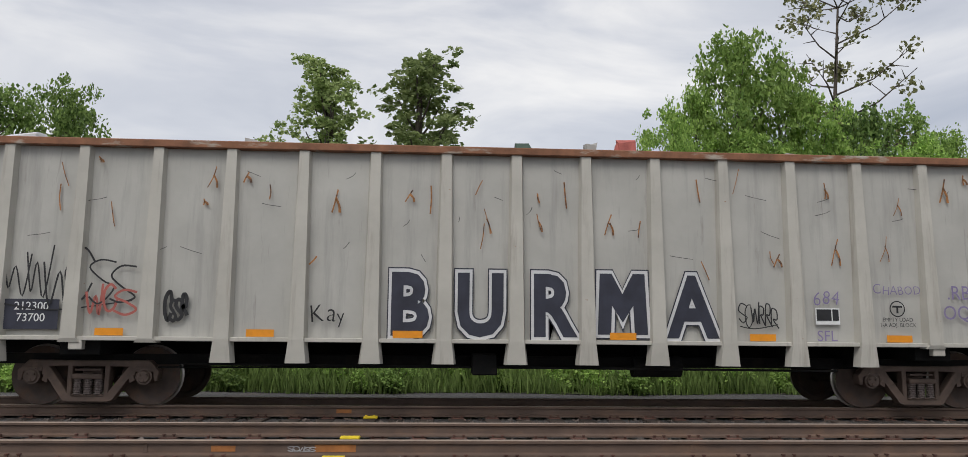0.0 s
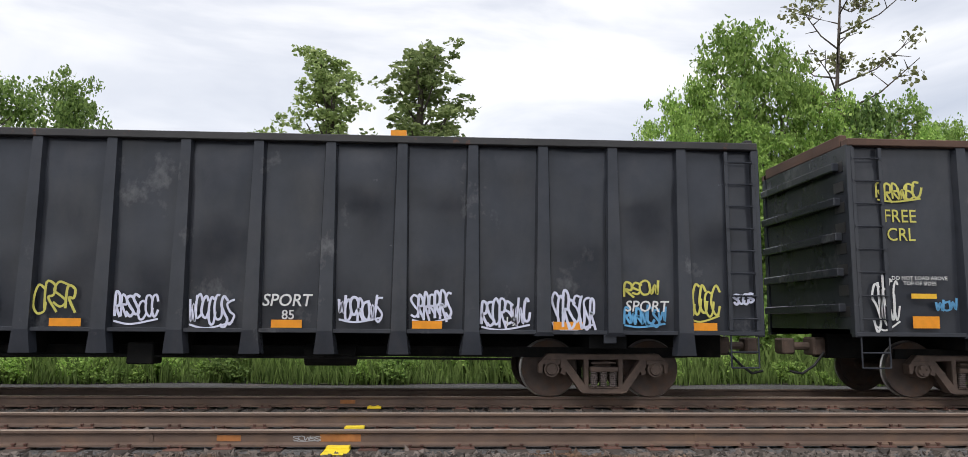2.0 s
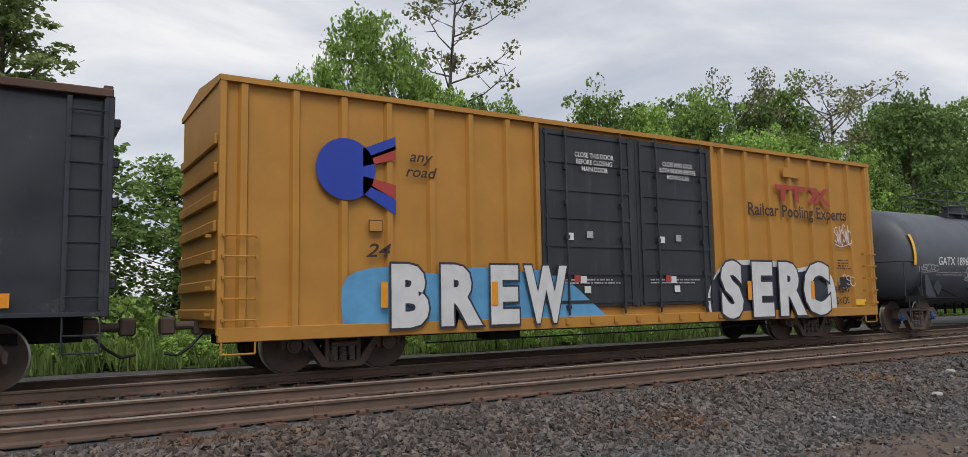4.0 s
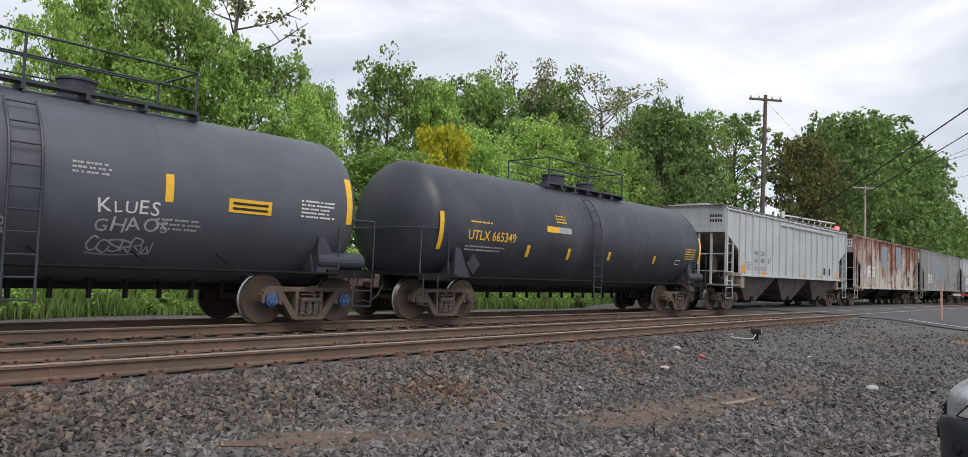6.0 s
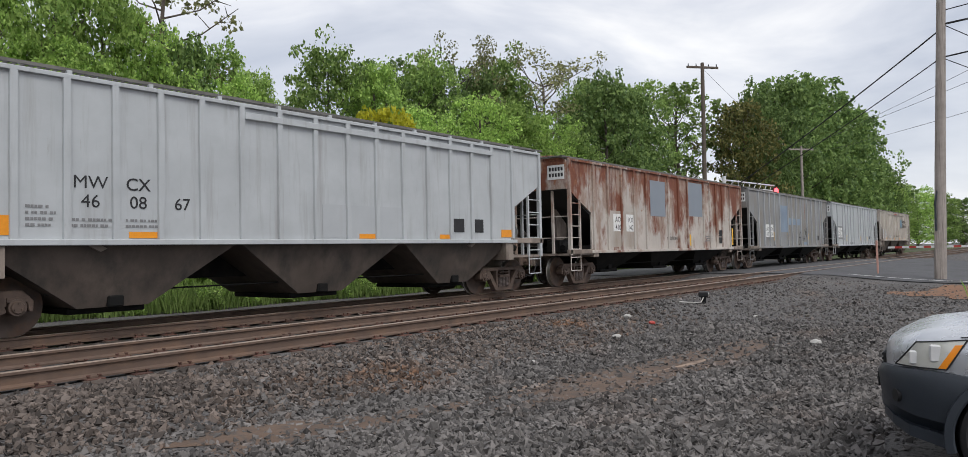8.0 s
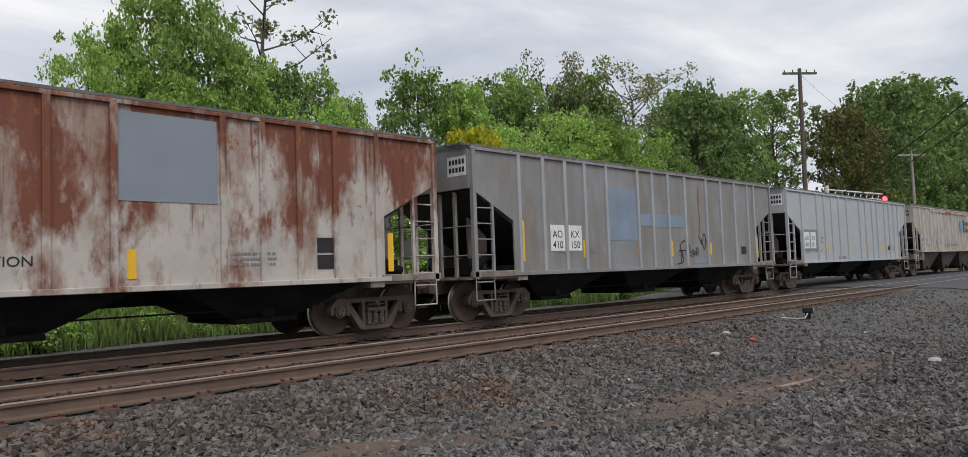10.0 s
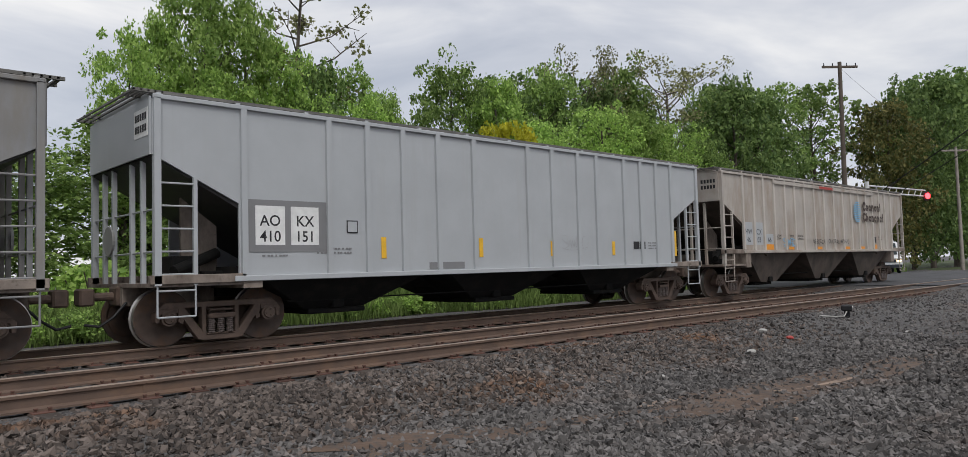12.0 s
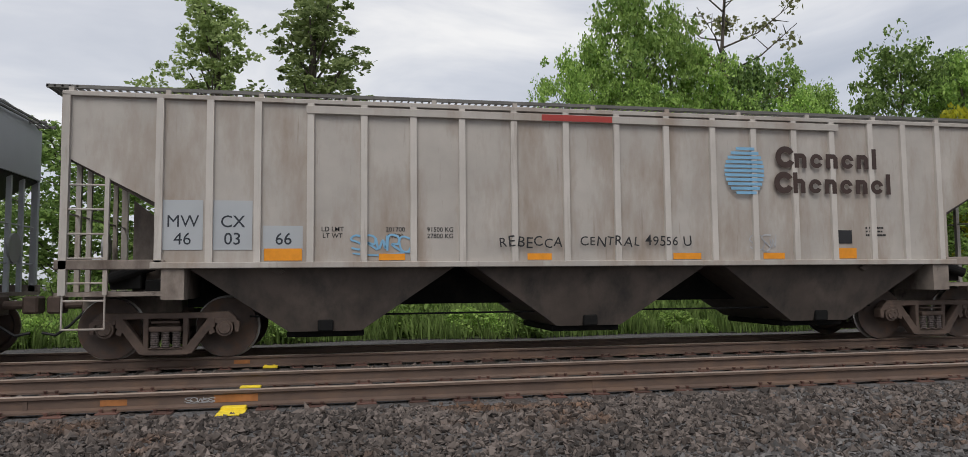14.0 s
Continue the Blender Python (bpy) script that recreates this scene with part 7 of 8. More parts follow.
bush_centres = [(math.cos(k * 2.4) * 0.9 * (k % 7) / 7, math.sin(k * 2.4) * 0.9 * (k % 7) / 7, 0.35 + 0.75 * ((k * 29) % 17) / 17) for k in range(34)]
BUSH_ME = [leaf_mesh("leaves", bush_centres, [0.42] * 34, 60, 0.13, m_, 40 + i) for i, m_ in enumerate((LEAF_L, LEAF_G, LEAF_D))]
bm = BM()
for k in range(7):
    limb(bm, [(0, 0, 0), (math.cos(k) * 0.3, math.sin(k) * 0.3, 0.6), (math.cos(k) * 0.6, math.sin(k) * 0.6, 1.1)], 0.03, 0.008, 5)
STEM_ME = mesh_of(bm, "stem", BARK)
rgb = random.Random(12)
for i in range(85):
    x = -46 + i * 1.18 + rgb.uniform(-0.5, 0.5)
    y, s = rgb.uniform(20.6, 24.5), rgb.uniform(0.8, 1.9)
    if x > 29:
        y += 2.0
    bush = thing("shrub", Matrix.LocRotScale((x, y, float(ground_z(x, y)) - 0.05), Euler((0, 0, rgb.uniform(0, 6))), (s, s, s)), "leafy green shrub on the weedy verge", "shrub", "shrubs along the verge")
    part("leaves", BUSH_ME[rgb.choice((0, 0, 1, 1, 2))], None, bush)
    part("stem", STEM_ME, None, bush)


for i in range(150):
    x, y, s = -15 + i * 0.36 + rgb.uniform(-0.4, 0.4), rgb.uniform(18.9, 20.6), rgb.uniform(0.28, 0.62)
    clump = thing("weed_clump", Matrix.LocRotScale((x, y, float(ground_z(x, y)) - 0.03), Euler((0, 0, rgb.uniform(0, 6))), (s * 1.25, s * 1.25, s)), "low leafy green weed clump beside the track", "weed", "weed clumps beside the track")
    part("leaves", BUSH_ME[rgb.choice((0, 0, 0, 1))], None, clump)
    part("stem", STEM_ME, None, clump)


def weeds(name, x0, x1, y0, y1, count, h0, h1, w, material, label, seed):
    rs = np.random.RandomState(seed)
    x, y = rs.uniform(x0, x1, count), y0 + (y1 - y0) * rs.rand(count)
    clump = 0.5 + 0.5 * np.sin(x * 1.7 + 2 * np.sin(y * 1.3)) * np.sin(x * 0.45 + 1)
    h = (h0 + (h1 - h0) * rs.rand(count)) * (0.55 + 0.6 * clump) * (0.55 + 0.45 * np.clip((y - y0) / 0.8, 0, 1))
    z = ground_z(x, y)
    a, ln = rs.uniform(0, 6.283, count), rs.uniform(0.1, 0.45, count) * h
    dx, dy = np.cos(a), np.sin(a)
    ww = w * (0.5 + rs.rand(count))
    base = np.stack([x, y, z], 1)
    side = np.stack([-dy, dx, 0 * x], 1) * ww[:, None]
    m1 = base + np.stack([dx * ln * 0.35, dy * ln * 0.35, h * 0.6], 1)
    tip = base + np.stack([dx * ln, dy * ln, h], 1)
    vs = np.stack([base - side * 0.5, base + side * 0.5, m1 + side * 0.6, tip, m1 - side * 0.6], 1).reshape(-1, 3)
    k = np.arange(count) * 5
    fs = np.stack([k, k + 1, k + 2, k + 3, k + 4], 1).tolist()
    me = bpy.data.meshes.new(name)
    me.from_pydata(vs.tolist(), [], fs)
    me.materials.append(material)
    tagged(new(name, me), label, "grass", kind="stuff")


weeds("weeds", -40, 60, 18.6, 21.5, 42000, 0.35, 1.05, 0.035, GRASS, "tall green weeds along the railway verge", 1)
weeds("meadow_grass", -40, 60, 20.5, 27.0, 18000, 0.5, 1.2, 0.05, LEAF_L, "tall meadow grass under the trees", 2)
weeds("roadside_grass", 62, 110, -4, 3.0, 9000, 0.15, 0.5, 0.06, GRASS, "rough grass beside the far road", 3)
weeds("sapling_grass", 23.4, 25.6, 0.4, 1.9, 100, 0.2, 0.55, 0.010, LEAF_L, "sparse yellow-green grass tuft in the mulch", 4)

# ---- ballast stones ----


def stones(name, count, place, size, material, label, seed, drop=0.0):
    rs = np.random.RandomState(seed)
    x, y = place(rs, count)
    count = len(x)
    z = ground_z(x, y) - drop
    corner = np.array([(1, 0, 0), (-1, 0, 0), (0, 1, 0), (0, -1, 0), (0, 0, 1), (0, 0, -1)], float)
    s = size * (0.5 + rs.rand(count) ** 1.8 * 1.1)
    v = corner[None] * (0.7 + 0.6 * rs.rand(count, 6, 1)) + rs.normal(scale=0.25, size=(count, 6, 3))
    v *= (s[:, None] * np.array([1.0, 1.0, 0.7]) * (0.7 + 0.6 * rs.rand(count, 3)))[:, None, :] * 0.6
    q = rs.normal(size=(count, 4))
    q /= np.linalg.norm(q, axis=1)[:, None]
    w, a, b, c = q.T
    rot = np.stack([1 - 2 * (b * b + c * c), 2 * (a * b - c * w), 2 * (a * c + b * w), 2 * (a * b + c * w), 1 - 2 * (a * a + c * c), 2 * (b * c - a * w), 2 * (a * c - b * w), 2 * (b * c + a * w), 1 - 2 * (a * a + b * b)], 1).reshape(-1, 3, 3)
    v = np.einsum("nij,nkj->nki", rot, v) + np.stack([x, y, z + s * 0.12], 1)[:, None, :]
    face = np.array([(a, b, c) if p else (b, a, c) for a, b, c, p in ((0, 2, 4, 1), (1, 2, 4, 0), (0, 3, 4, 0), (1, 3, 4, 1), (0, 2, 5, 0), (1, 2, 5, 1), (0, 3, 5, 1), (1, 3, 5, 0))])
    fs = (np.arange(count)[:, None, None] * 6 + face[None]).reshape(-1, 3)
    me = bpy.data.meshes.new(name)
    me.from_pydata(v.reshape(-1, 3).tolist(), [], fs.tolist())
    me.materials.append(material)
    tagged(new(name, me), label, "gravel", kind="stuff")


def near_field(rs, n):
    x, y = rs.uniform(-6, 16, n), rs.uniform(1.1, 7.75, n)
    keep = (np.hypot(x, y) < 4 + 13 * rs.rand(n)) & (x > (2.4 - y) * 1.2) & ((y > 2.3) | (x > 2.8))
    keep &= ~((((x - 9.0) / 1.0) ** 2 + ((y - 4.02 + 0.2 * (x - 9.0)) / 0.15) ** 2 < 1) & (rs.rand(n) < 0.9))
    keep &= ~((((x - 8.6) / 3.2) ** 2 + ((y - 4.1 + 0.15 * (x - 8.6)) / 0.55) ** 2 < 1) & (rs.rand(n) < 0.58))
    keep &= ~((((x - 4.6) / 1.4) ** 2 + ((y - 5.15 + 0.3 * (x - 4.6)) / 0.3) ** 2 < 1) & (rs.rand(n) < 0.58))
    return x[keep], y[keep]


def right_field(rs, n):
    x, y = rs.uniform(4.5, 30, n), rs.uniform(0.9, 7.7, n)
    keep = rs.rand(n) < 1.0 - (x - 4.5) / 34
    keep &= ~((((x - 8.6) / 3.2) ** 2 + ((y - 4.1 + 0.15 * (x - 8.6)) / 0.55) ** 2 < 1) & (rs.rand(n) < 0.58))
    keep &= ~((((x - 11.4) / 1.4) ** 2 + ((y - 3.7) / 0.4) ** 2 < 1) & (rs.rand(n) < 0.7))
    return x[keep], y[keep]


def far_bed(rs, n):
    x, y = rs.uniform(-13, 30, n), rs.uniform(7.6, 16.5, n)
    keep = (np.abs(y - RAIL_A) > 0.1) & (np.abs(y - RAIL_B) > 0.1) & (np.abs(y - RAIL_C) > 0.1) & (np.abs(y - RAIL_D) > 0.1)
    keep &= rs.rand(n) < 1.0 - np.clip(x, 0, 30) / 45
    return x[keep], y[keep]


def near_shoulder(rs, n):
    x, y = near_field(rs, n)
    keep = y + 0.5 * rs.rand(len(y)) > 6.1
    return x[keep], y[keep]


def near_yard(rs, n):
    x, y = near_field(rs, n)
    keep = y + 0.5 * rs.rand(len(y)) <= 6.1
    return x[keep], y[keep]


stones("shoulder_gravel", 155000, near_shoulder, 0.049, BALLAST, "rust-browned crushed stone on the track's shoulder", 5)
stones("near_gravel", 155000, near_yard, 0.047, STONE, "loose dark grey crushed stone ballast", 1)
stones("right_gravel", 26000, right_field, 0.052, STONE, "loose dark grey crushed stone", 2)
stones("track_ballast", 42000, far_bed, 0.056, BALLAST, "grey-brown stone ballast between the rails", 3, 0.022)
for x, y, s, m_ in ((6.41, 6.26, 0.085, TAN_DIRT), (11.3, 5.85, 0.13, CONCRETE), (12.37, 2.98, 0.16, CONCRETE), (7.2, 3.3, 0.06, TAN_DIRT), (13.2, 6.6, 0.14, CONCRETE), (8.47, 5.65, 0.08, CONCRETE), (14.5, 4.9, 0.12, STONE), (13.28, 6.13, 0.12, LOGO_RED), (16.5, 5.2, 0.1, CONCRETE)):
    bm = BM()
    s *= 0.55
    bmesh.ops.create_icosphere(bm, subdivisions=2, radius=s)
    for v in bm.verts:
        v.co = Vector((v.co.x * 1.3, v.co.y, v.co.z * 0.55)) * (1 + 0.25 * noise.noise(v.co * 14 + Vector((x, y, 0))))
    st = part("stone", bm, m_)
    st.location = (x, y, float(ground_z(x, y)) + s * 0.3)
    tagged(st, "loose pale stone lying on the gravel", "stone")

# ---- small trackside box with its cable ----
gb = float(ground_z(17.15, 6.6))
tb = thing("trackside_box", pose(17.15, 6.6, gb, 0, 0, 20), "small black trackside junction box on a stub post", "junction box")
bm = BM()
block(bm, -0.19, 0.19, -0.11, 0.11, 0.15, 0.27, 0.02)
part("lid", bm, BLACKPL, tb)
bm = BM()
block(bm, -0.07, 0.07, -0.06, 0.06, -0.05, 0.16, 0.01)
part("stub_post", bm, BLACKPL, tb)
bm = BM()
rod(bm, (0.165, -0.112, 0.21), (0.165, -0.124, 0.21), 0.028, 10)
part("reflector", bm, SIGN_WHITE, tb)
bm = BM()
pts = [(-0.15, 0, 0.14), (-0.4, 0.05, 0.05), (-0.8, 0.25, 0.07), (-1.25, 0.5, 0.12)]
for a, b in zip(pts, pts[1:]):
    rod(bm, a, b, 0.014, 6)
part("conduit", bm, CONCRETE, tb)

# ---- utility poles and wires ----


def utility_pole(x, y, z0, z1, r, material, label, lean=(0, 0), arm=0.0, arm_turn=0.0):
    ob = thing("utility_pole", pose(x, y, z0), label, "utility pole", "utility poles")
    bm = BM()
    h = z1 - z0
    limb(bm, [(0, 0, -0.3), (lean[0] * 0.3, lean[1] * 0.3, h * 0.33), (lean[0] * 0.65, lean[1] * 0.65, h * 0.66), (lean[0], lean[1], h)], r, r * 0.66, 14)
    part("pole", bm, material, ob, "", True)
    if arm:
        bm = BM()
        m = Matrix.Translation((lean[0], lean[1], h - 0.35)) @ Matrix.Rotation(arm_turn, 4, "Z")
        block(bm, -arm / 2, arm / 2, -0.06, 0.06, -0.08, 0.08, 0.01, m)
        part("crossarm", bm, material, ob)
        for k in (-0.45, -0.2, 0.2, 0.45):
            bm = BM()
            p = m @ Vector((k * arm, 0, 0.08))
            rod(bm, p, p + Vector((0, 0, 0.2)), 0.05, 8, 0.03)
            part("insulator", bm, CLAD, ob)
    return ob


P1 = (33.0, 3.47)
p1 = utility_pole(P1[0], P1[1], -0.4, 13.2, 0.21, POLE_WOOD, "weathered grey wooden utility pole beside the road", (0.0, -0.5))
bm = BM()
limb(bm, [(-0.22, 0.06, 0), (-0.2, 0.05, 3), (-0.02, -0.2, 4.3), (0.1, -0.2, 7.0), (0.2, -0.24, 10)], 0.035, 0.03, 6)
part("riser_conduit", bm, CLAD, p1, "black cable riser on the pole")
bm = BM()
block(bm, -0.42, -0.28, -0.08, 0.08, 0.0, 1.9, 0.01)
part("guard_board", bm, POLE_WOOD, p1)
utility_pole(54.5, 20.75, -0.4, 15.1, 0.20, DARK_POLE, "tall dark wooden utility pole behind the railway", (0.4, 0), 2.6, -0.7)
utility_pole(80.0, 20.2, -0.4, 11.2, 0.18, POLE_WOOD, "wooden utility pole beyond the crossing", (0, 0), 2.8, -0.7)


def wire(name, a, b, sag, r, label="sagging black overhead cable", parts=18):
    a, b = Vector(a), Vector(b)
    bm = BM()
    pts = []
    for i in range(parts + 1):
        t = i / parts
        p = a.lerp(b, t)
        p.z -= 4 * sag * t * (1 - t)
        pts.append(p)
    limb(bm, pts, r * 0.68, r * 0.68, 5)
    tagged(part(name, bm, CABLE), label, "cable", "overhead cables")


for a, b, sag, r in (((33.0, 3.17, 9.14), (54.6, 20.7, 4.2), 0.25, 0.045), ((33.0, 3.25, 8.02), (54.6, 20.7, 3.6), 0.25, 0.032),
                     ((33.0, 3.0, 9.35), (33.0, -12, 10.6), 0.1, 0.06), ((33.0, 3.0, 8.1), (33.0, -12, 9.9), 0.1, 0.045), ((33.0, 2.95, 9.88), (33.0, -12, 11.75), 0.1, 0.03),
                     ((33.0, 3.0, 9.3), (33.0, -5, 4.0), 0.15, 0.026), ((33.0, 3.0, 8.0), (33.0, -5, 3.9), 0.25, 0.024),
                     ((79.2, 20.2, 10.95), (30, -5.1, 9.0), 0.25, 0.018), ((80.8, 20.2, 10.95), (30, -5.1, 10.1), 0.25, 0.018), ((80, 20.2, 10.2), (30, -5.1, 7.2), 0.3, 0.018),
                     ((54.9, 20.75, 14.7), (80, 20.2, 10.9), 0.6, 0.014)):
    wire("overhead_cable", a, b, sag, r)
for z, r, ln, m_ in ((9.32, 0.11, 0.75, CLAD), (8.1, 0.12, 0.75, BLACKPL), (9.9, 0.07, 0.3, CLAD)):
    a = Vector((33.0, 3.0, z)).lerp(Vector((33.0, -12, z + 1.4)), 0.06)
    b = Vector((33.0, 3.0, z)).lerp(Vector((33.0, -12, z + 1.4)), 0.06 + ln / 16)
    bm = BM()
    rod(bm, a, b, r, 12)
    tagged(part("splice_case", bm, m_), "black splice case hanging on the overhead cable", "splice case")

# ---- crossing signals ----


def crossbuck_signal(x, y, z0, h, turn, lit):
    ob = thing("crossing_signal", pose(x, y, z0, 0, 0, turn), "railway crossing signal mast with crossbuck and red flashing lamps", "crossing signal")
    bm = BM()
    rod(bm, (0, 0, 0), (0, 0, h), 0.06, 12)
    part("mast", bm, SIGN_WHITE, ob)
    bm = BM()
    prism(bm, [(-0.45, 0), (0.45, 0), (0.25, 0.75), (-0.25, 0.75)], -0.4, 0.4)
    part("base", bm, CONCRETE, ob)
    for k, a in enumerate((0.82, -0.82)):
        bm = BM()
        block(bm, -0.72, 0.72, -0.10 - 0.012 * k, -0.09 - 0.012 * k, -0.12, 0.12, 0, Matrix.Translation((0, 0, h - 0.55)) @ Matrix.Rotation(a, 4, "Y"))
        blade = part("crossbuck_blade", bm, SIGN_WHITE, ob)
        bm = BM()
        for q in (-0.5, -0.38, -0.26, 0.22, 0.34, 0.46):
            block(bm, q, q + 0.07, -0.115 - 0.012 * k, -0.10 - 0.012 * k, -0.06, 0.06, 0, Matrix.Translation((0, 0, h - 0.55)) @ Matrix.Rotation(a, 4, "Y"))
        part("blade_print", bm, BLACKMARK, blade)
    bm = BM()
    block(bm, -0.1, 0.65, -0.11, -0.10, h - 1.55, h - 1.25)
    part("tracks_sign", bm, SIGN_WHITE, ob)
    letters(ob, "tracks_lettering", "2 TRACKS", 0.15, 0.27, h - 1.46, -0.116, BLACKMARK, 0.01)
    bm = BM()
    block(bm, -0.85, 0.85, -0.04, 0.04, h - 2.01, h - 1.93)
    part("lamp_arm", bm, BLACKPL, ob)
    for i, lx in enumerate((-0.75, -0.3, 0.38, 0.75)):
        bm = BM()
        rod(bm, (lx, -0.08, h - 1.97), (lx, -0.05, h - 1.97), 0.28, 20)
        rod(bm, (lx, -0.06, h - 1.97), (lx, 0.14, h - 1.97), 0.14, 14)
        lathe(bm, [(0.15, -0.34), (0.16, -0.34), (0.16, -0.06), (0.15, -0.06)], 18, "y", at=(lx, 0, h - 1.97))
        lamp = part("lamp_hood", bm, BLACKPL, ob)
        bm = BM()
        rod(bm, (lx, -0.11, h - 1.97), (lx, -0.09, h - 1.97), 0.145, 18)
        part("lamp_lens", bm, RED_GLOW if i in lit else DIM_RED, lamp)
    bm = BM()
    block(bm, 0.02, 0.42, -0.13, -0.115, h - 2.78, h - 2.30)
    part("blue_sign", bm, SIGN_BLUE, ob, "blue emergency notice sign")
    bm = BM()
    for q in range(4):
        block(bm, 0.06, 0.38, -0.136, -0.13, h - 2.70 + 0.1 * q, h - 2.66 + 0.1 * q)
    part("blue_sign_print", bm, SIGN_WHITE, ob)
    return ob


crossbuck_signal(57.0, 3.38, -0.2, 4.78, -68, (2,))
gate = thing("crossing_gate", pose(56.6, 3.6, -0.3), "lowered crossing gate arm with red and white stripes", "crossing gate")
for k in range(12):
    bm = BM()
    block(bm, -0.02, 0.02, 0.3 + 0.42 * k, 0.3 + 0.42 * (k + 1), 1.02, 1.16)
    part("gate_stripe", bm, SIGN_WHITE if k % 2 else LOGO_RED, gate)
bm = BM()
block(bm, -0.25, 0.25, -0.35, 0.3, 0.0, 1.35, 0.05)
part("gate_machine", bm, SIGN_WHITE, gate, "pale gate mechanism housing")
cant = thing("cantilever_signal", pose(48.8, 17.2, -0.25), "cantilever crossing signal over the road behind the train", "crossing signal")
bm = BM()
rod(bm, (0, 0, 0), (0, 0, 6.0), 0.12, 12)
part("mast", bm, SIGN_WHITE, cant)
bm = BM()
for dz in (5.75, 5.35):
    rod(bm, (0, 0, dz), (9.0, -0.6, dz + 0.1), 0.05, 8)
for k in range(9):
    rod(bm, (k, -0.067 * k, 5.35), (k + 0.5, -0.067 * k, 5.8), 0.025, 6)
part("arm", bm, SIGN_WHITE, cant)
bm = BM()
rod(bm, (8.9, -0.66, 5.45), (8.86, -0.74, 5.45), 0.34, 20)
part("lamp_hood", bm, BLACKPL, cant)
bm = BM()
rod(bm, (8.84, -0.78, 5.45), (8.82, -0.82, 5.45), 0.21, 18)
part("lamp_lens", bm, RED_GLOW, cant)
crossbuck_signal(46.6, 17.1, -0.25, 5.0, -62, (1,))

# pink marker post by the crossing
mk_post = thing("marker_post", pose(33.5, 5.67, float(ground_z(33.5, 5.67))), "faded pink plastic marker post", "marker post")
bm = BM()
block(bm, -0.06, 0.06, -0.03, 0.03, -0.1, 1.36, 0.01, Matrix.Rotation(radians(-2), 4, "Y"))
part("blade", bm, PINK, mk_post)

# clipped conifer and business sign by the far road
con = thing("conifer_shrub", pose(59.5, 1.05, float(ground_z(59.5, 1.05))), "squat clipped dark conifer shrub", "shrub")
cc = [(math.cos(k * 2.4) * r, math.sin(k * 2.4) * r, z) for k, (r, z) in enumerate([(0.75 * math.sqrt(max(1 - ((z - 0.8) / 1.15) ** 2, 0.05)), z) for z in np.linspace(0.1, 1.75, 60)])]
part("leaves", leaf_mesh("leaves", cc, [0.26] * 60, 60, 0.10, LEAF_B, 77), None, con)
part("stem", STEM_ME, None, con)
sg = thing("roadside_sign", pose(65.0, 0.0, -0.4, 0, 0, -82), "white business sign board on posts by the road", "sign")
bm = BM()
block(bm, -1.3, 1.3, -0.05, 0.05, 0.7, 1.55, 0.01)
part("board", bm, SIGN_WHITE, sg)
bm = BM()
for x in (-1.0, 1.0):
    block(bm, x - 0.06, x + 0.06, 0.05, 0.15, 0, 1.5)
part("post", bm, POLE_WOOD, sg)
bm = BM()
for k, (x0, x1, z0, z1) in enumerate(((-0.9, -0.7, 0.95, 1.3), (-0.62, -0.42, 0.95, 1.3), (-0.3, 0.55, 1.15, 1.28), (-0.3, 0.8, 0.95, 1.07))):
    block(bm, x0, x1, -0.056, -0.05, z0, z1)
part("sign_print", bm, BLACKMARK, sg)

# ---- vehicles ----


def loft(bm, sections, mirror=True):
    """Skin through sections, each a list of (y, z) at its x, from the sill up to the middle; mirrored to both sides."""
    rows = []
    for x, pts in sections:
        left = [bm.verts.new((x + (p[2] if len(p) > 2 else 0), p[0], p[1])) for p in pts]
        right = [bm.verts.new((x + (p[2] if len(p) > 2 else 0), -p[0], p[1])) for p in pts]
        rows.append((left, right))
    for (l0, r0), (l1, r1) in zip(rows, rows[1:]):
        for k in range(len(l0) - 1):
            bm.faces.new((l0[k], l1[k], l1[k + 1], l0[k + 1]))
            bm.faces.new((r0[k], r0[k + 1], r1[k + 1], r1[k]))
        bm.faces.new((l0[-1], l1[-1], r1[-1], r0[-1]))
    for l, r in (rows[0], rows[-1]):
        bm.faces.new(l + r[::-1])


def cut_wells(me, name, xs, r, half):
    """Cuts the wheel wells out of a body mesh."""
    body = bpy.data.objects.new("tmp_body", me)
    scene.collection.objects.link(body)
    bm = BM()
    for x in xs:
        for s in (-1, 1):
            rod(bm, (x, s * (half - 0.34), 0.334), (x, s * (half + 0.3), 0.334), r, 40)
    cutter = bpy.data.objects.new("tmp_cut", mesh_of(bm, "cut", BLACKPL))
    scene.collection.objects.link(cutter)
    b = body.modifiers.new("cut", "BOOLEAN")
    b.operation, b.object, b.solver = "DIFFERENCE", cutter, "EXACT"
    bpy.context.view_layer.update()
    out = bpy.data.meshes.new_from_object(body.evaluated_get(bpy.context.evaluated_depsgraph_get()))
    bpy.data.objects.remove(body)
    bpy.data.objects.remove(cutter)
    for f in out.polygons:
        f.use_smooth = True
    out.set_sharp_from_angle(angle=radians(32))
    out.name = name
    return out


SUV_A = 5
suv = thing("suv", pose(6.28, 0.22, -0.445, 0, 0, 89.3 + SUV_A), "silver compact SUV with dark plastic bumper, parked on gravel", "car")
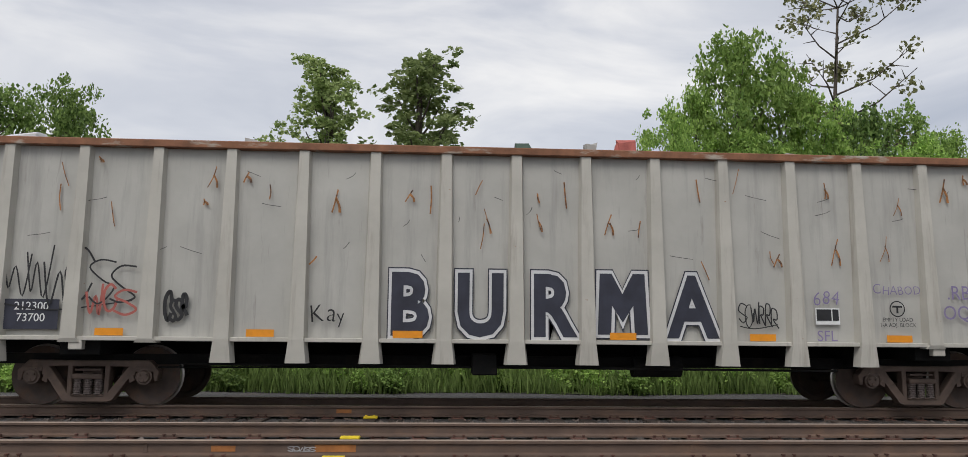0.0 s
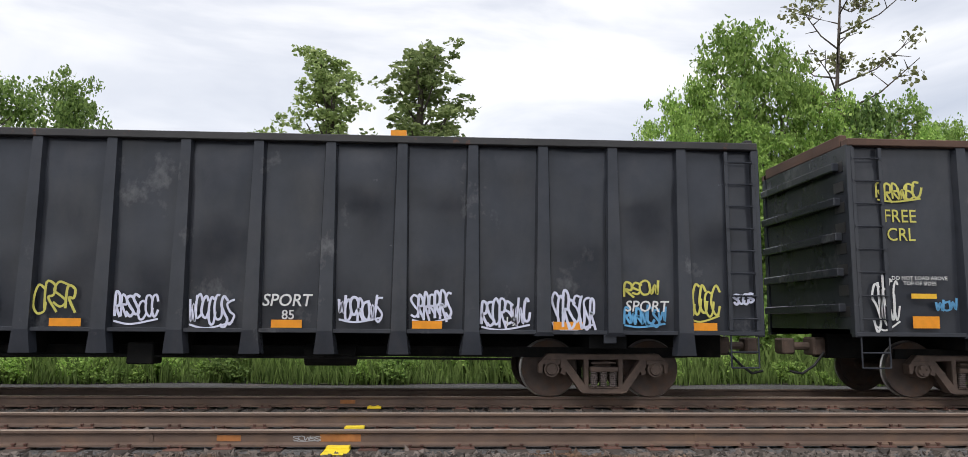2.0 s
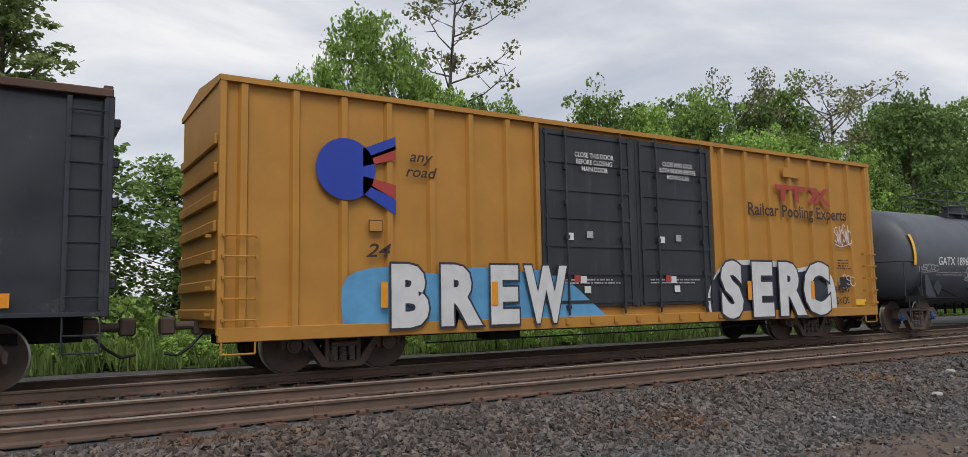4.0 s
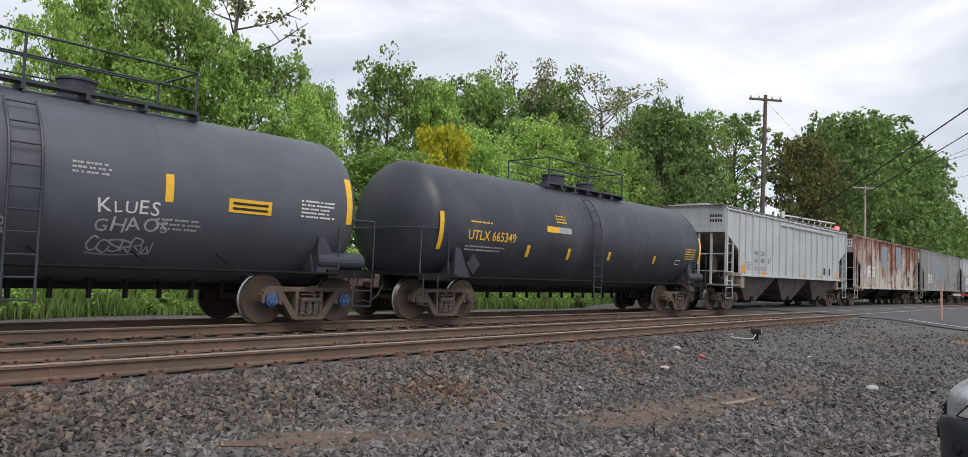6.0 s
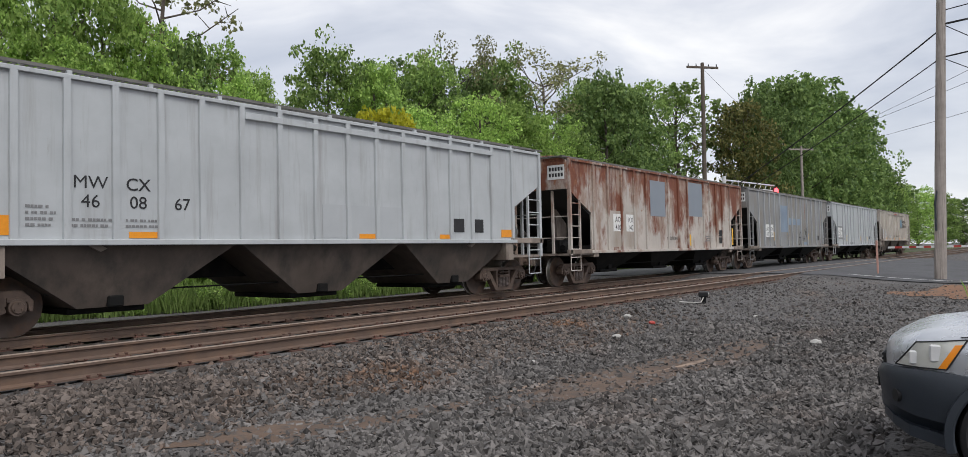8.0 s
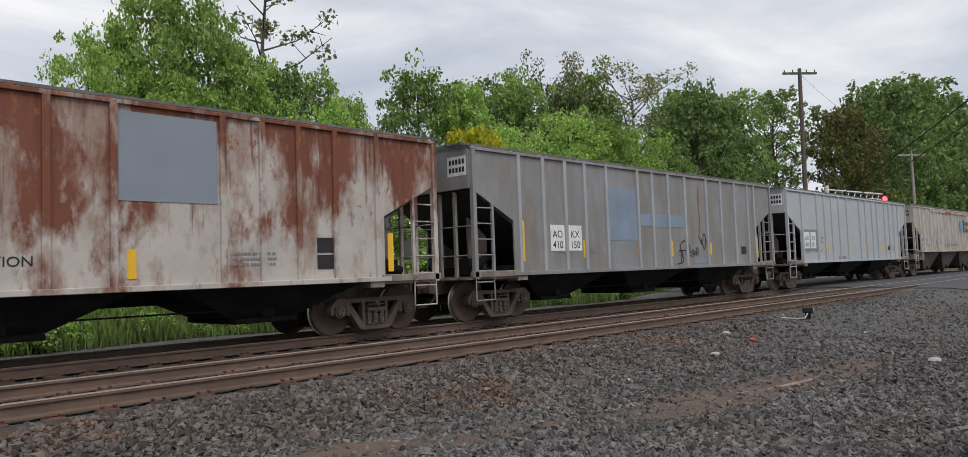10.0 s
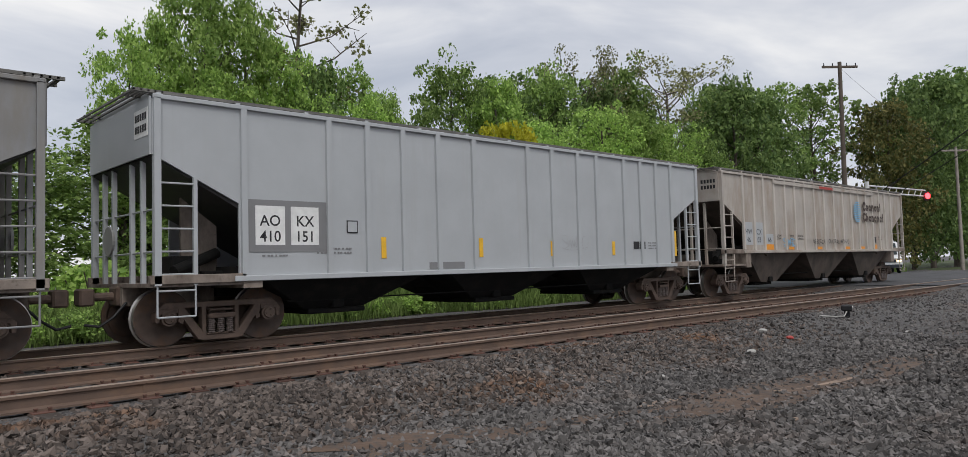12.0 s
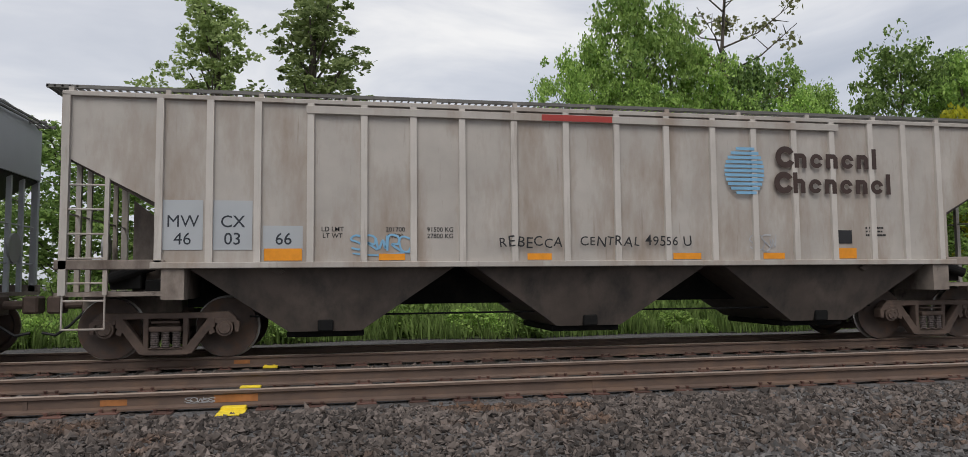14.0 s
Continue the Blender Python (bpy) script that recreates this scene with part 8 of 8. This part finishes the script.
# lower dark body: bumper and cladding
bm = BM()
lower = []
for x, w, zt, zb in ((0.80, 0.25, 0.67, 0.43), (0.775, 0.45, 0.69, 0.41), (0.72, 0.60, 0.705, 0.38), (0.65, 0.70, 0.71, 0.36), (0.56, 0.79, 0.715, 0.34), (0.44, 0.845, 0.715, 0.325), (0.3, 0.875, 0.70, 0.31), (0.0, 0.885, 0.68, 0.29), (-0.5, 0.885, 0.42, 0.26), (-1.4, 0.885, 0.40, 0.26), (-2.6, 0.89, 0.62, 0.26), (-3.3, 0.86, 0.66, 0.28), (-3.5, 0.72, 0.62, 0.32)):
    lower.append((x, [(w * 0.86, zb), (w - 0.03, zb + 0.07, -0.015), (w - 0.012, zb + 0.085), (w, (zt + zb) / 2), (w + 0.004, zt - 0.05, 0.01), (w - 0.012, zt, -0.01)]))
loft(bm, lower)
part("bumper", cut_wells(mesh_of(bm, "bumper", CLAD), "bumper", (0.0, -2.62), 0.37, 0.89), None, suv, "dark grey plastic bumper and cladding")
# upper silver body with bonnet
bm = BM()
upper = []
UPPER = ((0.74, 0.42, 0.79, 0.84, 0.69), (0.69, 0.56, 0.82, 0.88, 0.70), (0.60, 0.68, 0.875, 0.925, 0.71), (0.50, 0.765, 0.91, 0.96, 0.712), (0.38, 0.82, 0.925, 0.985, 0.712), (0.10, 0.866, 0.94, 1.02, 0.68), (-0.20, 0.876, 0.95, 1.045, 0.64), (-0.55, 0.88, 0.97, 1.06, 0.43), (-0.72, 0.882, 1.0, 1.06, 0.42), (-1.4, 0.88, 1.02, 1.07, 0.41), (-2.6, 0.882, 1.03, 1.07, 0.62), (-3.38, 0.84, 1.02, 1.06, 0.66))
for x, w, zs, zc, z0 in UPPER:
    upper.append((x, [(w, z0), (w + 0.008, z0 + (zs - z0) * 0.55), (w - 0.006, zs - 0.03), (w - 0.03, zs), (w - 0.09, zs + 0.03), (w * 0.62, zc - 0.012), (w * 0.25, zc)]))
loft(bm, upper)
part("body", cut_wells(mesh_of(bm, "body", SILVER), "body", (0.0, -2.62), 0.37, 0.89), None, suv, "silver painted body and bonnet")


def fender_width(x):
    return float(np.interp(-x, [-u[0] for u in UPPER], [u[1] for u in UPPER]))


for s in (-1, 1):
    bm = BM()
    for (xa, xb) in ((0.30, -0.10), (-0.10, -0.55)):
        pa, pb = [(x, s * (fender_width(x) - 0.026), float(np.interp(-x, [-u[0] for u in UPPER], [u[2] for u in UPPER])) + 0.002) for x in (xa, xb)]
        rod(bm, pa, pb, 0.0025, 5)
    part("bonnet_seam", bm, BLACKPL, suv)
bm = BM()
cab = []
for x, w, zt in ((-0.62, 0.80, 1.06), (-0.95, 0.77, 1.30), (-1.32, 0.70, 1.58), (-1.7, 0.68, 1.64), (-2.6, 0.67, 1.64), (-3.15, 0.68, 1.58), (-3.4, 0.74, 1.05)):
    cab.append((x, [(0.83, 1.0), (0.5 * (0.83 + w), 0.5 * (1.0 + zt)), (w, zt - 0.03), (w * 0.5, zt)]))
loft(bm, cab)
part("cabin_glass", bm, CARGLASS, suv, "dark reflecting windows", True)
bm = BM()
block(bm, -3.1, -1.35, -0.64, 0.64, 1.63, 1.68, 0.03)
part("roof", bm, SILVER, suv)
for s in (-1, 1):
    bm = BM()
    for (xa, wa, za), (xb, wb, zb) in (((-0.66, 0.80, 1.05), (-1.34, 0.70, 1.60)), ((-1.95, 0.83, 1.03), (-1.9, 0.69, 1.63)), ((-2.9, 0.83, 1.03), (-2.75, 0.69, 1.63))):
        rod(bm, (xa, s * wa, za), (xb, s * wb, zb), 0.03, 6)
    part("pillar", bm, SILVER, suv)
# fender flares
for x in (0.0, -2.62):
    for s in (-1, 1):
        bm = BM()
        prev = None
        for k in range(25):
            t = math.pi * (-0.08 + 1.16 * k / 24)
            ring = [bm.verts.new((x + r * math.cos(t), s * yy, 0.334 + r * math.sin(t))) for r, yy in ((0.352, 0.80), (0.352, 0.897), (0.362, 0.905), (0.405, 0.900), (0.41, 0.87))]
            if prev:
                for q in range(4):
                    bm.faces.new((prev[q], ring[q], ring[q + 1], prev[q + 1]))
            prev = ring
        part("wheel_arch", bm, CLAD, suv, "dark plastic wheel arch", True)
        bm = BM()
        lathe(bm, [(0.355, s * 0.55), (0.362, s * 0.55), (0.362, s * 0.83), (0.356, s * 0.83), (0.355, s * 0.56)], 30, "y", at=(x, 0, 0.334))
        part("wheel_well", bm, BLACKPL, suv)


def car_wheel(parent, x, y, s, r=0.334, rim=0.205):
    bm = BM()
    lathe(bm, [(rim - 0.01, -0.09), (rim + 0.02, -0.105), (r - 0.04, -0.11), (r - 0.01, -0.09), (r, -0.05), (r, 0.05), (r - 0.01, 0.09), (r - 0.04, 0.11), (rim, 0.09), (rim - 0.005, 0.005)], 40, "y")
    w = part("wheel", bm, TYRE, parent, "black tyre on a silver rim", True)
    w.matrix_basis = pose(x, y, r, 0, 0, 0 if s > 0 else 180)
    bm = BM()
    lathe(bm, [(rim - 0.03, 0.012), (rim - 0.022, 0.10), (rim + 0.004, 0.108), (rim + 0.006, 0.09), (rim + 0.006, 0.01)], 40, "y")
    # pressed disc with six openings between broad spokes
    radii = [rim * f for f in (0.05, 0.33, 0.40, 0.50, 0.56, 0.62, 0.72, 0.80, 0.86, 0.93)]
    depth = [0.088, 0.088, 0.076, 0.072, 0.074, 0.078, 0.084, 0.085, 0.078, 0.070]
    steps = 96
    grid = []
    for j in range(steps):
        a = 2 * math.pi * j / steps
        ph = abs(((j + 0.5) % 16) / 16 - 0.5) * 2
        grid.append([bm.verts.new((q * math.cos(a), d - (0.012 * max(0.0, 0.75 - ph) if 3 <= i <= 7 else 0), q * math.sin(a))) for i, (q, d) in enumerate(zip(radii, depth))])
    for j in range(steps):
        hole = abs((j % 16) - 7.5)
        g0, g1_ = grid[j], grid[(j + 1) % steps]
        for i in range(len(radii) - 1):
            lim = {4: 2.4, 5: 3.6, 6: 4.2}.get(i, -1)
            if hole > lim:
                bm.faces.new((g0[i], g0[i + 1], g1_[i + 1], g1_[i]))
    part("rim", bm, ALLOY, w, "silver six-spoke rim", True)
    # added black disc that stands for the shade behind the rim's openings
    bm = BM()
    rod(bm, (0, 0.02, 0), (0, 0.03, 0), rim - 0.02, 28)
    part("rim_shadow", bm, BLACKPL, w)
    bm = BM()
    for k in range(5):
        a = k * 1.2566 + 0.2
        rod(bm, (0.068 * math.cos(a), 0.08, 0.068 * math.sin(a)), (0.068 * math.cos(a), 0.108, 0.068 * math.sin(a)), 0.011, 8)
    part("lug_nut", bm, STEEL_GREY, w)
    bm = BM()
    rod(bm, (0, 0.09, 0), (0, 0.105, 0), 0.032, 18)
    part("hub_cap", bm, BLACKPL, w)


for x in (0.0, -2.62):
    for s in (-1, 1):
        car_wheel(suv, x, s * 0.775, s)
for s in (-1, 1):
    # headlamp as a shell wrapped round the corner
    bm = BM()
    grid = []
    for i in range(13):
        u = i / 12
        col = []
        for j in range(7):
            v = j / 6
            x = (1 - v) * (0.66 - 0.28 * u) + v * (0.53 - 0.265 * u)
            zb, zt = 0.724 + 0.008 * u, 0.885 + 0.035 * u
            col.append(bm.verts.new((x + 0.012 * (1 - u), s * (fender_width(x) + 0.014 - 0.018 * v * v), zb + (zt - zb) * v)))
        grid.append(col)
    for i in range(12):
        for j in range(6):
            f = bm.faces.new((grid[i][j], grid[i + 1][j], grid[i + 1][j + 1], grid[i][j + 1]))
            f.material_index = 1 if i >= 10 and j < 5 else 0
    seam = [c[0] for c in grid] + grid[-1][1:] + [c[-1] for c in grid[-2::-1]] + grid[0][-2::-1]
    ring = [Vector(v.co) for v in seam]
    hl = part("headlight", mesh_of(bm, "headlight", [LENS, AMBER], True), None, suv, "cloudy headlight with amber corner")
    bm = BM()
    for x, z, dx, dz in ((0.545, 0.785, 0.042, 0.045), (0.435, 0.825, 0.034, 0.055)):
        w = fender_width(x)
        block(bm, x - dx, x + dx, s * (w + 0.009) - 0.012, s * (w + 0.009) + 0.012, z - dz, z + dz, 0.01)
    part("lamp_reflector", bm, ALLOY, hl)
    bm = BM()
    for p, q in zip(ring, ring[1:] + ring[:1]):
        if (p - q).length > 1e-4:
            rod(bm, p, q, 0.005, 5)
    part("lamp_seal", bm, BLACKPL, hl)
    bm = BM()
    rod(bm, (0.62, s * 0.66, 0.53), (0.675, s * 0.69, 0.53), 0.042, 16)
    part("fog_lamp", bm, BLACKPL, suv)
bm = BM()
block(bm, 0.64, 0.765, -0.38, 0.38, 0.66, 0.78, 0.02)
for k in range(3):
    block(bm, 0.765, 0.775, -0.35, 0.35, 0.68 + 0.03 * k, 0.695 + 0.03 * k)
part("grille", bm, BLACKPL, suv)
bm = BM()
block(bm, 0.80, 0.82, -0.18, 0.18, 0.50, 0.62, 0.005)
part("plate_holder", bm, BLACKPL, suv)
bm = BM()
loft(bm, [(0.76, [(0.44, 0.36), (0.44, 0.42)]), (0.70, [(0.60, 0.33), (0.60, 0.39)]), (0.60, [(0.74, 0.29), (0.74, 0.36)]), (0.40, [(0.83, 0.25), (0.83, 0.33)])])
part("bumper_lip", bm, CLAD, suv)
bm = BM()
limb(bm, [(-0.55, 0.74, 1.06), (-0.56, 0.75, 1.4), (-0.58, 0.76, 1.8)], 0.008, 0.004, 5)
part("aerial", bm, CABLE, suv)
bm = BM()
for y0, y1 in ((0.1, 0.62), (-0.5, 0.02)):
    rod(bm, (-0.60, y0, 1.10), (-0.74, y1, 1.17), 0.014, 6)
block(bm, -0.66, -0.56, -0.7, 0.7, 1.075, 1.10, 0.01)
part("wiper", bm, BLACKPL, suv)
bm = BM()
for s in (-1, 1):
    block(bm, -1.02, -0.86, min(s * 0.86, s * 1.03), max(s * 0.86, s * 1.03), 1.05, 1.2, 0.03)
part("mirror", bm, CLAD, suv)


def far_vehicle(x, y, z, turn, name, label, ht, ln, lights):
    v = thing(name, pose(x, y, z, 0, 0, turn), label, "van" if ht > 1.8 else "car")
    bm = BM()
    prism(bm, [(0, 0.35), (0, 0.95), (-0.25, 1.1), (-1.0, 1.18), (-1.75, ht - 0.05), (-2.0, ht), (-ln + 0.1, ht), (-ln, ht - 0.3), (-ln, 0.35)], -0.98, 0.98)
    bmesh.ops.bevel(bm, geom=list(bm.edges), offset=0.06, segments=2, affect="EDGES")
    part("body", bm, WHITE_CAR, v, "", True)
    bm = BM()
    prism(bm, [(-1.02, 1.22), (-1.70, ht - 0.12), (-1.74, ht - 0.12), (-1.06, 1.20)], -0.82, 0.82)
    bmesh.ops.translate(bm, verts=bm.verts, vec=(0.06, 0, 0.02))
    part("windscreen", bm, CARGLASS, v)
    bm = BM()
    for s in (-1, 1):
        for x0, x1 in ((-2.6, -1.9), (-3.6, -2.75), (-ln + 0.4, -3.75)):
            if x0 < x1:
                block(bm, x0, x1, min(s * 0.98, s * 0.992), max(s * 0.98, s * 0.992), 1.25, ht - 0.25)
    part("side_window", bm, CARGLASS, v)
    bm = BM()
    block(bm, 0.0, 0.04, -0.62, 0.62, 0.72, 0.92, 0.01)
    block(bm, 0.0, 0.10, -0.95, 0.95, 0.38, 0.58, 0.03)
    part("grille", bm, CLAD, v)
    for s in (-1, 1):
        bm = BM()
        block(bm, 0.0, 0.05, min(s * 0.66, s * 0.92), max(s * 0.66, s * 0.92), 0.74, 0.92, 0.02)
        part("headlight", bm, LAMP_ON if lights else LENS, v)
    bm = BM()
    for k in range(3):
        xx = -2.2 - k * (ln - 2.8) / 2
        block(bm, xx - 0.03, xx + 0.03, -0.8, 0.8, ht + 0.03, ht + 0.1)
        for s in (-0.8, 0.76):
            block(bm, xx - 0.03, xx + 0.03, s, s + 0.04, ht - 0.02, ht + 0.1)
    part("roof_rack", bm, SIGN_WHITE, v)
    for xx in (-0.85, -ln + 0.9):
        for s in (-1, 1):
            car_wheel(v, xx, s * 0.86, s, 0.36, 0.2)
    return v


far_vehicle(52.4, 17.6, float(ground_z(52.4, 17.6)) + 0.03, 205, "van", "white panel van with roof rack, waiting with lit headlamps", 2.1, 5.2, True)
far_vehicle(96, 4.2, -0.45, 185, "pickup", "white vehicle waiting beyond the crossing", 1.75, 5.0, False)

# white equipment cabinet behind the crossing
cabn = thing("equipment_cabinet", pose(42.3, 19.6, -0.45, 0, 0, 0), "white metal railway equipment cabinet", "cabinet")
bm = BM()
block(bm, -1.9, 1.9, -0.9, 0.9, 0.1, 2.6, 0.02)
part("body", bm, SIGN_WHITE, cabn)
bm = BM()
prism(bm, [(-1.0, 2.6), (0, 2.85), (1.0, 2.6)], -2.0, 2.0, axis="x")
part("roof", bm, SIGN_WHITE, cabn)
bm = BM()
block(bm, -1.95, 1.95, -0.95, 0.95, -0.1, 0.1)
part("plinth", bm, CONCRETE, cabn)
bm = BM()
block(bm, -0.4, 0.5, -0.915, -0.90, 0.25, 2.3, 0.005)
part("door", bm, SIGN_WHITE, cabn)

# ---- movement of the train ----
SPEED, GAIN = 12.217, -0.009


def train_shift(t):
    ease = 0.36 * max(0.0, 1 - t / 0.5) ** 2 - 0.38 * max(0.0, 1 - (14 - t) / 0.5) ** 2
    return -(SPEED * (t - 7) + GAIN * (t - 7) ** 2 / 2) + ease


def motions():
    times = [0.5 * k for k in range(29)]
    for car, xc in CARS:
        walk(car, [(t, pose(xc + train_shift(t), YT, ZT)) for t in times])
    ticks = [k / FPS for k in range(14 * FPS + 1)]
    spins = [math.degrees(train_shift(t)) / 0.458 for t in ticks]
    for w, x in WHEELSETS:
        walk(w, [(t, pose(x, 0, 0.46, 0, a, 0)) for t, a in zip(ticks, spins)])


motions()
